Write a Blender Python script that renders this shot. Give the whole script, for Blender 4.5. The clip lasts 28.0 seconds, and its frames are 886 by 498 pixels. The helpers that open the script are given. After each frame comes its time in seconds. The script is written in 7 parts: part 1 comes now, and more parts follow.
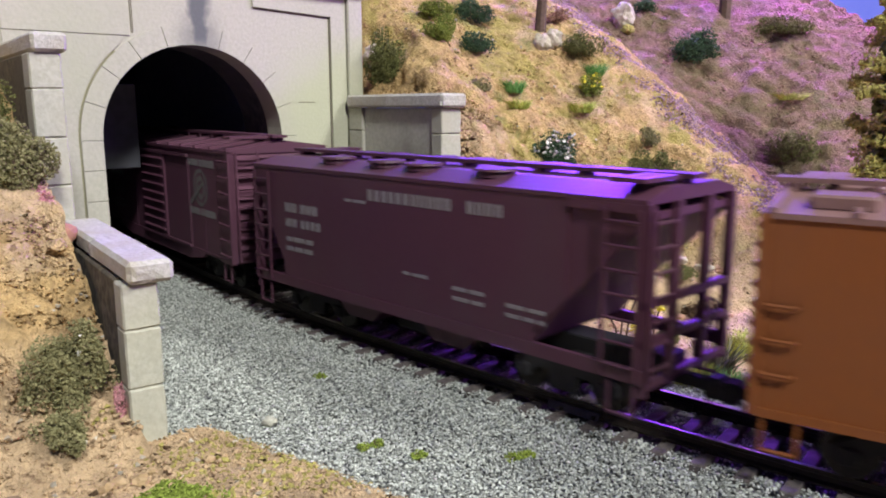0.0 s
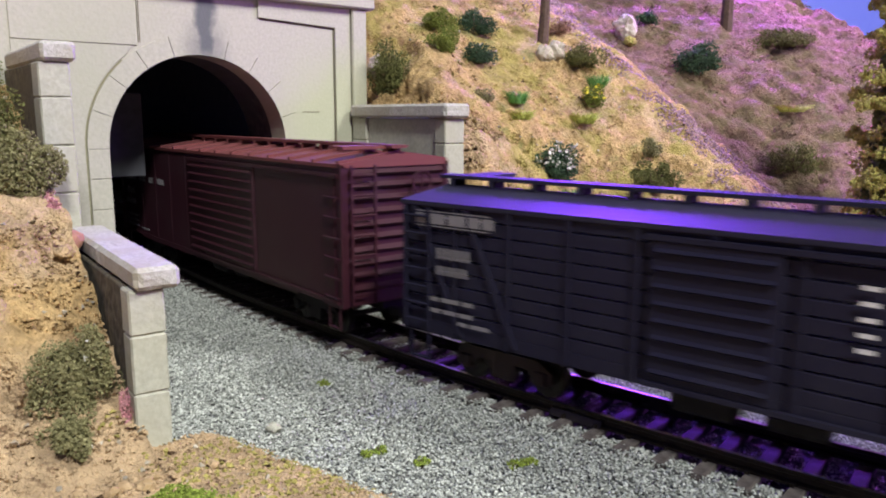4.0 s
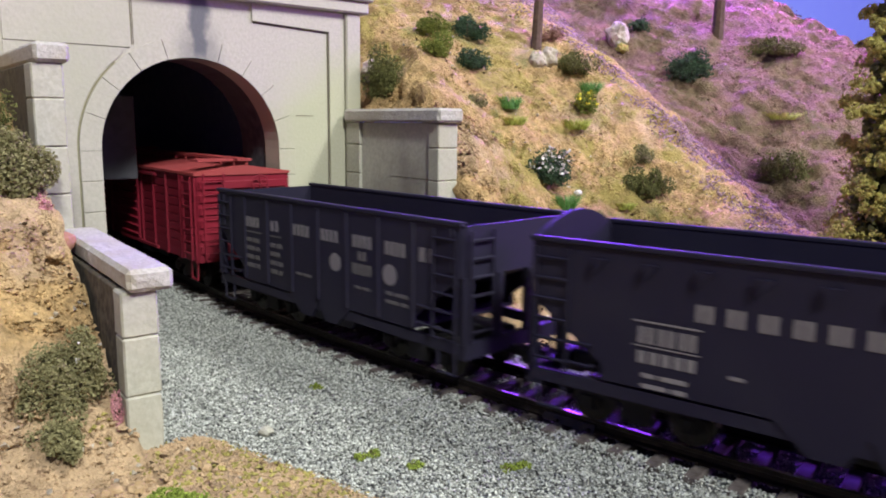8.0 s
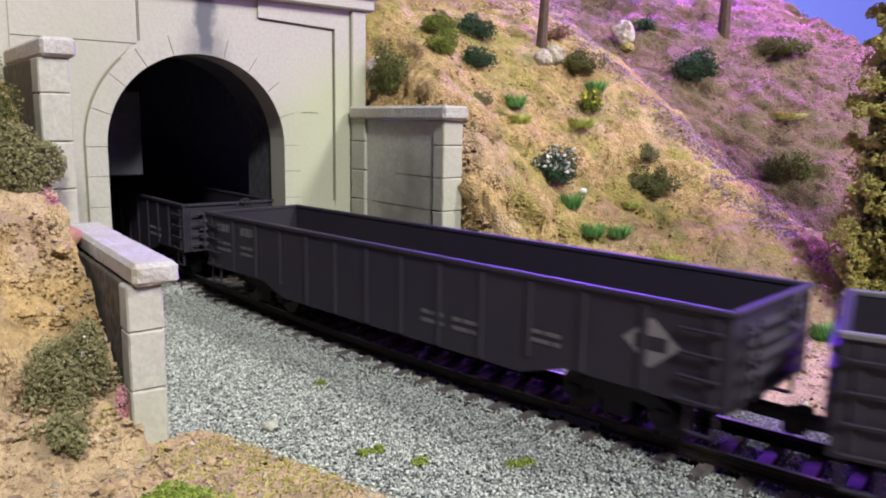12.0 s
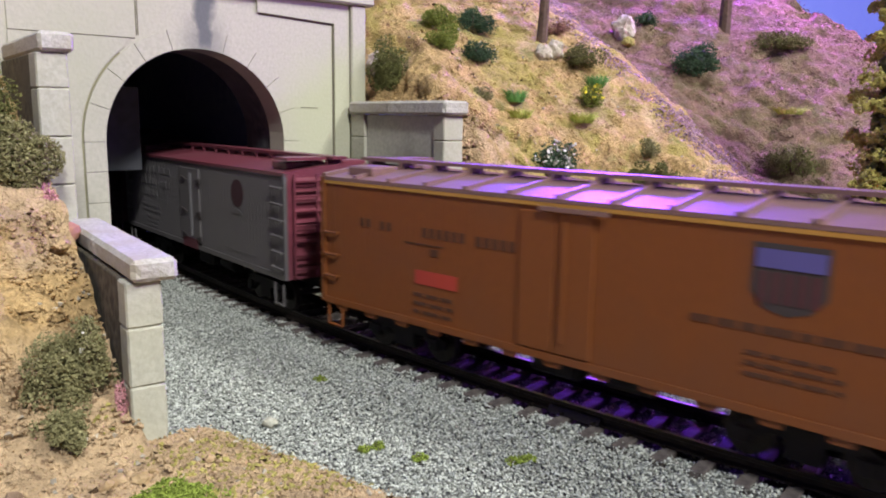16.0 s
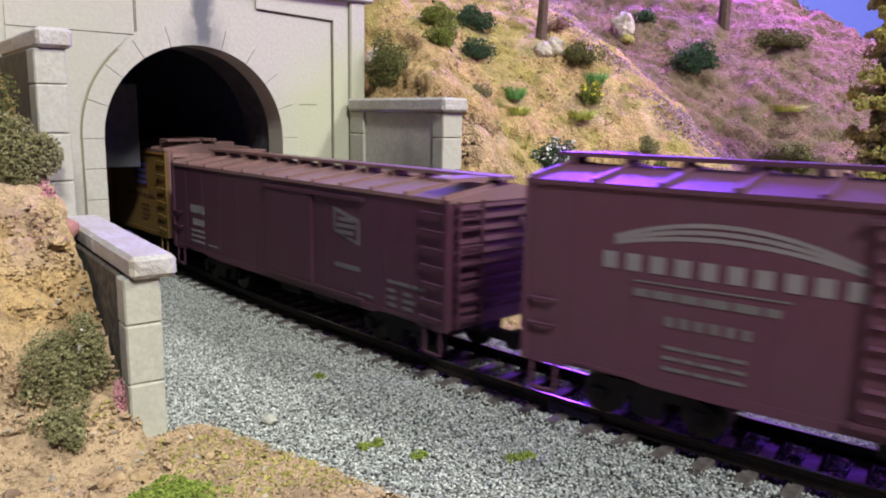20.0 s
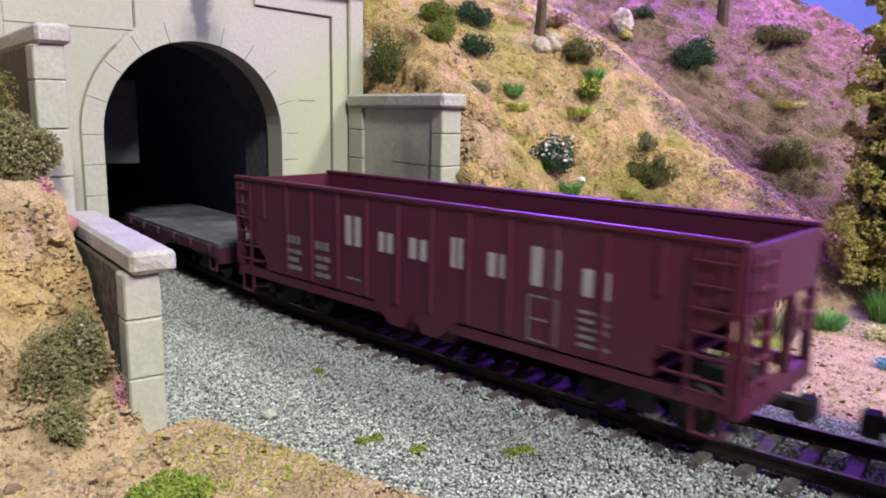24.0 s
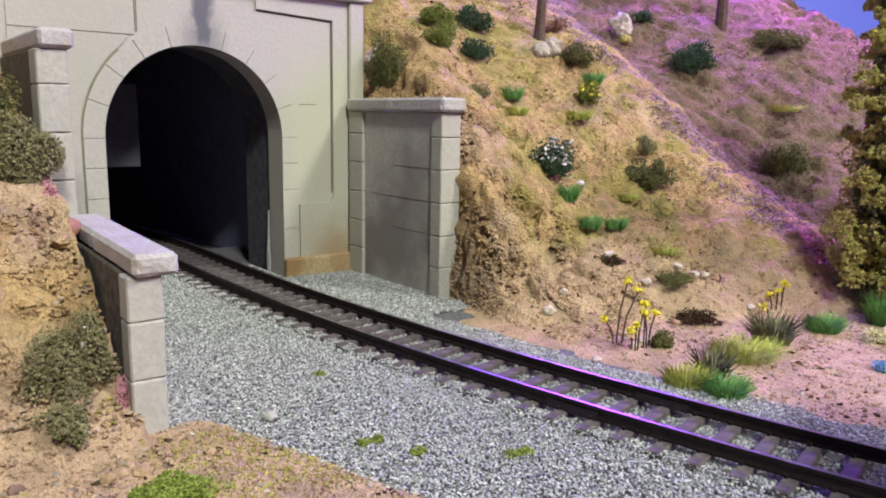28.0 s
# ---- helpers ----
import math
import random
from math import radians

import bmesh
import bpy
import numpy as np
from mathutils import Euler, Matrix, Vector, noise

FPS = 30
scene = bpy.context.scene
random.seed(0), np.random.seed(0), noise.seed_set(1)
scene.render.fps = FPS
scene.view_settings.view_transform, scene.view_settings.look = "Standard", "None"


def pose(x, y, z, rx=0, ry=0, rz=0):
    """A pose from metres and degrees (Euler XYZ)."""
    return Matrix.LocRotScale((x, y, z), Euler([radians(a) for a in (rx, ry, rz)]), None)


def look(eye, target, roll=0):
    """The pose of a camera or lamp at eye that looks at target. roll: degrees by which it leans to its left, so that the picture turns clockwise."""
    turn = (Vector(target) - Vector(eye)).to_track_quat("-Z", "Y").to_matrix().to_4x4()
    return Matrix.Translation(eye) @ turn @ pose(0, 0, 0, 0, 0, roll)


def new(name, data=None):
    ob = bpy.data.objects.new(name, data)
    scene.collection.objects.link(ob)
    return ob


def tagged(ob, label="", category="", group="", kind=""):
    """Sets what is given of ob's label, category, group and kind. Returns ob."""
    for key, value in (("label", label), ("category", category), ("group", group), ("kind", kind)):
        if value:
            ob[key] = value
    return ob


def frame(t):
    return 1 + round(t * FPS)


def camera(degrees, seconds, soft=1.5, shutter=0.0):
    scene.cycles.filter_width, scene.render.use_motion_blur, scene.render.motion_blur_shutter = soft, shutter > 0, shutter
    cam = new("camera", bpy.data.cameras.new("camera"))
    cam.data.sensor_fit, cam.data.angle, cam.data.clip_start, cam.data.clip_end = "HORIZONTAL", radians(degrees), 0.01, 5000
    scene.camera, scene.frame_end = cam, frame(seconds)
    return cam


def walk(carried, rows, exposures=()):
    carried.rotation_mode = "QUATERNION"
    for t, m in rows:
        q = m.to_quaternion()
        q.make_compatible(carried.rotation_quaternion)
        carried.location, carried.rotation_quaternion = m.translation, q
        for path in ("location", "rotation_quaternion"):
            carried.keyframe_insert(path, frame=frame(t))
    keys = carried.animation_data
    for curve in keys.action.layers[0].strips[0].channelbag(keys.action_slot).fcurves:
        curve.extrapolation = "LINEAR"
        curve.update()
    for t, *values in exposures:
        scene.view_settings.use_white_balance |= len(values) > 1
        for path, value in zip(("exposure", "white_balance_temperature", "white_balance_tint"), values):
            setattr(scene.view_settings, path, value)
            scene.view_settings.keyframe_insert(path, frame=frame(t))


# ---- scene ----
# A model railway layout in true size: lengths below are in millimetres unless a call says metres.
cam = camera(61.16, 28.0, soft=1.9, shutter=0.35)
PATH = [
    (0.0, pose(-0.10486, -0.25492, 0.05893, 79.233, 0.028, -38.085)),
    (0.5, pose(-0.10478, -0.25496, 0.05901, 79.494, 0.001, -38.163)),
    (1.0, pose(-0.10477, -0.25501, 0.05897, 79.609, 0.013, -38.160)),
    (1.5, pose(-0.10484, -0.25497, 0.05894, 79.675, 0.005, -38.154)),
    (2.0, pose(-0.10515, -0.25503, 0.05893, 79.705, -0.061, -38.127)),
    (2.5, pose(-0.10574, -0.25535, 0.05884, 79.984, -0.097, -38.043)),
    (3.0, pose(-0.10611, -0.25563, 0.05874, 80.005, -0.145, -37.962)),
    (3.5, pose(-0.10605, -0.25579, 0.05871, 79.956, -0.188, -37.934)),
    (5.5, pose(-0.10614, -0.25557, 0.05867, 80.471, -0.325, -37.957)),
    (6.0, pose(-0.10654, -0.25598, 0.05865, 80.466, -0.328, -38.037)),
    (6.5, pose(-0.10670, -0.25613, 0.05863, 80.616, -0.394, -38.047)),
    (7.0, pose(-0.10648, -0.25584, 0.05856, 80.512, -0.429, -38.165)),
    (7.5, pose(-0.10645, -0.25556, 0.05840, 80.489, -0.489, -38.419)),
    (8.0, pose(-0.10669, -0.25549, 0.05820, 80.499, -0.633, -38.552)),
    (8.5, pose(-0.10682, -0.25547, 0.05803, 80.476, -0.710, -38.508)),
    (9.0, pose(-0.10684, -0.25541, 0.05792, 80.483, -0.758, -38.499)),
    (9.5, pose(-0.10682, -0.25526, 0.05787, 80.483, -0.780, -38.419)),
    (10.0, pose(-0.10690, -0.25513, 0.05782, 80.566, -0.832, -38.369)),
    (10.5, pose(-0.10696, -0.25510, 0.05775, 80.570, -0.858, -38.371)),
    (11.0, pose(-0.10698, -0.25516, 0.05773, 80.488, -0.889, -38.335)),
    (11.5, pose(-0.10702, -0.25524, 0.05767, 80.440, -0.919, -38.288)),
    (12.0, pose(-0.10697, -0.25526, 0.05760, 80.435, -0.903, -38.238)),
    (12.5, pose(-0.10686, -0.25521, 0.05765, 80.307, -0.917, -38.243)),
    (14.5, pose(-0.10737, -0.25539, 0.05762, 80.350, -0.963, -38.228)),
    (15.0, pose(-0.10706, -0.25516, 0.05761, 80.375, -0.945, -38.232)),
    (15.5, pose(-0.10678, -0.25492, 0.05759, 80.304, -0.920, -38.238)),
    (16.0, pose(-0.10659, -0.25469, 0.05755, 80.086, -0.905, -38.245)),
    (16.5, pose(-0.10650, -0.25445, 0.05748, 79.986, -0.918, -38.254)),
    (17.0, pose(-0.10650, -0.25432, 0.05746, 79.852, -0.915, -38.274)),
    (17.5, pose(-0.10657, -0.25431, 0.05749, 79.806, -0.934, -38.320)),
    (18.0, pose(-0.10651, -0.25431, 0.05750, 79.806, -0.937, -38.338)),
    (18.5, pose(-0.10644, -0.25436, 0.05748, 79.946, -0.921, -38.360)),
    (19.0, pose(-0.10647, -0.25439, 0.05743, 79.995, -0.914, -38.362)),
    (19.5, pose(-0.10654, -0.25437, 0.05742, 79.976, -0.913, -38.374)),
    (20.0, pose(-0.10661, -0.25439, 0.05743, 79.888, -0.959, -38.357)),
    (20.1, pose(-0.10661, -0.25439, 0.05746, 79.883, -1.293, -38.302)),
    (20.5, pose(-0.10650, -0.25430, 0.05744, 79.883, -0.959, -38.376)),
    (21.0, pose(-0.10632, -0.25417, 0.05733, 79.736, -0.881, -38.404)),
    (21.5, pose(-0.10617, -0.25412, 0.05721, 79.629, -0.869, -38.388)),
    (23.5, pose(-0.10698, -0.25487, 0.05722, 79.578, -0.920, -38.471)),
    (24.0, pose(-0.10689, -0.25473, 0.05725, 79.628, -0.945, -38.447)),
    (24.5, pose(-0.10686, -0.25461, 0.05725, 79.589, -0.943, -38.456)),
    (25.0, pose(-0.10702, -0.25478, 0.05724, 79.573, -0.921, -38.439)),
    (25.5, pose(-0.10730, -0.25512, 0.05728, 79.566, -0.932, -38.454)),
    (26.0, pose(-0.10734, -0.25516, 0.05730, 79.607, -0.947, -38.468)),
    (26.5, pose(-0.10712, -0.25491, 0.05728, 79.730, -0.944, -38.448)),
    (27.0, pose(-0.10696, -0.25474, 0.05727, 79.932, -0.958, -38.462)),
    (27.5, pose(-0.10715, -0.25491, 0.05726, 80.049, -0.955, -38.469)),
    (28.0, pose(-0.10775, -0.25548, 0.05732, 79.908, -0.987, -38.501)),
]
EXPOSURES = [(0.0, 0.17), (25.0, 0.17), (26.0, 0.10), (27.2, 0.06), (28.0, 0.02)]
walk(cam, PATH, EXPOSURES)

# ---- world and lamps ----
world = bpy.data.worlds.new("room_air")
scene.world = world
world.use_nodes = True
world.node_tree.nodes["Background"].inputs[0].default_value = (0.50, 0.50, 0.80, 1)
world.node_tree.nodes["Background"].inputs[1].default_value = 0.10


def area_lamp(name, eye, target, size, power, colour, spread=180.0):
    data = bpy.data.lights.new(name, "AREA")
    data.shape, data.size, data.energy, data.color = "DISK", size, power, colour
    data.spread = math.radians(spread)
    ob = new(name, data)
    ob.matrix_world = look(eye, target)
    return ob


# two white room lamps under the ceiling behind the viewer
area_lamp("room_lamp", (-0.37, -1.46, 1.32), (0.03, -0.05, 0.0), 0.26, 34.0, (0.945, 0.965, 0.965))
area_lamp("room_lamp", (0.62, -0.92, 1.12), (0.05, -0.08, 0.0), 0.26, 18.0, (0.955, 0.965, 0.955))
# violet strip lamps over the far side of the layout
area_lamp("violet_lamp", (0.36, 0.15, 0.245), (0.05, -0.12, 0.03), 0.10, 4.5, (0.20, 0.035, 1.0))
area_lamp("magenta_lamp", (0.45, 0.07, 0.36), (0.375, 0.02, 0.13), 0.12, 1.25, (0.55, 0.09, 1.0), 70.0)
# unseen violet fill at the front right, added to tint the car ends
area_lamp("front_violet_fill", (0.56, -0.42, 0.21), (0.03, -0.17, 0.03), 0.12, 2.0, (0.40, 0.13, 1.0))
# ---- materials ----
def material(name, a, b=None, rough=0.8, metal=0.0, grain=400.0, coarse=40.0, bump=0.3, depth=0.0004, third=None, island=0.0, spec=0.4):
    """Two-scale surface: fine grain between colours a and b, coarse stains towards the third."""
    m = bpy.data.materials.new(name)
    m.use_nodes = True
    nt = m.node_tree
    n, l = nt.nodes, nt.links
    bsdf = n["Principled BSDF"]
    bsdf.inputs["Roughness"].default_value, bsdf.inputs["Metallic"].default_value = rough, metal
    bsdf.inputs["Specular IOR Level"].default_value = spec
    b = b or tuple(c * 0.75 for c in a)
    third = third or tuple((p + q) * 0.5 for p, q in zip(a, b))
    co = n.new("ShaderNodeTexCoord")
    fine, wide = n.new("ShaderNodeTexNoise"), n.new("ShaderNodeTexNoise")
    fine.inputs["Scale"].default_value, fine.inputs["Detail"].default_value = grain, 4
    wide.inputs["Scale"].default_value, wide.inputs["Detail"].default_value = coarse, 5
    l.new(co.outputs["Object"], fine.inputs["Vector"])
    l.new(co.outputs["Object"], wide.inputs["Vector"])
    r1, r2 = n.new("ShaderNodeValToRGB"), n.new("ShaderNodeValToRGB")
    r1.color_ramp.elements[0].position, r1.color_ramp.elements[1].position = 0.36, 0.64
    r1.color_ramp.elements[0].color, r1.color_ramp.elements[1].color = (*b, 1), (*a, 1)
    r2.color_ramp.elements[0].position, r2.color_ramp.elements[1].position = 0.46, 0.66
    mix = n.new("ShaderNodeMix")
    mix.data_type = "RGBA"
    l.new(fine.outputs["Fac"], r1.inputs["Fac"])
    l.new(wide.outputs["Fac"], r2.inputs["Fac"])
    l.new(r2.outputs["Color"], mix.inputs["Factor"])
    l.new(r1.outputs["Color"], mix.inputs["A"])
    mix.inputs["B"].default_value = (*third, 1)
    out = mix.outputs["Result"]
    if island:
        geo, hsv, rng = n.new("ShaderNodeNewGeometry"), n.new("ShaderNodeHueSaturation"), n.new("ShaderNodeMapRange")
        rng.inputs["To Min"].default_value, rng.inputs["To Max"].default_value = 1 - island, 1 + island
        l.new(geo.outputs["Random Per Island"], rng.inputs["Value"])
        l.new(rng.outputs["Result"], hsv.inputs["Value"])
        l.new(out, hsv.inputs["Color"])
        out = hsv.outputs["Color"]
    l.new(out, bsdf.inputs["Base Color"])
    if bump:
        bp = n.new("ShaderNodeBump")
        bp.inputs["Strength"].default_value, bp.inputs["Distance"].default_value = bump, depth or 0.0004
        l.new(fine.outputs["Fac"], bp.inputs["Height"])
        l.new(bp.outputs["Normal"], bsdf.inputs["Normal"])
    return m


CONCRETE = material("concrete_buff", (0.46, 0.43, 0.37), (0.415, 0.39, 0.33), 0.9, grain=900, coarse=18, third=(0.425, 0.41, 0.325))
CAPSTONE = material("concrete_cap", (0.49, 0.465, 0.43), (0.38, 0.365, 0.32), 0.9, grain=1100, coarse=60, bump=0.7, third=(0.38, 0.34, 0.27))
PIER = material("concrete_pier", (0.45, 0.44, 0.36), (0.38, 0.37, 0.30), 0.9, grain=900, coarse=35, third=(0.42, 0.40, 0.31))
WINGWALL = material("concrete_grey", (0.47, 0.455, 0.39), (0.40, 0.385, 0.33), 0.9, grain=700, coarse=30, third=(0.24, 0.22, 0.19))
# bank-side wall concrete: moss, and the faces' shade darkened into the colour
WALLDARK = material("mossy_shaded_concrete", (0.13, 0.11, 0.075), (0.055, 0.046, 0.032), 0.95, grain=450, coarse=70, bump=0.8)
OCHRE = material("ochre_stained_concrete", (0.48, 0.38, 0.20), (0.38, 0.29, 0.14), 0.9, grain=700, coarse=70, third=(0.30, 0.19, 0.08))
MOSSLINE = material("olive_stained_concrete", (0.28, 0.26, 0.16), (0.21, 0.195, 0.12), 0.95, grain=500, coarse=90)
# a pale board, its colour darkened for the shade inside the tunnel
DIMMED_BOARD = material("pale_board_dimmed", (0.07, 0.07, 0.08), (0.055, 0.055, 0.063), 0.9, grain=300, coarse=60, bump=0.1)
JOINT = material("joint_shadow_line", (0.16, 0.14, 0.10), None, 0.95, bump=0)
TUNNEL = material("tunnel_black", (0.20, 0.21, 0.32), (0.26, 0.27, 0.38), 0.95, grain=200, coarse=40)
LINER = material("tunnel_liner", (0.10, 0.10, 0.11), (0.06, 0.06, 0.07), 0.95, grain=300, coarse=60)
DIRT = material("dirt_tan", (0.47, 0.335, 0.19), (0.35, 0.235, 0.12), 0.95, grain=420, coarse=24, bump=1.0, depth=0.0012, third=(0.36, 0.29, 0.12))
BALLAST = material("ballast_grey", (0.46, 0.475, 0.425), (0.32, 0.335, 0.30), 0.9, grain=900, coarse=50, bump=0.5, island=0.6)
BED = material("roadbed_grey", (0.16, 0.16, 0.155), (0.08, 0.08, 0.078), 0.95, grain=900, coarse=60, bump=1.0)
RAIL = material("rail_blackened", (0.035, 0.026, 0.022), (0.02, 0.016, 0.014), 0.5, 0.6, grain=600, coarse=60)
RAILTOP = material("rail_polished", (0.32, 0.30, 0.29), (0.22, 0.20, 0.2), 0.3, 0.9, grain=500, coarse=60, bump=0)
TIE = material("tie_brown", (0.125, 0.105, 0.096), (0.065, 0.053, 0.047), 0.85, grain=500, coarse=80, bump=0.4)
STONE = material("stone_pale", (0.46, 0.41, 0.33), (0.33, 0.28, 0.21), 0.9, grain=500, coarse=90, island=0.35)
REDSTONE = material("stone_red", (0.36, 0.18, 0.12), (0.24, 0.11, 0.075), 0.9, grain=500, coarse=90, island=0.2)
LEAF_OLIVE = material("foliage_olive", (0.165, 0.165, 0.06), (0.10, 0.105, 0.04), 0.9, grain=500, coarse=120, bump=0.3, island=0.2)
LEAF_DARK = material("foliage_dark", (0.065, 0.105, 0.055), (0.04, 0.07, 0.04), 0.9, grain=500, coarse=120, bump=0.3, island=0.2)
LEAF_LIGHT = material("foliage_light", (0.20, 0.23, 0.05), (0.12, 0.15, 0.035), 0.9, grain=500, coarse=120, bump=0.3, island=0.3)
LEAF_GREY = material("foliage_greygreen", (0.27, 0.25, 0.125), (0.16, 0.15, 0.07), 0.9, grain=500, coarse=120, bump=0.3, island=0.2)
LEAF_TREE = material("foliage_tree", (0.52, 0.47, 0.14), (0.33, 0.30, 0.09), 0.9, grain=500, coarse=90, bump=0.3, island=0.2)
LEAF_DRYTURF = material("dry_turf", (0.36, 0.31, 0.10), (0.26, 0.23, 0.075), 0.95, grain=500, coarse=120, bump=0.3, island=0.3)
RUBBLE = material("rubble_red_brown", (0.33, 0.20, 0.14), (0.21, 0.12, 0.08), 0.95, grain=500, coarse=120, bump=0.5, island=0.5)
SOILDARK = material("soil_dark", (0.085, 0.055, 0.03), (0.05, 0.03, 0.018), 0.95, grain=500, coarse=120, bump=0.5, island=0.5)
DIRT_BROWN = material("dirt_brown", (0.22, 0.14, 0.10), (0.13, 0.08, 0.055), 0.95, grain=300, coarse=24, bump=1.0, depth=0.0012, third=(0.15, 0.12, 0.07), island=0.3)
MOSS = material("moss_lime", (0.25, 0.31, 0.06), (0.16, 0.21, 0.04), 0.95, grain=500, coarse=120, bump=0.4, island=0.45)
PINK = material("pink_flock", (0.62, 0.32, 0.34), (0.45, 0.2, 0.22), 0.95, grain=500, coarse=120, bump=0.4, island=0.35)
TWIG = material("twig_pale", (0.38, 0.33, 0.28), (0.25, 0.21, 0.17), 0.9, grain=500, coarse=90)
GRASS = material("grass_bright", (0.17, 0.36, 0.10), (0.12, 0.27, 0.075), 0.8, grain=300, coarse=90, bump=0, island=0.45)
GRASS_LIME = material("grass_lime", (0.47, 0.50, 0.12), (0.36, 0.39, 0.09), 0.8, grain=300, coarse=90, bump=0, island=0.4)
GRASS_DRY = material("grass_dark_dry", (0.20, 0.205, 0.11), (0.12, 0.125, 0.065), 0.8, grain=300, coarse=90, bump=0, island=0.5)
YELLOW = material("flower_yellow", (0.80, 0.70, 0.05), (0.68, 0.58, 0.04), 0.8, grain=500, coarse=90, island=0.25)
WHITE = material("flower_white", (0.72, 0.70, 0.66), (0.55, 0.52, 0.48), 0.8, grain=500, coarse=90, island=0.25)
CREAM = material("flower_cream", (0.75, 0.70, 0.42), (0.6, 0.55, 0.3), 0.8, grain=500, coarse=90, island=0.2)
SKYBLUE = material("flower_blue", (0.25, 0.50, 0.62), (0.18, 0.4, 0.55), 0.8, grain=500, coarse=90, island=0.2)
BARK = material("bark_brown", (0.13, 0.085, 0.06), (0.07, 0.045, 0.03), 0.95, grain=500, coarse=80, bump=0.8)
BACKDROP = material("backdrop_blue_glow", (0.26, 0.36, 0.80), (0.24, 0.33, 0.76), 0.9, grain=20, coarse=3, bump=0)
# the wall glows by itself, in place of lamplight on the painted sky
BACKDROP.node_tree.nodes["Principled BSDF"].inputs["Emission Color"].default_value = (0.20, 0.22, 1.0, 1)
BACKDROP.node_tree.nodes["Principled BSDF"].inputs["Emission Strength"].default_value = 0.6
PLY = material("room_plaster", (0.45, 0.43, 0.40), (0.40, 0.38, 0.35), 0.9, grain=60, coarse=4)
FLOORING = material("room_carpet", (0.11, 0.11, 0.12), (0.08, 0.08, 0.09), 0.95, grain=200, coarse=8)


def paint(name, c, rough=0.55, dirty=0.15, spec=0.35):
    return material(name, c, tuple(v * (1 - 0.35 * dirty) for v in c), rough, grain=700, coarse=45, bump=0.12, depth=0.0002,
                    third=tuple(v * (1 - dirty) + 0.06 * dirty for v in c), spec=spec)


# violet light on the car sides is mixed into the browns, maroons and blacks
BROWN = paint("paint_freight_brown_violet_lit", (0.064, 0.020, 0.037))
BROWN_LT = paint("paint_boxcar_brown_violet_lit", (0.088, 0.032, 0.053))
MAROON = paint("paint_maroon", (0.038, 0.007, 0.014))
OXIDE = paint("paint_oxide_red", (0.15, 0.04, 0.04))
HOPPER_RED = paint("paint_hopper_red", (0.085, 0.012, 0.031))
BLACK = paint("paint_black_violet_lit", (0.013, 0.0115, 0.026), 0.6, 0.10, 0.18)
BLACK_GREY = paint("paint_weathered_black_violet_lit", (0.018, 0.016, 0.032), 0.6, 0.10, 0.18)
GONDOLA = paint("paint_gondola_black_violet_lit", (0.031, 0.026, 0.037), 0.6, 0.10, 0.18)
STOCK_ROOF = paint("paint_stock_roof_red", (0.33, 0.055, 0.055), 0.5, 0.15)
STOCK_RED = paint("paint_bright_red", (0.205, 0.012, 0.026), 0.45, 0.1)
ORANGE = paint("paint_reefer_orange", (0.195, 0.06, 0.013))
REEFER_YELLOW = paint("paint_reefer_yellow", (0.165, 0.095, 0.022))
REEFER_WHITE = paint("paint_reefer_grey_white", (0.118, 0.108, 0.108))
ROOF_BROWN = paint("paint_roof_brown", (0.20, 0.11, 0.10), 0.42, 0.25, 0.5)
ROOF_RED = paint("paint_roof_red", (0.15, 0.035, 0.05), 0.36, 0.2, 0.5)
ROOF_GREY = paint("paint_roof_grey", (0.14, 0.135, 0.14))
CABOOSE_YELLOW = paint("paint_caboose_yellow", (0.46, 0.215, 0.007), 0.4, 0.08)
TANK_BLACK = paint("paint_tank_grey_black", (0.020, 0.020, 0.027), 0.45, 0.08, 0.4)
DECK = material("deck_weathered_grey", (0.085, 0.088, 0.095), (0.05, 0.052, 0.057), 0.85, grain=260, coarse=70, bump=0.25, third=(0.13, 0.13, 0.15), spec=0.3)
TRUCK = paint("truck_black", (0.007, 0.006, 0.007), 0.8)
TRUCK_BROWN = paint("truck_rust_brown", (0.03, 0.017, 0.014), 0.75)
WHEEL = material("wheel_steel", (0.035, 0.03, 0.028), (0.02, 0.018, 0.016), 0.5, 0.6, grain=500, coarse=90, bump=0)
LET_WHITE = paint("lettering_white", (0.62, 0.60, 0.58), 0.7, 0.1)
LET_GREY = paint("lettering_faded", (0.2, 0.185, 0.19), 0.8, 0.2)
LET_SOFT = paint("lettering_soft_white", (0.40, 0.38, 0.37), 0.8, 0.2)
LET_DARKRED = paint("badge_dark_red", (0.1, 0.026, 0.034), 0.7, 0.2)
LET_FAINT = paint("lettering_faint_grey", (0.13, 0.12, 0.12), 0.8, 0.2)
TRAY = paint("tray_planks_brown_grey", (0.085, 0.07, 0.075), 0.85)
LET_RED = paint("lettering_red", (0.42, 0.05, 0.03), 0.7, 0.1)
LET_BLACK = paint("lettering_black", (0.05, 0.04, 0.04), 0.7, 0.1)
LET_ORANGEDARK = paint("lettering_brown_on_orange", (0.085, 0.034, 0.016), 0.7, 0.1)
EAVE_YELLOW = paint("eave_bright_yellow", (0.46, 0.24, 0.05), 0.5, 0.1)
LET_CABOOSE = paint("lettering_caboose_red", (0.15, 0.022, 0.02), 0.7, 0.1)
LET_GOLD = paint("lettering_gold", (0.17, 0.11, 0.05), 0.7, 0.1)
BADGE_BLUE = paint("badge_blue", (0.10, 0.09, 0.30), 0.6, 0.1)
BADGE_RED = paint("badge_red", (0.22, 0.03, 0.04), 0.6, 0.1)
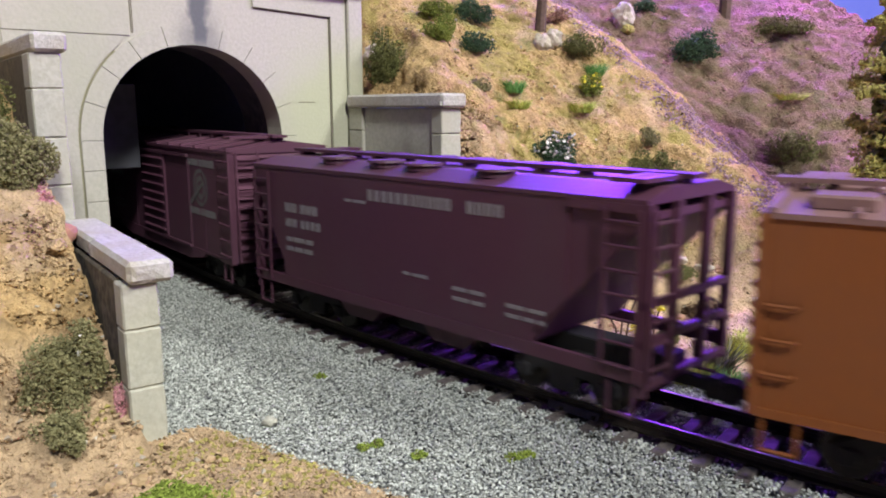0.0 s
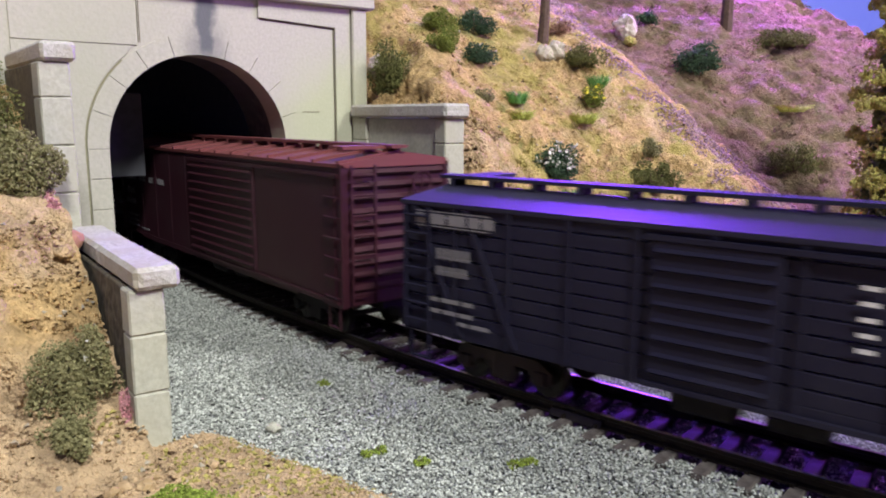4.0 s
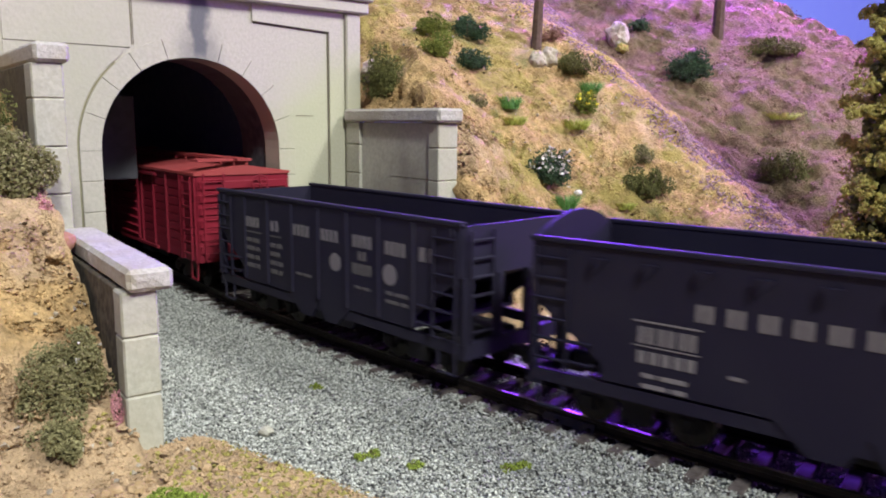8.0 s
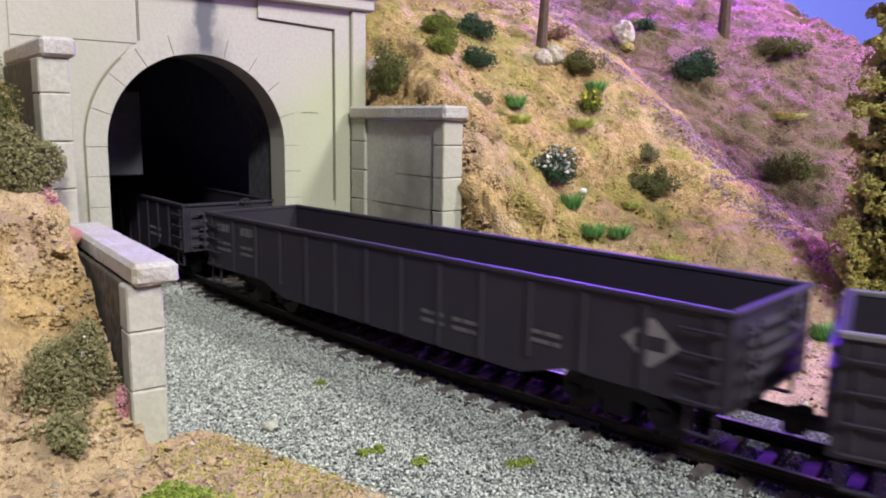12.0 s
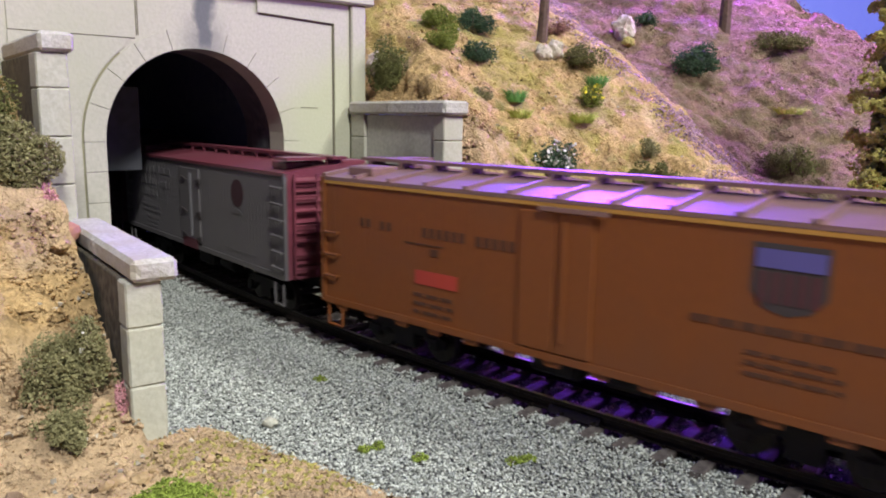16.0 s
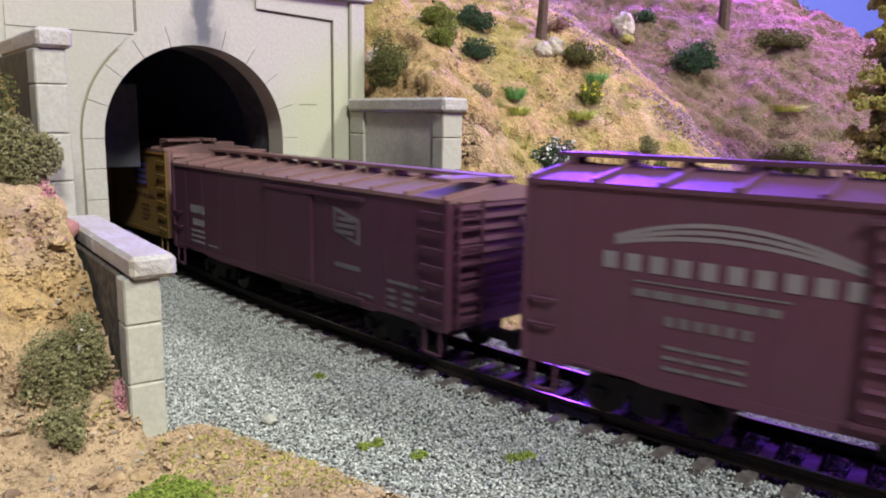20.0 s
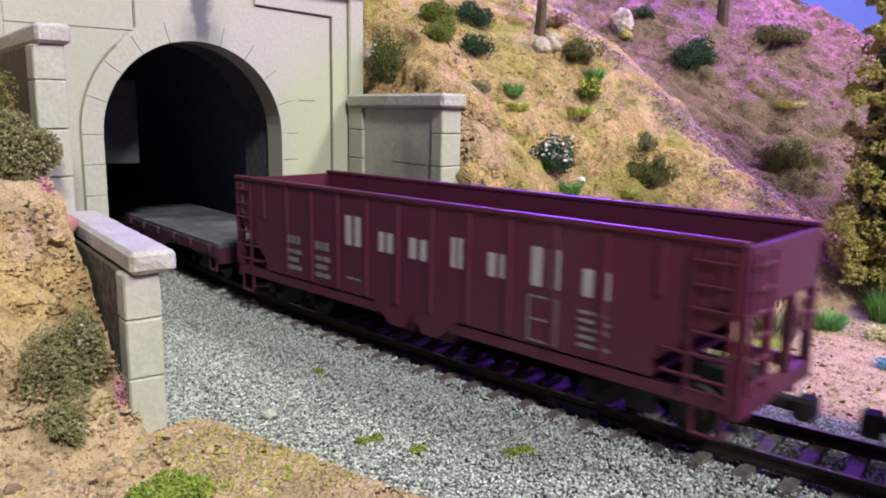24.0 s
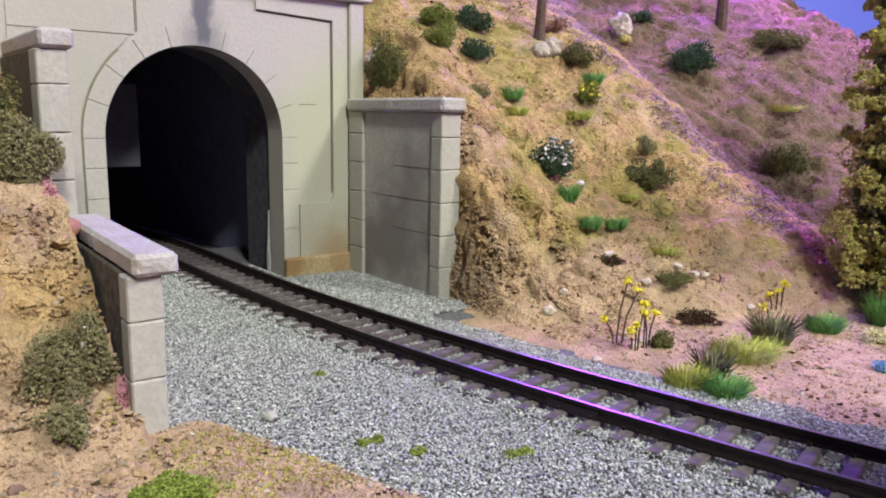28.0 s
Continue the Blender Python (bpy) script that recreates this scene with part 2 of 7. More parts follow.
GLASS = material("window_dark", (0.02, 0.02, 0.025), None, 0.1, bump=0, spec=0.6)
PLACARD = paint("placard_white", (0.55, 0.52, 0.46), 0.7, 0.1)
SCRAP = material("scrap_load", (0.17, 0.15, 0.13), (0.06, 0.05, 0.045), 0.8, grain=400, coarse=80, island=0.6)
STEELBITS = material("stone_load_grey", (0.36, 0.35, 0.37), (0.27, 0.265, 0.28), 0.85, grain=500, coarse=160, island=0.42)


def portal_concrete():
    """Buff concrete, blackened by smoke over the crown and rust-stained towards the east foot."""
    m = CONCRETE.copy()
    m.name = "concrete_portal"
    n, l = m.node_tree.nodes, m.node_tree.links
    co, xyz = n.new("ShaderNodeTexCoord"), n.new("ShaderNodeSeparateXYZ")
    l.new(co.outputs["Object"], xyz.inputs[0])

    def op(kind, a, b=None):
        k = n.new("ShaderNodeMath")
        k.operation = kind
        for slot, v in ((0, a), (1, b)):
            if v is None:
                continue
            if isinstance(v, (int, float)):
                k.inputs[slot].default_value = v
            else:
                l.new(v, k.inputs[slot])
        return k.outputs[0]

    def ramp(v, lo, hi):
        k = n.new("ShaderNodeMapRange")
        k.interpolation_type = "SMOOTHSTEP"
        l.new(v, k.inputs["Value"])
        k.inputs["From Min"].default_value, k.inputs["From Max"].default_value = lo, hi
        return k.outputs["Result"]

    x, z = xyz.outputs["X"], xyz.outputs["Z"]
    tex = n.new("ShaderNodeTexNoise")
    tex.inputs["Scale"].default_value, tex.inputs["Detail"].default_value = 130, 3
    l.new(co.outputs["Object"], tex.inputs["Vector"])
    wobble = op("MULTIPLY", op("SUBTRACT", tex.outputs["Fac"], 0.5), 0.006)
    off = op("ABSOLUTE", op("ADD", op("ADD", x, 0.0086), wobble))
    core = op("MULTIPLY", ramp(off, 0.0048, 0.0015), ramp(z, 0.074, 0.082))
    veil = op("MULTIPLY", op("MULTIPLY", ramp(off, 0.0105, 0.002), ramp(z, 0.070, 0.079)), op("MULTIPLY", ramp(z, 0.094, 0.082), 0.6))
    soot = op("MULTIPLY", op("MAXIMUM", core, veil), 0.88)
    rust = op("MULTIPLY", op("MULTIPLY", ramp(op("ADD", z, op("MULTIPLY", wobble, 3.0)), 0.024, 0.0), ramp(op("ADD", x, wobble), 0.022, 0.040)), 0.75)
    green = op("MULTIPLY", op("MULTIPLY", ramp(x, 0.012, 0.032), ramp(z, 0.095, 0.06)), 0.45)
    bsdf = n["Principled BSDF"]
    colour = bsdf.inputs["Base Color"].links[0].from_socket
    for fac, c in ((green, (0.47, 0.49, 0.30)), (rust, (0.30, 0.19, 0.075)), (soot, (0.085, 0.09, 0.11))):
        mx = n.new("ShaderNodeMix")
        mx.data_type = "RGBA"
        l.new(fac, mx.inputs["Factor"])
        l.new(colour, mx.inputs["A"])
        mx.inputs["B"].default_value = (*c, 1)
        colour = mx.outputs["Result"]
    l.new(colour, bsdf.inputs["Base Color"])
    return m


PORTAL = portal_concrete()


def hill_soil(name, tan, pink, turf, green, dark, foot=True):
    """Tan model earth with patches of dry turf, bare pinkish soil and dark crumbs."""
    m = bpy.data.materials.new(name)
    m.use_nodes = True
    n, l = m.node_tree.nodes, m.node_tree.links
    bsdf = n["Principled BSDF"]
    bsdf.inputs["Roughness"].default_value = 0.95
    bsdf.inputs["Specular IOR Level"].default_value = 0.2
    co, xyz = n.new("ShaderNodeTexCoord"), n.new("ShaderNodeSeparateXYZ")
    l.new(co.outputs["Object"], xyz.inputs[0])

    def tex(scale, detail, shift, rough=0.6):
        k, mp = n.new("ShaderNodeTexNoise"), n.new("ShaderNodeMapping")
        mp.inputs["Location"].default_value = (shift, shift * 0.7, shift * 0.3)
        l.new(co.outputs["Object"], mp.inputs["Vector"])
        l.new(mp.outputs["Vector"], k.inputs["Vector"])
        k.inputs["Scale"].default_value, k.inputs["Detail"].default_value, k.inputs["Roughness"].default_value = scale, detail, rough
        return k.outputs["Fac"]

    def ramp(v, lo, hi, top=1.0):
        k = n.new("ShaderNodeMapRange")
        k.interpolation_type = "SMOOTHSTEP"
        l.new(v, k.inputs["Value"])
        k.inputs["From Min"].default_value, k.inputs["From Max"].default_value, k.inputs["To Max"].default_value = lo, hi, top
        return k.outputs["Result"]

    def op(kind, a, b):
        k = n.new("ShaderNodeMath")
        k.operation = kind
        for slot, v in ((0, a), (1, b)):
            if isinstance(v, float):
                k.inputs[slot].default_value = v
            else:
                l.new(v, k.inputs[slot])
        return k.outputs[0]

    def blend(fac, a, c):
        mx = n.new("ShaderNodeMix")
        mx.data_type = "RGBA"
        l.new(fac, mx.inputs["Factor"])
        if isinstance(a, tuple):
            mx.inputs["A"].default_value = (*a, 1)
        else:
            l.new(a, mx.inputs["A"])
        mx.inputs["B"].default_value = (*c, 1)
        return mx.outputs["Result"]

    fine = tex(520, 4, 0.0)
    col = blend(ramp(fine, 0.35, 0.65), tuple(c * 0.72 for c in tan), tan)
    z, x = xyz.outputs["Z"], xyz.outputs["X"]
    bare = ramp(tex(34, 4, 1.3), 0.50, 0.64, 0.8)
    if foot:
        low = op("ADD", z, op("MULTIPLY", op("SUBTRACT", tex(60, 4, 2.1), 0.5), 0.03))
        bare = op("MAXIMUM", bare, ramp(low, 0.022, 0.006, 0.75))
    col = blend(bare, col, pink)
    away = ramp(x, 0.058, 0.075) if foot else ramp(x, -1.0, -0.9)
    col = blend(op("MULTIPLY", op("MULTIPLY", ramp(tex(42, 6, 4.7, 0.75), 0.46, 0.58, 0.85), away), ramp(z, 0.004, 0.018)), col, turf)
    col = blend(op("MULTIPLY", op("MULTIPLY", ramp(tex(55, 5, 7.9, 0.7), 0.56, 0.68, 0.7), away), ramp(z, 0.004, 0.018)), col, green)
    col = blend(ramp(tex(330, 3, 9.1), 0.62, 0.70, 0.75 if foot else 0.4), col, dark)
    mottle = n.new("ShaderNodeHueSaturation")
    l.new(ramp(tex(115, 5, 5.5, 0.75), 0.30, 0.68, 1.0), mottle.inputs["Value"])
    mottle.inputs["Value"].links[0].from_node.inputs["To Min"].default_value = 0.80
    mottle.inputs["Value"].links[0].from_node.inputs["To Max"].default_value = 1.30
    l.new(col, mottle.inputs["Color"])
    l.new(mottle.outputs["Color"], bsdf.inputs["Base Color"])
    bp = n.new("ShaderNodeBump")
    bp.inputs["Strength"].default_value, bp.inputs["Distance"].default_value = 1.0, 0.0013
    l.new(op("ADD", fine, tex(1300, 2, 3.3)), bp.inputs["Height"])
    l.new(bp.outputs["Normal"], bsdf.inputs["Normal"])
    return m


HILLSOIL = hill_soil("hill_soil", (0.48, 0.325, 0.15), (0.46, 0.335, 0.21), (0.34, 0.28, 0.085), (0.185, 0.19, 0.068), (0.15, 0.088, 0.05))
# back slope soil: browner, with the slope's weaker room light put into the colour
SHADED_BACKSOIL = hill_soil("back_slope_soil_shaded", (0.225, 0.145, 0.105), (0.27, 0.16, 0.12), (0.155, 0.12, 0.065), (0.11, 0.105, 0.05), (0.09, 0.055, 0.042), False)
# violet lamplight on the spur's crest, painted as mauve grains
CREST_VIOLET = material("crest_violet_light", (0.44, 0.30, 0.34), (0.28, 0.185, 0.21), 0.95, grain=600, coarse=90, bump=0.4, island=0.35)

for soft in (LEAF_OLIVE, LEAF_DARK, LEAF_LIGHT, LEAF_GREY, LEAF_TREE, LEAF_DRYTURF, MOSS, PINK, GRASS, GRASS_LIME, GRASS_DRY, CREST_VIOLET, SOILDARK, RUBBLE):
    soft.node_tree.nodes["Principled BSDF"].inputs["Specular IOR Level"].default_value = 0.05
# ---- mesh helpers: millimetres in, metres out ----
MM = 0.001


def part(name, bm, mat, parent=None, label="", smooth=False):
    """One mesh object from a bmesh in millimetres."""
    bmesh.ops.recalc_face_normals(bm, faces=bm.faces)
    me = bpy.data.meshes.new(name)
    bm.to_mesh(me)
    bm.free()
    me.transform(Matrix.Scale(MM, 4))
    if smooth:
        me.shade_smooth()
    me.materials.append(mat)
    ob = new(name, me)
    if parent is not None:
        ob.parent = parent
    if label:
        ob["label"] = label
    return ob


def parts(name, bm, mat, parent=None, label=""):
    """Each loose piece of the bmesh becomes a mesh object of its own."""
    bmesh.ops.recalc_face_normals(bm, faces=bm.faces)
    seen = set()
    for f in bm.faces:
        if f in seen:
            continue
        stack, piece = [f], []
        seen.add(f)
        while stack:
            g = stack.pop()
            piece.append(g)
            for e in g.edges:
                for h in e.link_faces:
                    if h not in seen:
                        seen.add(h)
                        stack.append(h)
        ids, vs, fs = {}, [], []
        for g in piece:
            row = []
            for v in g.verts:
                if v not in ids:
                    ids[v] = len(vs)
                    vs.append(v.co * MM)
                row.append(ids[v])
            fs.append(row)
        me = bpy.data.meshes.new(name)
        me.from_pydata(vs, [], fs)
        me.materials.append(mat)
        ob = new(name, me)
        ob.parent = parent
        if label:
            ob["label"] = label
    bm.free()


def same(ob, m, parent=None):
    """Another object on the same mesh."""
    o = bpy.data.objects.new(ob.name.split(".")[0], ob.data)
    scene.collection.objects.link(o)
    o.parent = parent if parent is not None else ob.parent
    o.matrix_basis = m
    if "label" in ob:
        o["label"] = ob["label"]
    return o


def mesh_np(name, verts, faces, mat, parent=None, smooth=False):
    me = bpy.data.meshes.new(name)
    me.from_pydata((np.asarray(verts) * MM).tolist(), [], faces)
    me.update()
    if smooth:
        me.shade_smooth()
    me.materials.append(mat)
    ob = new(name, me)
    if parent is not None:
        ob.parent = parent
    return ob


def box(bm, x0, x1, y0, y1, z0, z1, bevel=0.0):
    r = bmesh.ops.create_cube(bm, size=1.0)
    vs = r["verts"]
    for v in vs:
        v.co = Vector((x0 + (v.co.x + 0.5) * (x1 - x0), y0 + (v.co.y + 0.5) * (y1 - y0), z0 + (v.co.z + 0.5) * (z1 - z0)))
    if bevel:
        es = list({e for v in vs for e in v.link_edges})
        bmesh.ops.bevel(bm, geom=es, offset=bevel, segments=1, affect="EDGES")
    return vs


def prism(bm, pts, axis, a, b):
    """Extrude a closed outline along an axis from a to b. pts are the two other coordinates in x, y, z order."""
    def at(p, w):
        return {"x": (w, p[0], p[1]), "y": (p[0], w, p[1]), "z": (p[0], p[1], w)}[axis]
    va = [bm.verts.new(at(p, a)) for p in pts]
    vb = [bm.verts.new(at(p, b)) for p in pts]
    bm.faces.new(va)
    bm.faces.new(vb[::-1])
    n = len(pts)
    for i in range(n):
        bm.faces.new((va[i], vb[i], vb[(i + 1) % n], va[(i + 1) % n]))


def rod(bm, p, q, r, n=6):
    """A round bar from p to q."""
    p, q = Vector(p), Vector(q)
    turn = (q - p).to_track_quat("Z", "Y").to_matrix().to_4x4()
    m = Matrix.Translation((p + q) / 2) @ turn
    bmesh.ops.create_cone(bm, cap_ends=True, segments=n, radius1=r, radius2=r, depth=(q - p).length, matrix=m)


def thing(name, label, category, group="", kind=""):
    return tagged(new(name), label, category, group, kind)


def tag(ob, label, category="", group="", kind=""):
    return tagged(ob, label, category, group, kind)


def lattice(ix, iy, seed):
    h = np.sin(ix * 127.1 + iy * 311.7 + seed * 74.7) * 43758.5453
    return h - np.floor(h)


def fbm(x, y, size, seed=1, octaves=4):
    """Smooth noise of mean zero over the plan, with features of that many millimetres."""
    x, y = np.asarray(x, float) / size, np.asarray(y, float) / size
    total, amp = 0.0, 1.0
    for k in range(octaves):
        ix, iy = np.floor(x), np.floor(y)
        fx, fy = x - ix, y - iy
        fx, fy = fx * fx * (3 - 2 * fx), fy * fy * (3 - 2 * fy)
        s = seed + 13 * k
        v = (lattice(ix, iy, s) * (1 - fx) + lattice(ix + 1, iy, s) * fx) * (1 - fy) + (lattice(ix, iy + 1, s) * (1 - fx) + lattice(ix + 1, iy + 1, s) * fx) * fy
        total, amp = total + (v - 0.5) * amp, amp * 0.5
        x, y = x * 2.03 + 5.1, y * 2.03 + 1.7
    return total


# ---- the line of the track: travelled length s, measured from a point in front of the portal ----
def heading(s):
    """The track's bearing in radians; s may be an array."""
    s = np.asarray(s, float)
    mid = np.clip(s, -110, 190)
    a = -1.4964 + 0.000976 * mid + 1.185e-6 * mid * mid
    out = np.clip(s - 190, 0, 690)
    a = a + 0.00184 * out
    back = np.clip(-110 - s, 0, 120)
    deep = np.clip(-230 - s, 0, 500)
    return a + 0.0015 * back + 0.0028 * deep


TRACK_S = np.arange(-3900.0, 4300.0, 2.0)
_a = heading(TRACK_S + 1.0)
_x, _y = np.concatenate([[0], np.cumsum(np.cos(_a))[:-1]]) * 2.0, np.concatenate([[0], np.cumsum(np.sin(_a))[:-1]]) * 2.0
_i0 = int(np.argmin(abs(TRACK_S)))
TRACK_X, TRACK_Y = _x - _x[_i0] + 2.88, _y - _y[_i0] - 64.93


def on_track(s, side=0.0):
    """Plan position at s, with side millimetres to the left of travel."""
    x, y, a = np.interp(s, TRACK_S, TRACK_X), np.interp(s, TRACK_S, TRACK_Y), heading(s)
    return x - side * np.sin(a), y + side * np.cos(a), a
# ---- room and baseboard ----
def room():
    bm = bmesh.new()
    box(bm, -6500, 6500, -3500, 900, -1010, -1000)
    tag(part("floor", bm, FLOORING), "dark grey carpet floor of the room", "floor", kind="structure")
    for name, b in (("wall_south", (-6500, 6500, -3520, -3500, -1000, 1500)), ("wall_west", (-6520, -6500, -3500, 900, -1000, 1500)), ("wall_east", (6500, 6520, -3500, 900, -1000, 1500))):
        bm = bmesh.new()
        box(bm, *b)
        tag(part(name, bm, PLY), "plain plaster wall of the room", "wall", kind="structure")
    bm = bmesh.new()
    box(bm, -6520, 6520, -3520, 920, 1500, 1520)
    tag(part("ceiling", bm, PLY), "plain white room ceiling", "ceiling", kind="structure")
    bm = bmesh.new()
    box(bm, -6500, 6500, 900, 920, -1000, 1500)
    tag(part("backdrop", bm, BACKDROP), "sky blue painted backdrop wall with an added glow behind the layout", "backdrop", kind="structure")
    bm = bmesh.new()
    box(bm, -4600, 4600, -900, 898, -60, -9)
    tag(part("ground", bm, BED), "grey layout baseboard under the scenery", "ground", kind="structure")


room()

# ---- scenery heights ----
FOOT = (50.0, -88.0)
DOWN = (0.457, 0.889)


def ridge_side(x, y):
    """How far a place lies beyond the spur's crest, to the east."""
    return x - 176 - 0.18 * (y + 141)


def hill_height(x, y):
    x, y = np.asarray(x, float), np.asarray(y, float)
    d = (x - FOOT[0]) * DOWN[0] + (y - FOOT[1]) * DOWN[1]
    slope = 0.80 + 1.35 * np.exp(-np.clip(x - 50, 0, None) / 22)
    spur = -4.5 + np.where(d > 0, d * slope, d * 0.015)
    bench = np.minimum(60 + 0.50 * (y + 58) + 0.06 * (x - 50), 61.5 + 1.1 * np.clip(x - 53, 0, None) + 0.5 * np.clip(y - 4, 0, None))
    spur = np.minimum(spur, bench)
    over = np.clip(ridge_side(x, y), 0, None)
    spur = spur - 1.6 * over - 0.012 * np.clip(ridge_side(x, y) + 36, 0, 36) ** 2 + 3.8 * np.clip((ridge_side(x, y) + 34) / 17, 0, 1)
    back = 93 + 0.55 * (y + 26) + 0.30 * (x - 237)
    back = back - 9 * np.exp(-(((x - 187 - 0.18 * (y + 141)) / 22) ** 2)) - 1.3 * np.clip(x - 345, 0, None)
    back = np.maximum(back, -4.5)
    z = np.maximum(spur, back)
    # the mountain over the tunnel and along the back
    top = 112 + 0.5 * np.clip(y, 0, 150) - 0.02 * np.clip(-x, 0, 400)
    z = np.where(x < 54, np.minimum(np.maximum(z, np.where(y > 2, 104 + 0.5 * np.clip(y, 0, 150), -9)), top), z)
    z = np.minimum(z, 175 + 0.02 * y)
    foot_x = 52 + 0.2 * (np.clip(y, -130, -60) + 60)
    inside = np.clip((x - foot_x) / 6, 0, 1)
    z = np.where((y < -58) & (x < 75), -4.6 + (z + 4.6) * inside, z)
    # the bank beside the low wall
    bank = np.minimum(-4.5 + 0.80 * (y + 122), 33 + 0.45 * (y + 75))
    bank = np.where(y < -122, np.maximum(-4.5 + 0.02 * (y + 122), -5.5), bank)
    bank = np.minimum(bank, 110 + 0.3 * np.clip(y, 0, 100))
    edge = -49 - 0.30 * (y + 118)
    z = np.where(x < -60, np.where(y > 0, np.maximum(z, bank), bank), z)
    front = np.where(x < edge, -3.6, -9.0 + 0 * x)
    blend = np.clip((edge - x + 6) / 12, 0, 1)
    z = np.where((x >= -68) & (x < 25) & (y < -112), -8.6 + 5.0 * blend + 0 * front, z)
    # the sandy flat meets the ballast
    inner = np.interp(y, np.sort(TRACK_Y[1800:2100]), TRACK_X[1800:2100][np.argsort(TRACK_Y[1800:2100])])
    flat = np.clip((x - inner - 20) / 10, 0, 1)
    z = np.where((x >= 0) & (y < -40), np.where(z < 0, -8.6 + (z + 8.6) * flat, z), z)
    return z


def scenery(x, y):
    z = hill_height(x, y)
    rough = np.clip((z + 6) / 14, 0.12, 1.0)
    cliff = np.exp(-(((np.asarray(x) - 66) / 26) ** 2 + ((np.asarray(y) + 66) / 34) ** 2))
    return z + rough * (fbm(x, y, 42, 3, 3) * 6.0 + fbm(x, y, 9, 9, 4) * (2.8 + 6.0 * cliff) + np.abs(fbm(x, y, 3.6, 17, 2)) * (1.6 + 3.0 * cliff))


def height(x, y):
    return float(scenery(np.array([x]), np.array([y]))[0])


def sheet(name, x0, x1, y0, y1, step, mat, label, skip):
    xs, ys = np.arange(x0, x1 + step / 2, step), np.arange(y0, y1 + step / 2, step)
    gx, gy = np.meshgrid(xs, ys)
    gz = scenery(gx, gy)
    # broken, overhanging grain of the plaster and turf
    j = step * 0.55
    px, py = gx + fbm(gx, gy, 5, 21, 2) * j * 2, gy + fbm(gx, gy, 5, 33, 2) * j * 2
    # lumps and hollows that stand out from the slope, strongest on the raw cut beside the wing wall
    sx, sy = np.gradient(gz, step, axis=1), np.gradient(gz, step, axis=0)
    ln = np.sqrt(1 + sx * sx + sy * sy)
    raw = np.exp(-(((gx - 62) / 22) ** 2 + ((gy + 72) / 34) ** 2)) * np.clip((gz + 4) / 8, 0, 1)
    raw = np.maximum(raw, 0.55 * np.exp(-(((gx + 84) / 16) ** 2 + ((gy + 92) / 40) ** 2)) * np.clip((gz + 4) / 8, 0, 1))
    lump = fbm(gx + gz * 0.6, gy - gz * 0.8, 7, 121, 3) + fbm(gy, gz + gx * 0.3, 6, 131, 3)
    pit = np.clip(fbm(gy + gx, gz * 1.2 - gy * 0.3, 4.5, 141, 2) - 0.12, 0, 1)
    out = raw * (lump * 6.0 - pit * 15.0) + (1 - raw) * np.clip((gz + 4) / 10, 0.05, 1) * (lump * 2.0 - pit * 4.5)
    px, py, gz = px - out * sx / ln, py - out * sy / ln, gz + out / ln
    v = np.stack([px, py, gz], -1).reshape(-1, 3)
    nx, ny = len(xs), len(ys)
    cx, cy = (gx[:-1, :-1] + step / 2), (gy[:-1, :-1] + step / 2)
    keep = ~skip(cx, cy)
    i = (np.arange(ny - 1)[:, None] * nx + np.arange(nx - 1)[None])[keep]
    f = np.stack([i, i + 1, i + nx + 1, i + nx], -1).tolist()
    return tag(mesh_np(name, v, f, mat, smooth=True), label, "ground", kind="structure")


def gorge(x, y):
    """The cutting between the walls, kept free of scenery."""
    return ((x > -69.5) & (x < 51) & (y > -60) & (y < 6)) | ((x > -69.5) & (x < 30) & (y > -113.5) & (y <= -60)) | ((x > -76) & (x < 53) & (y > -4) & (y < 6))


sheet("hillside_ground", 20, 400, -236, 150, 1.0, HILLSOIL, "rough tan dirt hillside with patches of dry grass", lambda x, y: gorge(x, y) | (ridge_side(x, y) > 1.5))
sheet("back_slope_ground", 150, 400, -180, 150, 1.3, SHADED_BACKSOIL, "rough brown dirt slope behind the spur, its shade put into the colour", lambda x, y: ridge_side(x, y) <= 1.5)
sheet("bank_ground", -140, 20, -300, 6, 1.2, HILLSOIL, "rough tan dirt bank beside the retaining wall", gorge)
sheet("mountain_ground", -330, 20, 6, 330, 5.0, HILLSOIL, "tan dirt mountain above the tunnel", lambda x, y: y < 5)
sheet("west_bank_ground", -330, -140, -300, 6, 6.0, HILLSOIL, "dirt bank beyond the wall", lambda x, y: y > 6)
sheet("upper_hill_ground", 20, 400, 150, 330, 5.0, HILLSOIL, "upper dirt hill", lambda x, y: y < 150)
sheet("far_hill_ground", -4400, -330, -880, 895, 30.0, HILLSOIL, "dirt hill over the hidden track", lambda x, y: x > -330)
sheet("front_flat_ground", -330, 400, -880, -236, 8.0, HILLSOIL, "sandy flat at the front of the layout", lambda x, y: (y > -300) & (x < 20))
sheet("back_hill_ground", -330, 400, 330, 895, 12.0, HILLSOIL, "hill behind the cutting", lambda x, y: x > 400)
sheet("east_flat_ground", 400, 4400, -880, 895, 20.0, HILLSOIL, "sandy flat beyond the hill", lambda x, y: x < 400)


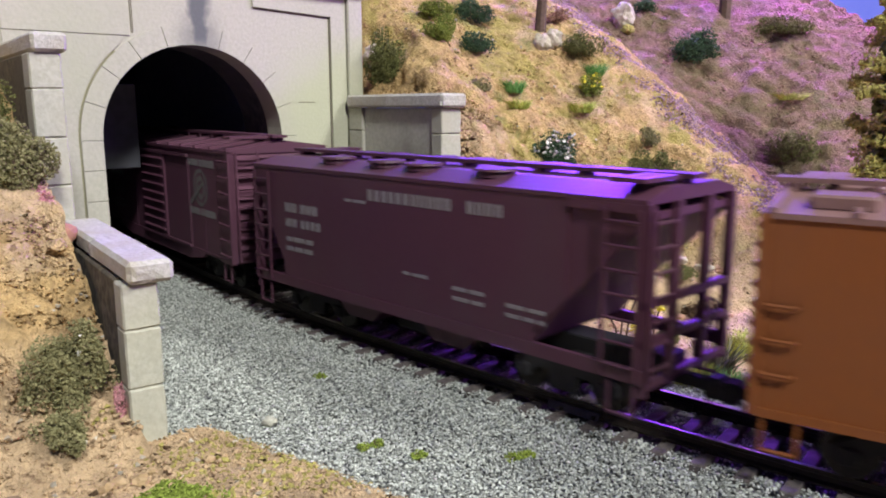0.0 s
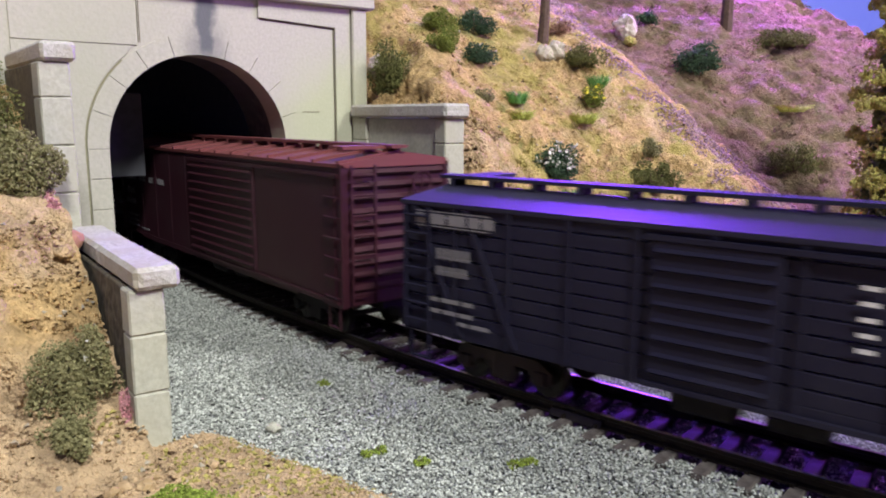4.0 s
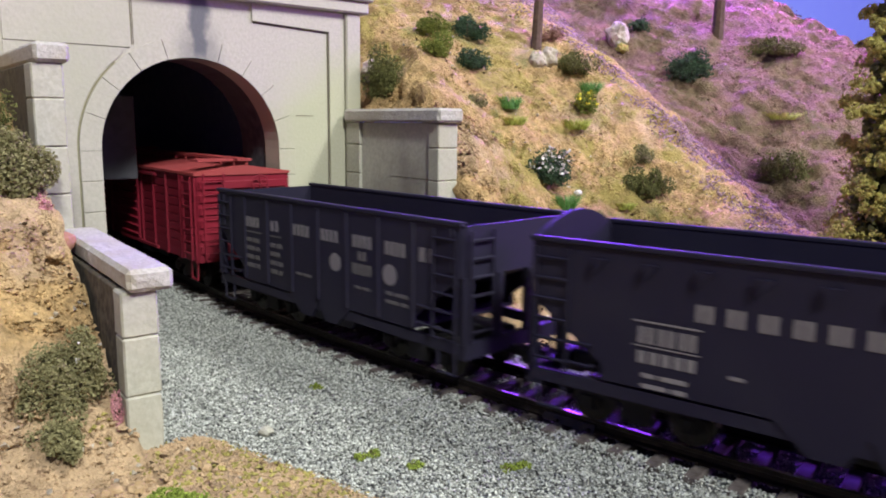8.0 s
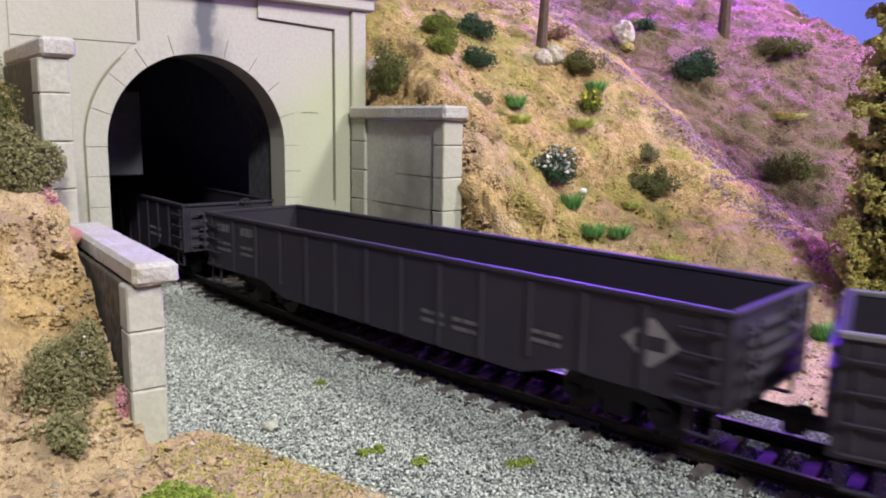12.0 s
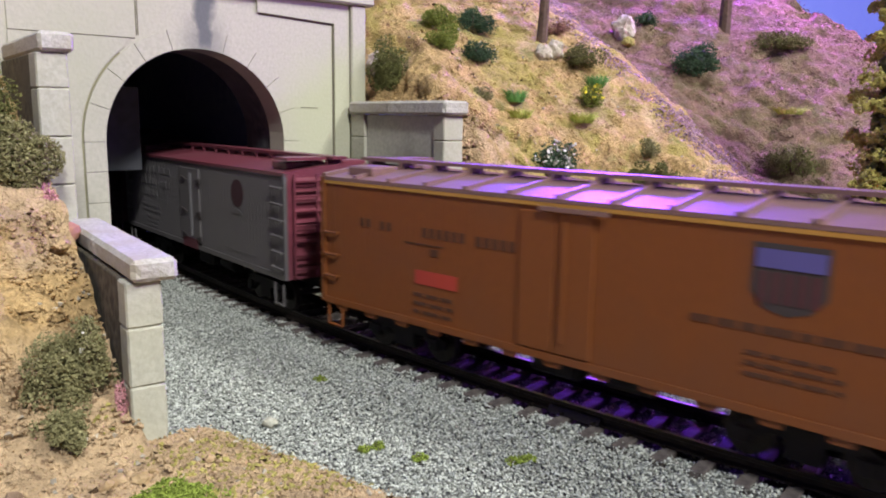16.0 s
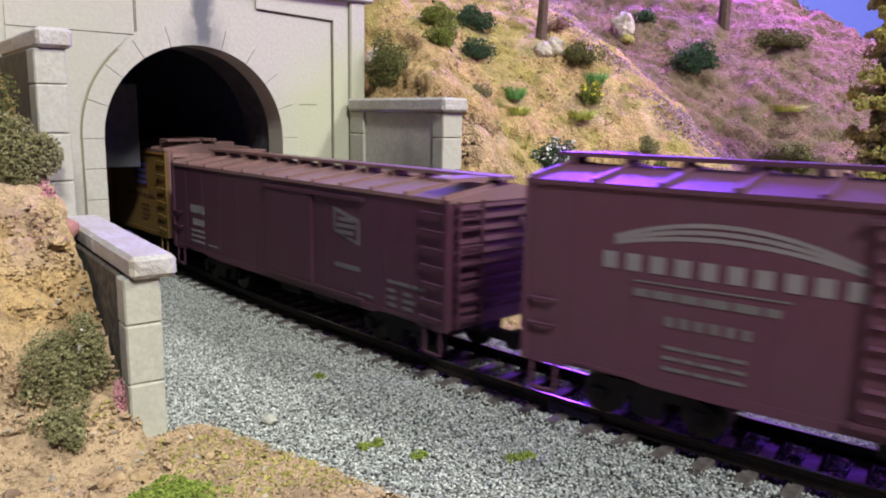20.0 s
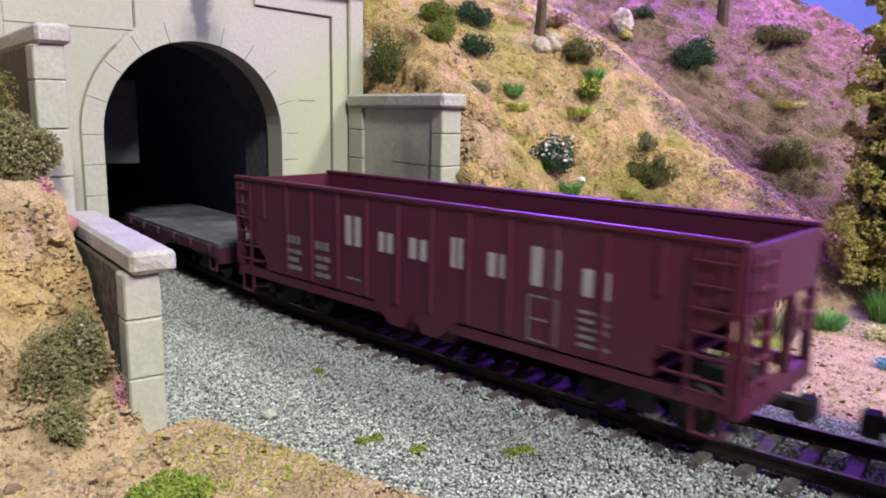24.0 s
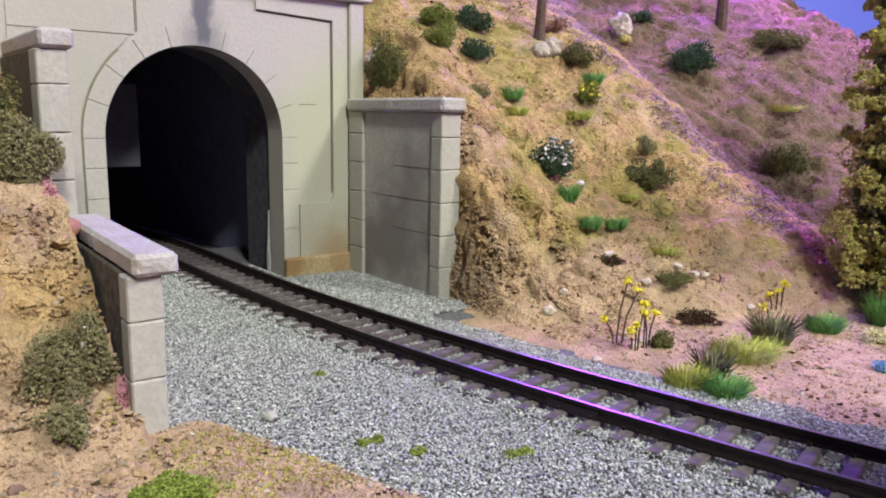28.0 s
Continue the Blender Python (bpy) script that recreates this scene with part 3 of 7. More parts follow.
# ---- portal and walls ----
def portal():
    p = thing("tunnel_portal", "buff cast concrete single-track tunnel portal with soot above the arch", "tunnel portal", kind="structure")
    cx, r, spring, left, right, top = -11.1, 30.7, 48.4, -77.0, 54.0, 99.0
    rim = 37.2
    arc = [(cx + r * math.cos(a), spring + r * math.sin(a)) for a in np.linspace(math.pi, 0, 33)]
    bm = bmesh.new()
    prism(bm, [(left, -8), (cx - r, -8), *arc, (cx + r, -8), (right - 6.5, -8), (right - 6.5, top), (left, top)], "y", 0.0, 11.0)
    part("face_slab", bm, PORTAL, p)
    # ring of arch stones, each proud of the face
    cuts = (180, 161, 142, 124, 106, 74, 56, 38, 19, 0)
    for k in range(len(cuts) - 1):
        a0, a1 = math.radians(cuts[k]) - 0.003, math.radians(cuts[k + 1]) + 0.003
        aa = np.linspace(a0, a1, 5)
        pts = [(cx + r * math.cos(a), spring + r * math.sin(a)) for a in aa] + [(cx + rim * math.cos(a), spring + rim * math.sin(a)) for a in aa[::-1]]
        bm = bmesh.new()
        prism(bm, pts, "y", -0.65, 0.3)
        part("arch_stone", bm, PORTAL, p)
    for x0, x1 in ((cx - rim, cx - r), (cx + r, cx + rim)):
        for z0, z1 in ((-5, 14.2), (14.35, 29.0), (29.15, 38.8), (38.95, 48.3)):
            bm = bmesh.new()
            box(bm, x0, x1, -0.6, 0.3, z0, z1, 0.12)
            part("jamb_stone", bm, PORTAL, p)
    # mossy groove round the ring on the west side
    turn = np.linspace(math.radians(180), math.radians(132), 12)
    inner = [(cx - rim - 0.05, 2.0)] + [(cx + (rim + 0.05) * math.cos(a), spring + (rim + 0.05) * math.sin(a)) for a in turn]
    outer = [(cx - rim - 0.55, 2.0)] + [(cx + (rim + 0.55) * math.cos(a), spring + (rim + 0.55) * math.sin(a)) for a in turn]
    bm = bmesh.new()
    prism(bm, inner + outer[::-1], "y", -0.12, 0.1)
    part("ring_groove", bm, MOSSLINE, p, "olive-stained groove beside the arch ring")
    # the recessed panel east of the arch is framed by a raised border with a rounded corner
    corner = [(37.6 + 3.4 * math.cos(a), 26.6 + 3.4 * math.sin(a)) for a in np.linspace(-math.pi / 2, 0, 7)]
    bm = bmesh.new()
    prism(bm, [(47.4, 98.9), (47.4, 2.6), (26.3, 2.6), (26.3, 23.2), *corner, (41.0, 91.6), (10.4, 93.0), (10.4, 98.9)], "y", -0.95, 0.2)
    part("raised_border", bm, PORTAL, p)
    # dark line in the border's angle: painted shadow on top, dirt at the side
    bm = bmesh.new()
    prism(bm, [(40.3, 27.0), (40.95, 27.0), (40.95, 91.4), (11.0, 92.85), (11.0, 92.2), (40.3, 90.8)], "y", -0.06, 0.1)
    part("panel_edge_line", bm, JOINT, p, "dark line inside the border, shadow along the top and dirt down the side")
    edge = [(cx + (rim + 0.9) * math.cos(q), spring + (rim + 0.9) * math.sin(q)) for q in np.linspace(math.pi, math.pi - 0.9, 8)]
    bm = bmesh.new()
    prism(bm, [(-67, 80.8), (-67, 3.5), (-49.3, 3.5), *[(min(x, -33.0), min(z, 80.8)) for x, z in edge], (-33.0, 80.8)], "y", -0.45, 0.2)
    part("raised_panel", bm, PORTAL, p)
    bm = bmesh.new()
    box(bm, -67, -31.2, -0.45, 0.2, 81.0, 97.0, 0.15)
    part("raised_panel", bm, PORTAL, p)
    bm = bmesh.new()
    box(bm, right - 6.3, right, -2.4, 11, -8, top, 0.5)
    part("pilaster", bm, PORTAL, p)
    bm = bmesh.new()
    box(bm, left - 0.2, left + 6.5, -2.4, 11, -8, top, 0.5)
    part("pilaster", bm, PORTAL, p)
    for x0, x1, z0, z1, y in ((left - 3, right + 3, top, top + 4.5, -4.0), (left - 4.5, right + 4.5, top + 4.5, top + 9, -5.5)):
        bm = bmesh.new()
        box(bm, x0, x1, y, 12, z0, z1, 0.6)
        part("cornice", bm, PORTAL, p)
    for x0, x1 in ((cx + r - 0.2, right + 0.6), (left - 0.6, cx - r + 0.2)):
        bm = bmesh.new()
        box(bm, x0, x1, -3.0, 0.0, -8, 3.0, 0.6)
        part("plinth", bm, OCHRE, p, "ochre-stained base block")
    # block joints cut into the face
    bm = bmesh.new()
    for x0, x1, z in ((-70, -50, 60), (27, 34, 60.5), (-66, -50, 39.0), (-66, -50, 57.0)):
        box(bm, x0, x1, -0.12, 0.1, z - 0.12, z + 0.12)
    for x, z0, z1 in ((-30.2, 82, 97), (-30.7, 82, 97)):
        box(bm, x - 0.15, x + 0.15, -0.12, 0.1, z0, z1)
    part("block_joint", bm, JOINT, p, "dark hairline joints")
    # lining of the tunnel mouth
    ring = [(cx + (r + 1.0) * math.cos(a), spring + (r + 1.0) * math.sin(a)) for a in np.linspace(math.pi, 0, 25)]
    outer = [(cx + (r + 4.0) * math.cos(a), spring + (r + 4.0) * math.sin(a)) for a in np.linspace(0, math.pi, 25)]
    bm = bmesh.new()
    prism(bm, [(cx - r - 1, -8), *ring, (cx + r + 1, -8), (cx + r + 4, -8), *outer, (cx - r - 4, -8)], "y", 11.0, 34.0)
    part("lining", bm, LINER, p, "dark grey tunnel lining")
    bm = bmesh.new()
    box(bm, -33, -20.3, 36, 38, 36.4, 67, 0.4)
    part("lining_board", bm, DIMMED_BOARD, p, "pale board behind the tunnel mouth, darkened for the tunnel's shade")
    bm = bmesh.new()
    rod(bm, (20.5, 13, -5), (20.5, 13, 4), 1.6, 7)
    rod(bm, (20.2, 13.4, 3), (20.8, 13, 20), 1.1, 7)
    part("plaster_spill", bm, WINGWALL, p)
    return p


portal()


def tunnel_bore():
    """Black walls and roof along the hidden track."""
    bm = bmesh.new()
    prev = None
    for s in np.concatenate([np.arange(-98, -560, -14), [-700, -1000, -2000, -3800]]):
        row = []
        for side, z in ((-48, -8), (-48, 92), (34, 92), (34, -8)):
            x, y, a = on_track(float(s), side)
            row.append(bm.verts.new((x, y, z)))
        if prev:
            for k in range(3):
                bm.faces.new((prev[k], prev[k + 1], row[k + 1], row[k]))
        prev = row
    bm.faces.new(prev)
    tag(part("tunnel_bore", bm, TUNNEL), "black walls inside the railway tunnel", "tunnel", kind="structure")


tunnel_bore()


def worn(bm, x0, x1, y0, y1, z0, z1, bevel, wear, cell, seed):
    """A cast block with soft chipped edges and an uneven skin."""
    box(bm, x0, x1, y0, y1, z0, z1, bevel)
    for axis, a, b in ((0, x0, x1), (1, y0, y1), (2, z0, z1)):
        n = max(1, int((b - a) / cell))
        for k in range(1, n):
            p, d = [0, 0, 0], [0, 0, 0]
            p[axis], d[axis] = a + (b - a) * k / n, 1
            bmesh.ops.bisect_plane(bm, geom=bm.verts[:] + bm.edges[:] + bm.faces[:], plane_co=p, plane_no=d)
    mid = Vector(((x0 + x1) / 2, (y0 + y1) / 2, (z0 + z1) / 2))
    for v in bm.verts:
        near = sum(min(abs(v.co[i] - lo), abs(v.co[i] - hi)) < 1.2 for i, lo, hi in ((0, x0, x1), (1, y0, y1), (2, z0, z1)))
        q = v.co * 0.35 + Vector((seed, 0, 0))
        k = noise.noise(q) * 0.6 + max(0.0, noise.noise(q * 2.7) - 0.25) * (2.6 if near > 1 else 0.4)
        v.co += (mid - v.co).normalized() * k * wear


def course_wall(name, label, blocks, capbox, wallbox, wall_mat, cap_mat, block_mat):
    w = thing(name, label, "retaining wall", kind="structure")
    bm = bmesh.new()
    box(bm, *wallbox, 0.3)
    part("wall_slab", bm, wall_mat, w)
    for b in blocks:
        bm = bmesh.new()
        worn(bm, *b, 0.35, 0.22, 2.0, b[4] + b[1])
        part("pier_block", bm, block_mat, w)
    for c in capbox:
        bm = bmesh.new()
        worn(bm, *c, 0.8, 0.5, 1.6, c[0])
        part("cap_stone", bm, cap_mat, w, "weathered concrete coping")
    return w


# the low wall beside the ballast and its end pier
zs = (-8, 6.9, 18.3, 27.0)
low_wall = course_wall("low_retaining_wall", "low concrete retaining wall with a broad coping and end pier", [(-69.5, -62.9, -115.2, -109.5, z0 + 0.1, z1) for z0, z1 in zip(zs[:-1], zs[1:])],
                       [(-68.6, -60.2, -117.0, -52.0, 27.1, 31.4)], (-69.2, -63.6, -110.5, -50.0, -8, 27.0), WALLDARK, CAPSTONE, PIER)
# the low wall runs a little askew, away from the track's bank
low_wall.matrix_basis = Matrix.Translation((-0.0645, -0.117, 0)) @ Matrix.Rotation(radians(-2.2), 4, "Z") @ Matrix.Translation((0.0645, 0.117, 0))
zs = (-8, 14, 28, 39.9, 51.5, 63.1, 71.5)
course_wall("tall_retaining_wall", "tall concrete retaining wall with a coping and end pier", [(-69.9, -62.8, -53.0, -45.0, z0 + 0.1, z1) for z0, z1 in zip(zs[:-1], zs[1:])],
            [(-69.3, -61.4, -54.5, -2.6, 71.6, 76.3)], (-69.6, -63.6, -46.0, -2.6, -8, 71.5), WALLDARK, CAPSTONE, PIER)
zs = (-8, 6, 16.9, 28.1, 39.2, 50, 58.4)
course_wall("wing_retaining_wall", "grey concrete wing wall with a coping and end pier", [(47.3, 55.6, -60.0, -54.3, z0 + 0.1, z1) for z0, z1 in zip(zs[:-1], zs[1:])] +
            [(46.9, 52.0, -12.2, -2.6, z0 + 0.1, z1) for z0, z1 in zip(zs[:-1], zs[1:])],
            [(45.8, 56.5, -62.0, -2.6, 58.5, 63.2)], (48.1, 54.0, -54.5, -2.6, -8, 58.4), WINGWALL, CAPSTONE, PIER)


def wing_joints():
    """Shallow course lines in the wing wall."""
    w = bpy.data.objects["wing_retaining_wall"]
    for y0, y1, z in ((-54, -31, 39.4), (-54, -30, 17.0), (-54, -16, 28.1)):
        bm = bmesh.new()
        box(bm, 48.0, 48.3, y0, y1, z - 0.09, z + 0.09)
        part("course_joint", bm, JOINT, w)


wing_joints()
# ---- track and ballast ----
def railway():
    t = thing("railway_track", "single line of dark rails on brown wooden ties", "railway track", kind="structure")
    ss = np.concatenate([np.arange(-3800, -140, 30), np.arange(-140, 210, 5), np.arange(210, 4250, 30)])
    for side in (-8.25, 8.25):
        bm, tops = bmesh.new(), bmesh.new()
        outline = ((-1.25, -2.5), (-1.25, -2.1), (-0.3, -1.8), (-0.3, -0.9), (-0.48, -0.75), (-0.48, -0.06), (0.48, -0.06), (0.48, -0.75), (0.3, -0.9), (0.3, -1.8), (1.25, -2.1), (1.25, -2.5))
        for b, o in ((bm, outline), (tops, ((-0.44, -0.05), (-0.36, 0.0), (0.36, 0.0), (0.44, -0.05)))):
            prev = None
            for s in ss:
                row = [b.verts.new((*on_track(float(s), side + u)[:2], w)) for u, w in o]
                if prev:
                    for k in range(len(o)):
                        b.faces.new((prev[k], prev[(k + 1) % len(o)], row[(k + 1) % len(o)], row[k]))
                prev = row
        part("rail", bm, RAIL, t)
        part("rail_head", tops, RAILTOP, t, "polished rail top")
    bm = bmesh.new()
    box(bm, -1.35, 1.35, -15.0, 15.0, -4.4, -2.5, 0.25)
    first = part("tie", bm, TIE, t)
    far_v, far_f = [], []
    cube = np.array([[x, y, z] for x in (-1.35, 1.35) for y in (-15, 15) for z in (-4.4, -2.5)])
    quads = ((0, 1, 3, 2), (4, 6, 7, 5), (0, 4, 5, 1), (2, 3, 7, 6), (1, 5, 7, 3), (0, 2, 6, 4))
    k = 0
    for s in np.arange(-3780, 4200, 7.4):
        x, y, a = on_track(float(s))
        a += random.uniform(-0.012, 0.012)
        if -330 < s < 420:
            m = Matrix.Translation((x * MM, y * MM, random.uniform(-0.1, 0.05) * MM)) @ Matrix.Rotation(a, 4, "Z")
            if k == 0:
                first.matrix_basis = m
            else:
                same(first, m)
            k += 1
        else:
            c, sn = math.cos(a), math.sin(a)
            base = len(far_v)
            far_v += [(x + c * p[0] - sn * p[1], y + sn * p[0] + c * p[1], p[2]) for p in cube]
            far_f += [tuple(base + i for i in q) for q in quads]
    tag(mesh_np("distant_tie", far_v, far_f, TIE, t), "row of brown ties", kind="stuff")
    # spike plates beside the rails on the near ties
    bm = bmesh.new()
    for s in np.arange(-140, 200, 7.4):
        for side in (-8.25, 8.25):
            for u in (-1.5, 1.5):
                x, y, a = on_track(float(s) + 0.0, side + u)
                box(bm, x - 0.35, x + 0.35, y - 0.35, y + 0.35, -2.5, -1.85)
    part("spike", bm, RAIL, t)
    # joiner plates on the rails
    for s, side in ((92, -8.25), (104, 8.25)):
        bm = bmesh.new()
        prev = None
        for q in np.arange(-6, 6.1, 2):
            row = [bm.verts.new((*on_track(s + float(q), side + u)[:2], w)) for u, w in ((-1.7, -2.6), (-0.8, -1.2), (0.8, -1.2), (1.7, -2.6))]
            if prev:
                for k in range(4):
                    bm.faces.new((prev[k], prev[(k + 1) % 4], row[(k + 1) % 4], row[k]))
            else:
                bm.faces.new(row)
            prev = row
        bm.faces.new(prev)
        part("rail_joiner", bm, RAIL, t)


railway()


def grains(name, xs, ys, zs, size, mat, label, category, parent=None, squash=0.75, seed=5):
    """Many small angular stones in one mesh."""
    rng = np.random.default_rng(seed)
    n = len(xs)
    base = np.array([(1, 0, 0), (-1, 0, 0), (0, 1, 0), (0, -1, 0), (0, 0, 1), (0, 0, -1)], float)
    v = base[None] * rng.uniform(0.6, 1.25, (n, 6, 1)) + rng.normal(0, 0.22, (n, 6, 3))
    a = rng.uniform(0, 2 * np.pi, n)
    b = rng.uniform(-0.9, 0.9, n)
    ca, sa, cb, sb = np.cos(a), np.sin(a), np.cos(b), np.sin(b)
    x, y, z = v[..., 0], v[..., 1], v[..., 2]
    y, z = cb[:, None] * y - sb[:, None] * z, sb[:, None] * y + cb[:, None] * z
    x, y = ca[:, None] * x - sa[:, None] * y, sa[:, None] * x + ca[:, None] * y
    r = (np.asarray(size) * rng.uniform(0.6, 1.35, n))[:, None]
    v = np.stack([x * r + np.asarray(xs)[:, None], y * r + np.asarray(ys)[:, None], z * r * squash + np.asarray(zs)[:, None]], -1).reshape(-1, 3)
    f = np.array([(0, 2, 4), (2, 1, 4), (1, 3, 4), (3, 0, 4), (2, 0, 5), (1, 2, 5), (3, 1, 5), (0, 3, 5)])
    f = (f[None] + 6 * np.arange(n)[:, None, None]).reshape(-1, 3).tolist()
    return tag(mesh_np(name, v, f, mat, parent), label, category, kind="stuff")


def ballast():
    rng = np.random.default_rng(11)
    n = 400000
    x, y = rng.uniform(-68, 135, n), rng.uniform(-245, 26, n)
    # distance from the line
    near = slice(1780, 2120)
    d2 = np.full(n, 1e9)
    sd = np.zeros(n)
    for tx, ty, a in zip(TRACK_X[near][::3], TRACK_Y[near][::3], heading(TRACK_S[near][::3])):
        q = (x - tx) ** 2 + (y - ty) ** 2
        hit = q < d2
        d2 = np.where(hit, q, d2)
        sd = np.where(hit, -(x - tx) * np.sin(a) + (y - ty) * np.cos(a), sd)
    d = np.sqrt(d2)
    right = sd > 0
    z = np.where(d < 15.5, np.where(d > 11.4, -3.1, -3.95), np.clip(-3.6 - (d - 15.5) * 0.02, -5.0, -3.6))
    edge = -56 - 0.30 * (y + 118)
    keep = np.where(right, d < 27 + 6 * fbm(x, y, 14, 4, 3) + np.where(y > -76, 22, 0), True)
    keep &= (x > edge + 5 * fbm(x, y, 10, 6, 2)) | (y > -114)
    keep &= (x > -63.5) | (y < -114)
    keep &= (x < 48.5) | (y < -61)
    keep &= (y < -3.6) | ((x > -40) & (x < 18))
    keep &= ~((d < 15.2) & (abs(d - 8.25) < 1.2))
    thin = rng.uniform(0, 1, n)
    keep &= np.where(d < 7.2, thin < 0.55, np.where(d < 10.8, thin < 0.32, np.where(d < 15.2, thin < 0.85, True)))
    x, y, z = x[keep], y[keep], z[keep]
    grains("ballast_stones", x, y, z + rng.uniform(-0.35, 0.35, len(x)), 0.285, BALLAST, "loose grey crushed stone ballast along the track", "ballast")
    bm = bmesh.new()
    prev = None
    for s in np.arange(-140, 330, 12):
        row = [bm.verts.new((*on_track(float(s), u)[:2], w)) for u, w in ((-160, -5.2), (-16, -4.6), (16, -4.6), (52, -5.0))]
        row[3].co.x = min(row[3].co.x, 49.0) if row[3].co.y > -60 else row[3].co.x
        row[0].co.x = max(row[0].co.x, -66.0)
        if prev:
            for k in range(3):
                bm.faces.new((prev[k], prev[k + 1], row[k + 1], row[k]))
        prev = row
    tag(part("roadbed_ground", bm, BED), "grey roadbed under the ballast", "ground", kind="structure")


ballast()
# ---- rolling stock: x forward, y left, z up from the rail top ----
SPINNING = []


def truck(car, x, mat=TRUCK, wide=10.6):
    bm = bmesh.new()
    for s in (-1, 1):
        prof = [(-12.5, 4.0), (-12.5, 6.2), (-8.5, 8.6), (8.5, 8.6), (12.5, 6.2), (12.5, 4.0), (9.5, 3.4), (6.0, 6.2), (3.2, 6.2), (3.2, 2.6), (-3.2, 2.6), (-3.2, 6.2), (-6.0, 6.2), (-9.5, 3.4)]
        prism(bm, [(x + u, w) for u, w in prof], "y", s * wide - 0.8, s * wide + 0.8)
        for u in (-9.8, 9.8):
            box(bm, x + u - 1.5, x + u + 1.5, s * (wide + 0.5) - 1.0, s * (wide + 0.5) + 1.0, 3.4, 6.4, 0.3)
        for u in (-1.8, 0, 1.8):
            rod(bm, (x + u, s * wide, 2.8), (x + u, s * wide, 6.4), 0.75, 6)
    box(bm, x - 2.6, x + 2.6, -10.5, 10.5, 4.2, 8.8, 0.4)
    t = part("truck", bm, mat, car, "dark cast truck frame")
    for u in (-9.8, 9.8):
        bm = bmesh.new()
        for s in (-1, 1):
            bmesh.ops.create_cone(bm, cap_ends=True, segments=16, radius1=4.75, radius2=4.6, depth=1.7, matrix=Matrix.Translation((0, s * 7.9, 0)) @ Matrix.Rotation(math.pi / 2, 4, "X"))
            bmesh.ops.create_cone(bm, cap_ends=True, segments=12, radius1=2.0, radius2=2.0, depth=2.2, matrix=Matrix.Translation((0, s * 7.9, 0)) @ Matrix.Rotation(math.pi / 2, 4, "X"))
            for k in range(4):
                a = math.pi / 4 + k * math.pi / 2
                box(bm, 3.0 * math.cos(a) - 0.5, 3.0 * math.cos(a) + 0.5, s * 7.9 - 1.0, s * 7.9 + 1.0, 3.0 * math.sin(a) - 0.5, 3.0 * math.sin(a) + 0.5)
        rod(bm, (0, -9.5, 0), (0, 9.5, 0), 0.8, 8)
        w = part("wheelset", bm, WHEEL, t)
        w.matrix_basis = Matrix.Translation(((x + u) * MM, 0, 4.75 * MM))
        SPINNING.append((w, (x + u)))
    return t


def coupler(car, x, s):
    bm = bmesh.new()
    box(bm, min(x - s * 4, x + s * 7), max(x - s * 4, x + s * 7), -1.3, 1.3, 6.6, 8.8, 0.3)
    box(bm, x + s * 6 - 1.8, x + s * 6 + 1.8, -2.4, 2.2, 5.6, 9.6, 0.6)
    rod(bm, (x + s * 5, 1.4, 6.0), (x + s * 3.4, 1.4, 1.8), 0.3, 5)
    part("coupler", bm, TRUCK, car, "black knuckle coupler")


def running_gear(car, L, inset=24, mat=TRUCK, sill=9.0, deep=None):
    for s in (-1, 1):
        truck(car, s * (L / 2 - inset), mat)
        coupler(car, s * L / 2, s)
    bm = bmesh.new()
    box(bm, -L / 2 + 2, L / 2 - 2, -3.6, 3.6, 8.0, sill + 3.0, 0.3)
    part("centre_sill", bm, TRUCK, car)
    bm = bmesh.new()
    box(bm, -9, 3, -11, -6, 5.2, 10.5, 0.8)
    rod(bm, (8, -8, 7.5), (18, -8, 7.5), 2.3, 10)
    part("brake_gear", bm, TRUCK, car)


def ladder(car, x, y, z0, z1, n, mat, along="x", w=7.0, name="ladder"):
    """Two stiles with rungs between them."""
    bm = bmesh.new()
    for s in (-1, 1):
        if along == "x":
            box(bm, x + s * w / 2 - 0.3, x + s * w / 2 + 0.3, y - 0.25, y + 0.25, z0, z1)
        else:
            box(bm, x - 0.25, x + 0.25, y + s * w / 2 - 0.3, y + s * w / 2 + 0.3, z0, z1)
    stiles = part(name, bm, mat, car)
    bm = bmesh.new()
    for k in range(n):
        z = z0 + (z1 - z0) * (k + 0.5) / n
        if along == "x":
            rod(bm, (x - w / 2, y, z), (x + w / 2, y, z), 0.33, 5)
        else:
            rod(bm, (x, y - w / 2, z), (x, y + w / 2, z), 0.33, 5)
    parts("rung", bm, mat, stiles)


def grabs(car, x, y, zs, mat, w=7.0):
    """Loose grab irons on a side."""
    for z in zs:
        bm = bmesh.new()
        rod(bm, (x - w / 2, y - 1.0, z), (x + w / 2, y - 1.0, z), 0.36, 5)
        for s in (-1, 1):
            rod(bm, (x + s * w / 2, y - 1.0, z), (x + s * w / 2, y + 0.2, z), 0.33, 5)
        part("grab_iron", bm, mat, car)


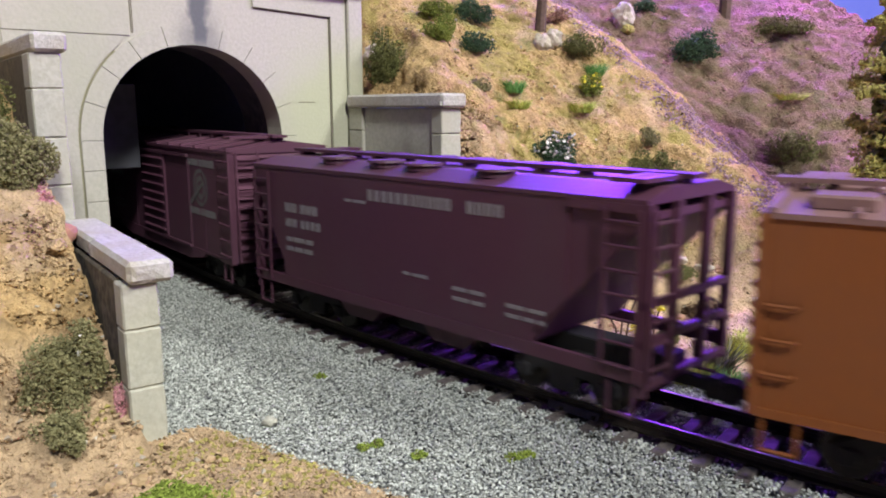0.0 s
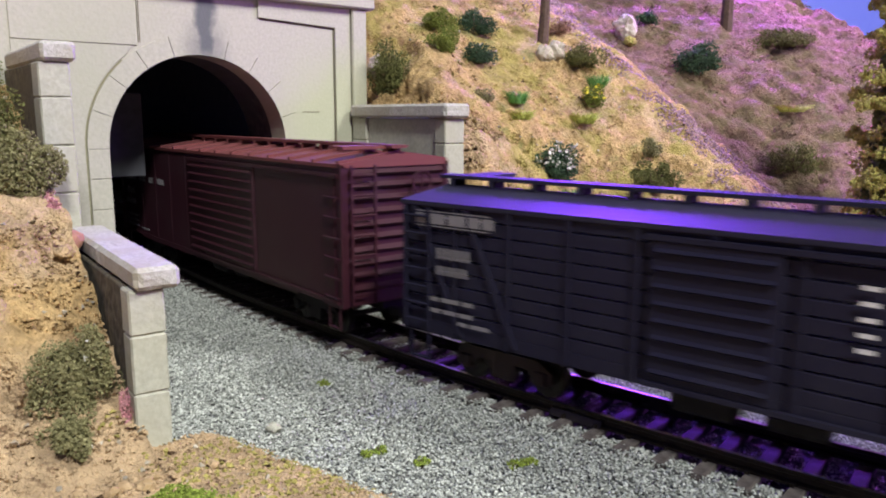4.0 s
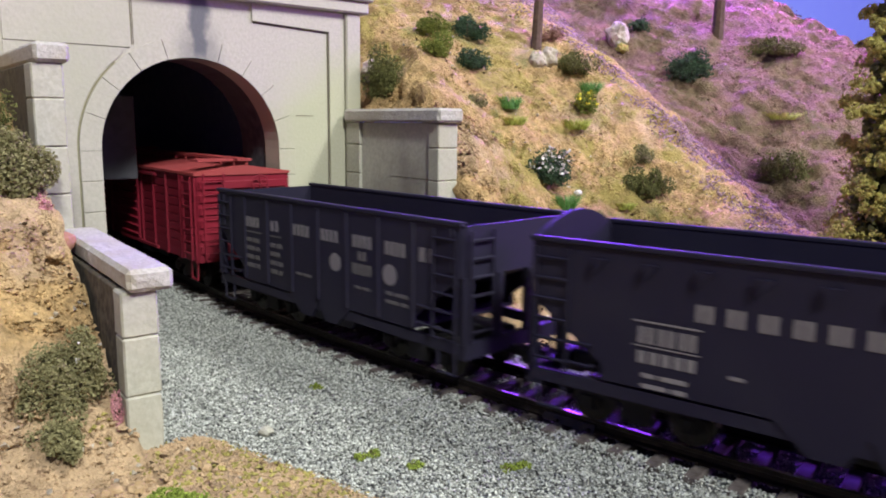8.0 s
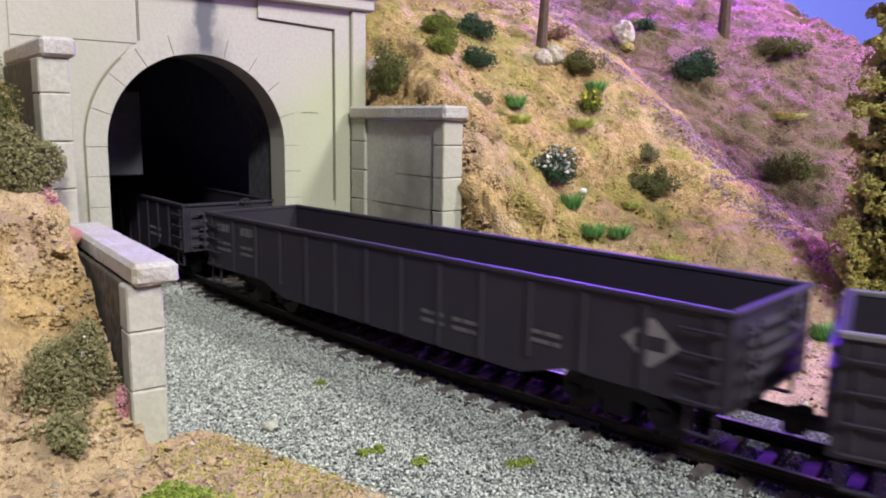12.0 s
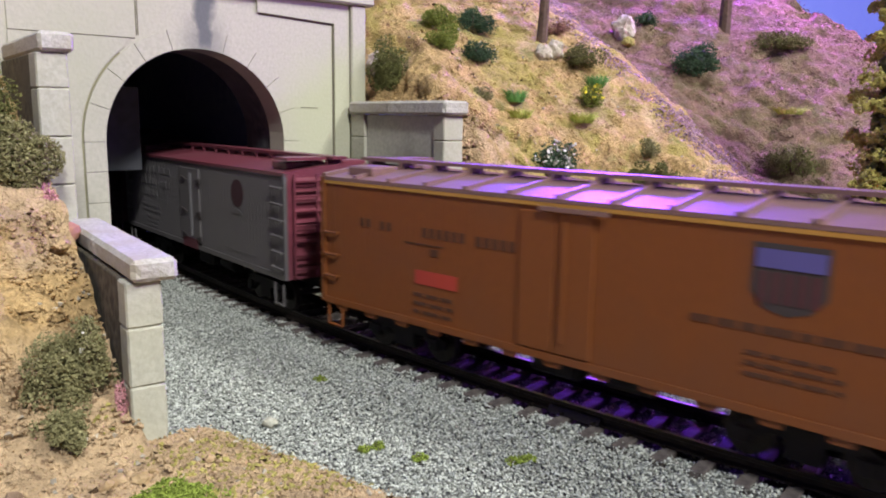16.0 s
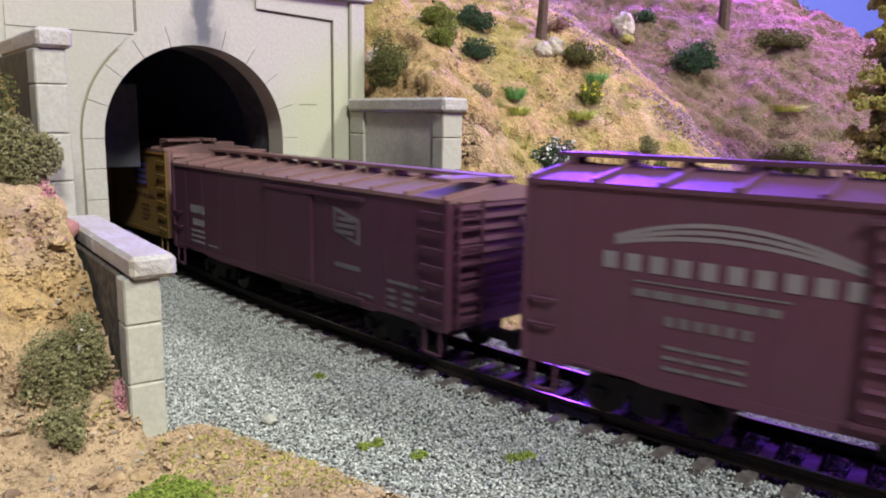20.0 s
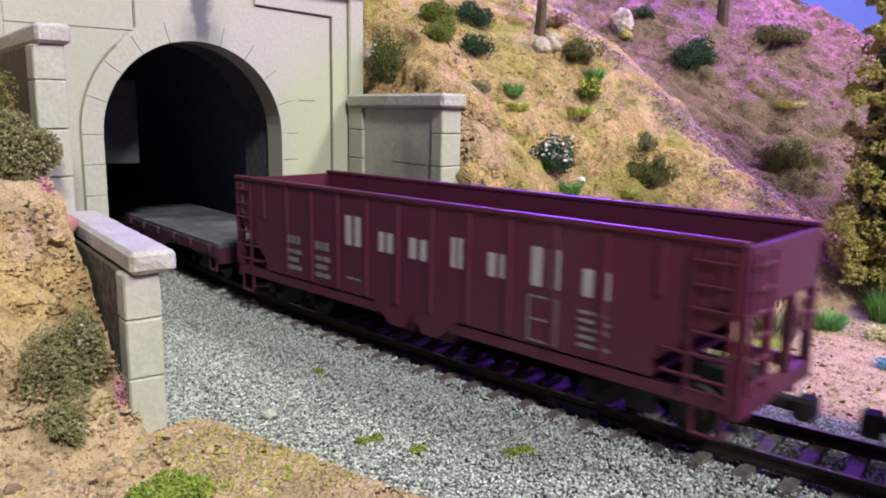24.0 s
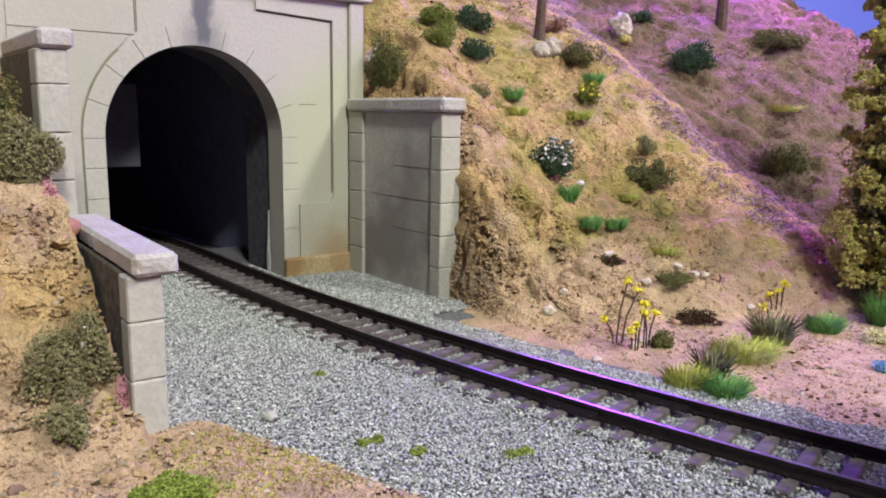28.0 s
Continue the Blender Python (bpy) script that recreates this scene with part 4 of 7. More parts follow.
def running_board(car, L, z, mat, w=5.2):
    bm = bmesh.new()
    for k in (-1, 0, 1):
        box(bm, -L / 2 - 1.5, L / 2 + 1.5, k * w / 3 - w / 6 + 0.12, k * w / 3 + w / 6 - 0.12, z, z + 0.8)
    b = part("running_board", bm, mat, car, "raised roof walk of planks")
    bm = bmesh.new()
    n = int(L / 11)
    for k in range(n + 1):
        x = -L / 2 + 2 + k * (L - 4) / n
        box(bm, x - 0.5, x + 0.5, -w / 2, w / 2, z - 1.7, z)
    parts("board_bracket", bm, mat, b)
    for s in (-1, 1):
        bm = bmesh.new()
        y0, y1 = (-w / 2, -15.2) if s > 0 else (w / 2, 15.2)
        x1 = s * (L / 2 - 1.0)
        x0 = s * (L / 2 - 8.5)
        for k in range(2):
            a, b2 = x0 + (x1 - x0) * (k * 0.5 + 0.02), x0 + (x1 - x0) * (k * 0.5 + 0.46)
            box(bm, min(a, b2), max(a, b2), min(y0, y1), max(y0, y1), z - 0.2, z + 0.6)
        part("end_walk", bm, mat, car)


def peaked_roof(car, L, w, z, rise, mat, ribs, name="roof"):
    bm = bmesh.new()
    prism(bm, [(-w - 0.5, z - 0.7), (-w - 0.5, z + 0.2), (0, z + rise), (w + 0.5, z + 0.2), (w + 0.5, z - 0.7)], "x", -L / 2 - 0.4, L / 2 + 0.4)
    r = part(name, bm, mat, car)
    if ribs:
        bm = bmesh.new()
        for k in range(ribs + 1):
            x = -L / 2 + 1 + k * (L - 2) / ribs
            prism(bm, [(-w - 0.6, z + 0.2), (-w - 0.6, z + 1.0), (0, z + rise + 0.7), (w + 0.6, z + 1.0), (w + 0.6, z + 0.2), (0, z + rise)], "x", x - 0.55, x + 0.55)
        parts("roof_seam", bm, mat, r)
    return r


def end_ribs(car, L, w, z0, z1, n, mat):
    for s in (-1, 1):
        bm = bmesh.new()
        for k in range(n):
            z = z0 + (z1 - z0) * (k + 0.5) / n
            h = (z1 - z0) / n * 0.36
            x = s * L / 2
            prism(bm, [(x - s * 0.2, z - h), (x + s * 1.3, z), (x - s * 0.2, z + h)], "y", -w + 2.0, w - 2.0)
        parts("end_ribs", bm, mat, car)


def brake_wheel(car, x, z, y=5.0, mat=TRUCK):
    """A ring with four spokes."""
    bm = bmesh.new()
    n, m = 16, 5
    rows = [[bm.verts.new((x + 0.35 * math.sin(2 * math.pi * j / m), y + (3 + 0.35 * math.cos(2 * math.pi * j / m)) * math.cos(2 * math.pi * k / n), z + (3 + 0.35 * math.cos(2 * math.pi * j / m)) * math.sin(2 * math.pi * k / n)))
             for j in range(m)] for k in range(n)]
    for k in range(n):
        for j in range(m):
            bm.faces.new((rows[k][j], rows[k][(j + 1) % m], rows[(k + 1) % n][(j + 1) % m], rows[(k + 1) % n][j]))
    ring = part("brake_wheel", bm, mat, car)
    bm = bmesh.new()
    for k in range(4):
        a = k * math.pi / 2
        rod(bm, (x, y + 0.2 * math.cos(a), z + 0.2 * math.sin(a)), (x, y + 3 * math.cos(a), z + 3 * math.sin(a)), 0.28, 5)
    parts("spoke", bm, mat, ring)


def marks(car, y, items, mat, name="lettering"):
    """Painted marks on the near side as thin plates: (x0, x1, z0, z1)."""
    bm = bmesh.new()
    for x0, x1, z0, z1 in items:
        box(bm, x0, x1, y - 0.08, y + 0.05, z0, z1)
    if name == "lettering":
        parts("letter", bm, mat, car)
    else:
        tag(part(name, bm, mat, car), "", kind="stuff")


def word(x, z, n, w, h, gap=0.6, skip=()):
    """A word as plain upright bars, two for each broad letter."""
    out = []
    for k in range(n):
        if k in skip:
            continue
        a = x + k * (w + gap)
        if w < 2.0:
            out.append((a, a + w * 0.8, z, z + h))
        else:
            out += [(a, a + w * 0.36, z, z + h), (a + w * 0.6, a + w * 0.96, z, z + h)]
    return out


def lines(x, z, n, w, h=0.9, step=2.0, seed=1):
    """Small rows of data as plain bars."""
    r = random.Random(seed)
    out = []
    for k in range(n):
        u = x
        while u < x + w - 1:
            q = min(r.uniform(2.0, 5.5), x + w - u)
            out.append((u, u + q, z - k * step, z - k * step + h))
            u += q + 0.8
    return out


def disc(car, x, z, r, y, mat, name="badge", squash=1.0, inner=0.0):
    bm = bmesh.new()
    n = 28
    out = [(x + r * math.cos(2 * math.pi * k / n), z + r * squash * math.sin(2 * math.pi * k / n)) for k in range(n)]
    if inner:
        ins = [(x + inner * math.cos(2 * math.pi * k / n), z + inner * squash * math.sin(2 * math.pi * k / n)) for k in range(n)]
        vo = [bm.verts.new((p[0], y, p[1])) for p in out]
        vi = [bm.verts.new((p[0], y, p[1])) for p in ins]
        for k in range(n):
            bm.faces.new((vo[k], vo[(k + 1) % n], vi[(k + 1) % n], vi[k]))
    else:
        prism(bm, out, "y", y - 0.06, y + 0.05)
    part(name, bm, mat, car)


def shield(car, x, z, w, h, y, mat, name="badge"):
    bm = bmesh.new()
    pts = [(x - w / 2, z + h / 2), (x + w / 2, z + h / 2), (x + w / 2, z - h * 0.2), (x + w * 0.3, z - h * 0.42), (x, z - h / 2), (x - w * 0.3, z - h * 0.42), (x - w / 2, z - h * 0.2)]
    prism(bm, pts, "y", y - 0.06, y + 0.05)
    part(name, bm, mat, car)


def door(car, x0, x1, z0, z1, w, mat, ribs=0, upright=0, name="sliding_door"):
    for s in (-1, 1):
        bm = bmesh.new()
        box(bm, x0, x1, s * (w + 0.5) - 0.45, s * (w + 0.5) + 0.45, z0, z1, 0.2)
        d = part(name, bm, mat, car)
        y = s * (w + 1.1)
        bm = bmesh.new()
        for k in range(ribs):
            z = z0 + (z1 - z0) * (k + 0.6) / (ribs + 0.2)
            prism(bm, [(s * (w + 0.9), z - 0.55), (s * (w + 1.75), z), (s * (w + 0.9), z + 0.55)], "x", x0 + 1, x1 - 1)
        for k in range(upright):
            x = x0 + (x1 - x0) * (k + 0.5) / upright
            box(bm, x - 0.4, x + 0.4, y - 0.5, y + 0.5, z0 + 0.5, z1 - 0.5)
        if ribs or upright:
            parts("door_rib", bm, mat, d)
        bm = bmesh.new()
        span = x1 - x0
        box(bm, x0 - 1, x1 + span * 0.95, s * (w + 0.8) - 0.5, s * (w + 0.8) + 0.5, z1, z1 + 0.9)
        box(bm, x0 - 1, x1 + span * 0.95, s * (w + 0.8) - 0.5, s * (w + 0.8) + 0.5, z0 - 1.0, z0 - 0.1)
        parts("door_track", bm, mat, car)


def steps(car, L, w, mat, z=10):
    for sx in (-1, 1):
        for sy in (-1, 1):
            bm = bmesh.new()
            x = sx * (L / 2 - 4.5)
            for u in (-2.6, 2.6):
                rod(bm, (x + u, sy * w, z + 1), (x + u, sy * w, z - 5), 0.35, 5)
            rod(bm, (x - 2.6, sy * w, z - 5), (x + 2.6, sy * w, z - 5), 0.4, 5)
            part("step", bm, mat, car)


def house_body(car, L, w, z0, z1, mat, name="body"):
    bm = bmesh.new()
    box(bm, -L / 2, L / 2, -w, w, z0, z1, 0.35)
    part(name, bm, mat, car)


def side_edge(car, L, w, z0, z1, mat, deep=0.0):
    """Side sill lip, the deeper fish-belly middle of the sill and the corner posts."""
    for s in (-1, 1):
        bm = bmesh.new()
        y = s * (w - 0.1)
        if deep:
            m = L / 2 - 29
            prism(bm, [(-L / 2 + 1, z0 + 1.2), (-L / 2 + 1, z0 - 0.3), (-L / 2 + 9, z0 - 0.3), (-L / 2 + 11, z0 + 0.8), (-m - 7, z0 + 0.4), (-m - 4, z0 - deep * 0.45), (-m + 8, z0 - deep), (m - 8, z0 - deep), (m + 4, z0 - deep * 0.45),
                       (m + 7, z0 + 0.4), (L / 2 - 11, z0 + 0.8), (L / 2 - 9, z0 - 0.3), (L / 2 - 1, z0 - 0.3), (L / 2 - 1, z0 + 1.2)], "y", y - 0.35, y + 0.35)
        else:
            box(bm, -L / 2 + 1, L / 2 - 1, s * (w + 0.2) - 0.3, s * (w + 0.2) + 0.3, z0 - 0.3, z0 + 1.2)
        part("side_sill", bm, mat, car)
        for q in (-1, 1):
            bm = bmesh.new()
            box(bm, q * (L / 2 - 0.3) - 0.7, q * (L / 2 - 0.3) + 0.7, s * (w - 0.1) - 0.7, s * (w - 0.1) + 0.7, z0, z1)
            parts("corner_post", bm, mat, car)


def panel_seams(car, L, w, z0, z1, xs, mat):
    bm = bmesh.new()
    for x in xs:
        for s in (-1, 1):
            box(bm, x - 0.35, x + 0.35, s * w - 0.22, s * w + 0.22, z0, z1)
    parts("panel_seam", bm, mat, car)


def boxcar(label, L, z1, mat, roof_mat, dx=(-11.5, 13.5), ribs=9, w=16.5, gear=TRUCK, roof_ribs=11, rungs=7, plug=False, deep=0.6):
    car = thing("boxcar", label, "boxcar", "freight train cars")
    z0 = 10.8
    house_body(car, L, w, z0, z1, mat)
    side_edge(car, L, w, z0, z1, mat, deep)
    peaked_roof(car, L, w, z1, 2.6, roof_mat, roof_ribs)
    running_board(car, L, z1 + 3.9, roof_mat)
    end_ribs(car, L, w, z0 + 3, z1 - 0.5, 10, mat)
    seams = [x for x in np.linspace(-L / 2 + 10, L / 2 - 10, 11) if x < dx[0] - 2 or x > dx[1] + 2]
    panel_seams(car, L, w - 0.12, z0 + 1, z1 - 1, seams, mat)
    if plug:
        door(car, dx[0], dx[1], z0 + 2, z1 - 3, w - 0.4, mat, 0, 0, "plug_door")
    else:
        door(car, dx[0], dx[1], z0 + 2, z1 - 3, w, mat, ribs)
        bm = bmesh.new()
        x1 = dx[1] + (dx[1] - dx[0]) * 0.9
        box(bm, dx[1] + 0.3, x1, -w - 0.35, -w + 0.3, z0 + 2, z1 - 3, 0.15)
        part("plain_door", bm, mat, car)
    # rungs up the leading end of each side, two short grabs at the other
    grabs(car, L / 2 - 4.2, -w, np.linspace(z0 + 2.5, z1 - 3.0, 7), mat, 6.4)
    grabs(car, -L / 2 + 4.2, -w, (z0 + 12.5, z0 + 7.5), mat, 5.0)
    for s in (-1, 1):
        ladder(car, s * (L / 2 - 5), w + 1.2, z0 + 1, z1 - 1, rungs, mat)
        ladder(car, s * (L / 2 + 2.0), -s * (w - 5), z0 + 1, z1, rungs, mat, "y")
    brake_wheel(car, L / 2 + 3.0, z1 - 5, 6, mat)
    steps(car, L, w, mat)
    running_gear(car, L, mat=gear)
    return car


def reefer(label, L, z1, mat, roof_mat, end_mat, w=16.5, hinges=True, smooth_roof=False, z0=10.9, eave=None, tabs=False):
    car = thing("refrigerator_car", label, "refrigerator car", "freight train cars")
    house_body(car, L, w, z0, z1, mat)
    side_edge(car, L, w, z0, z1, mat)
    for s in (-1, 1):
        bm = bmesh.new()
        box(bm, s * (L / 2 + 0.25) - 0.25, s * (L / 2 + 0.25) + 0.25, -w + 0.3, w - 0.3, z0, z1 - 0.5)
        part("end_panel", bm, end_mat, car)
    end_ribs(car, L + 0.9, w, z0 + 3, z1 - 0.5, 9, end_mat)
    peaked_roof(car, L, w, z1, 2.4, roof_mat, 0 if smooth_roof else 12)
    running_board(car, L, z1 + 3.6, roof_mat)
    # plank grooves on the side and the hinged doors
    bm = bmesh.new()
    for k in range(int(L / 2.2)):
        x = -L / 2 + 2 + k * 2.2
        box(bm, x - 0.12, x + 0.12, -w - 0.06, -w + 0.05, z0 + 1.5, z1 - 1)
    part("board_groove", bm, mat, car)
    bm = bmesh.new()
    box(bm, -8.5, -0.15, -w - 0.55, -w + 0.2, z0 + 1.5, z1 - 2.5, 0.15)
    part("hinged_door", bm, mat, car)
    bm = bmesh.new()
    box(bm, 0.15, 8.5, -w - 0.55, -w + 0.2, z0 + 1.5, z1 - 2.5, 0.15)
    part("hinged_door", bm, mat, car)
    bm = bmesh.new()
    if hinges:
        for z in (z0 + 3.5, z0 + 12, z1 - 6.5):
            for s in (-1, 1):
                prism(bm, [(s * 5.2 + 1.4, z - 0.25), (s * 5.2 + 1.4, z + 0.25), (s * 5.2 + 5.2, z + 1.0), (s * 5.2 + 5.2, z - 1.0)] if s > 0 else
                      [(-2.2, z - 0.25), (-2.2, z + 0.25), (-6.2, z + 1.0), (-6.2, z - 1.0)], "y", -w - 1.0, -w - 0.5)
        parts("hinge", bm, LET_BLACK, car, "black strap hinge")
        bm = bmesh.new()
    rod(bm, (2.2, -w - 0.8, z0 + 4), (2.2, -w - 0.8, z1 - 4), 0.45, 5)
    part("lock_bar", bm, mat if not hinges else ROOF_GREY, car)
    # ice hatches at the four roof corners
    for sx in (-1, 1):
        for sy in (-1, 1):
            bm = bmesh.new()
            box(bm, sx * (L / 2 - 10) - 4.5, sx * (L / 2 - 10) + 4.5, sy * 9 - 4.2, sy * 9 + 4.2, z1 + 0.5, z1 + 2.9, 0.4)
            part("ice_hatch", bm, roof_mat, car)
        ladder(car, sx * (L / 2 - 5), w + 1.2, z0 + 1, z1 - 1, 6, mat)
        ladder(car, sx * (L / 2 + 2.4), -sx * (w - 5), z0 + 1, z1, 7, end_mat, "y")
    grabs(car, L / 2 - 4.0, -w, np.linspace(z0 + 3.0, z1 - 4.0, 6), mat, 6.2)
    grabs(car, -L / 2 + 3.6, -w, (z0 + 18.0, z0 + 12.5, z0 + 7.0), mat, 4.6)
    if eave:
        bm = bmesh.new()
        box(bm, -L / 2, L / 2, -w - 0.45, -w + 0.1, z1 - 1.5, z1 - 0.75)
        part("eave_strip", bm, eave, car, "bright yellow strip under the eave")
    if tabs:
        bm = bmesh.new()
        for k in range(13):
            x = -L / 2 + 7 + k * (L - 14) / 12
            prism(bm, [(x - 2.4, z0), (x - 1.6, z0 - 1.6), (x + 1.6, z0 - 1.6), (x + 2.4, z0)], "y", -w - 0.1, -w + 0.5)
        parts("sill_tab", bm, mat, car)
    brake_wheel(car, L / 2 + 3.2, z1 - 4, 5, end_mat)
    steps(car, L, w, mat)
    running_gear(car, L)
    return car


def slat_car(label, L, z1, mat, roof_mat, braces=False, w=16.3, see=True):
    car = thing("stock_car", label, "stock car", "freight train cars")
    z0 = 11.1
    bm = bmesh.new()
    box(bm, -L / 2, L / 2, -w, w, z0, z0 + 1.5)
    part("floor", bm, mat, car)
    n = 10
    for s in (-1, 1):
        for k in range(n):
            a, b = z0 + (z1 - z0) * k / n, z0 + (z1 - z0) * (k + (0.87 if k not in (0, n - 1) else 1.0)) / n
            bm = bmesh.new()
            box(bm, -L / 2 + 0.4, L / 2 - 0.4, s * w - 0.4, s * w + 0.4, a, b, 0.12)
            part("slat", bm, mat, car)
        bm = bmesh.new()
        for x in np.linspace(-L / 2 + 0.9, L / 2 - 0.9, 11):
            box(bm, x - 0.5, x + 0.5, s * (w + 0.5) - 0.5, s * (w + 0.5) + 0.5, z0, z1)
        parts("side_post", bm, mat, car)
        if braces:
            bm = bmesh.new()
            for x, d in ((-L / 2 + 16, 13), (-L / 2 + 30, 13), (L / 2 - 16, -13), (L / 2 - 30, -13)):
                prism(bm, [(x, z0 + 1), (x + 1.4, z0 + 1), (x - d + 1.4, z1 - 1), (x - d, z1 - 1)], "y", s * (w + 0.7) - 0.5, s * (w + 0.7) + 0.5)
            parts("diagonal_brace", bm, mat, car)
    for s in (-1, 1):
        bm = bmesh.new()
        box(bm, s * (L / 2 - 0.5) - 0.4, s * (L / 2 - 0.5) + 0.4, -w, w, z0, z1)
        part("end_wall", bm, mat, car)
        bm = bmesh.new()
        for k in range(6):
            z = z0 + 3 + k * (z1 - z0 - 4) / 6
            box(bm, s * (L / 2 + 0.2) - 0.5, s * (L / 2 + 0.2) + 0.5, -w + 0.5, w - 0.5, z, z + 2.6, 0.2)
        parts("end_slat", bm, mat, car)
        ladder(car, s * (L / 2 - 5), -w - 1.8, z0 + 1, z1 - 1, 7, mat)
        ladder(car, s * (L / 2 + 2.0), -s * (w - 5), z0 + 1, z1, 7, mat, "y")
    if not see:
        bm = bmesh.new()
        box(bm, -L / 2 + 1.2, L / 2 - 1.2, -w + 1, w - 1, z0 + 1.5, z1 - 0.6)
        part("inner_lining", bm, TUNNEL, car)
    peaked_roof(car, L, w + 0.6, z1, 2.6, roof_mat, 0)
    running_board(car, L, z1 + 4.0, roof_mat)
    door(car, -11, 11, z0 + 1.5, z1 - 2.5, w + 0.6, mat, 8)
    brake_wheel(car, L / 2 + 2.6, z1 - 4, 5, mat)
    steps(car, L, w, mat)
    running_gear(car, L, mat=TRUCK_BROWN)
    return car


def gondola(label, L, z1, mat, ribs, w=16.6, z0=11.0, belly=0.0, rim=None):
    car = thing("gondola_car", label, "gondola car", "freight train cars")
    for s in (-1, 1):
        bm = bmesh.new()
        n = 16
        low = [(-L / 2 + L * k / n, z0 - belly * (1 if 0.24 < k / n < 0.76 else 0)) for k in range(n + 1)]
        prism(bm, low + [(L / 2, z1), (-L / 2, z1)], "y", s * w - 0.5, s * w + 0.5)
        part("side_wall", bm, mat, car)
        bm = bmesh.new()
        for k in range(ribs):
            x = -L / 2 + 3 + k * (L - 6) / (ribs - 1)
            b = belly if abs(x) < L * 0.25 else 0
            prism(bm, [(x - 1.0, s * (w + 0.4)), (x - 0.6, s * (w + 0.95)), (x + 0.6, s * (w + 0.95)), (x + 1.0, s * (w + 0.4))], "z", z0 - b + 0.5, z1 - 0.6)
        if ribs:
            parts("side_rib", bm, mat, car)
        bm = bmesh.new()
        box(bm, -L / 2 - 0.4, L / 2 + 0.4, s * (w + 0.2) - 0.9, s * (w + 0.2) + 0.9, z1, z1 + 1.0, 0.2)
        part("top_rail", bm, rim or mat, car)
        bm = bmesh.new()
        box(bm, s * (L / 2 - 0.4) - 0.5, s * (L / 2 - 0.4) + 0.5, -w + 0.5, w - 0.5, z0, z1)
        box(bm, s * (L / 2 - 0.2) - 0.9, s * (L / 2 - 0.2) + 0.9, -w + 0.7, w - 0.7, z1, z1 + 1.0, 0.2)
        part("end_wall", bm, mat, car)
        bm = bmesh.new()
        for k in range(5):
            z = z0 + 2 + k * (z1 - z0 - 2) / 5
            prism(bm, [(s * (L / 2 + 0.05), z - 0.9), (s * (L / 2 + 1.5), z), (s * (L / 2 + 0.05), z + 0.9)], "y", -w + 5, w - 5)
        parts("end_ribs", bm, mat, car)
        grabs(car, s * (L / 2 - 5), -w - 0.4, np.linspace(z0 + 1, z1 - 3, 4), mat)
        ladder(car, s * (L / 2 + 1.6), -s * (w - 4), z0 + 1, z1 - 1, 4, mat, "y", 5)
    bm = bmesh.new()
    box(bm, -L / 2 + 0.5, L / 2 - 0.5, -w + 0.5, w - 0.5, z0, z0 + 1.2)
    part("floor", bm, mat, car)
    brake_wheel(car, L / 2 + 2.6, z1 - 1, 5, mat)
    steps(car, L, w, mat, z0)
    running_gear(car, L)
    return car


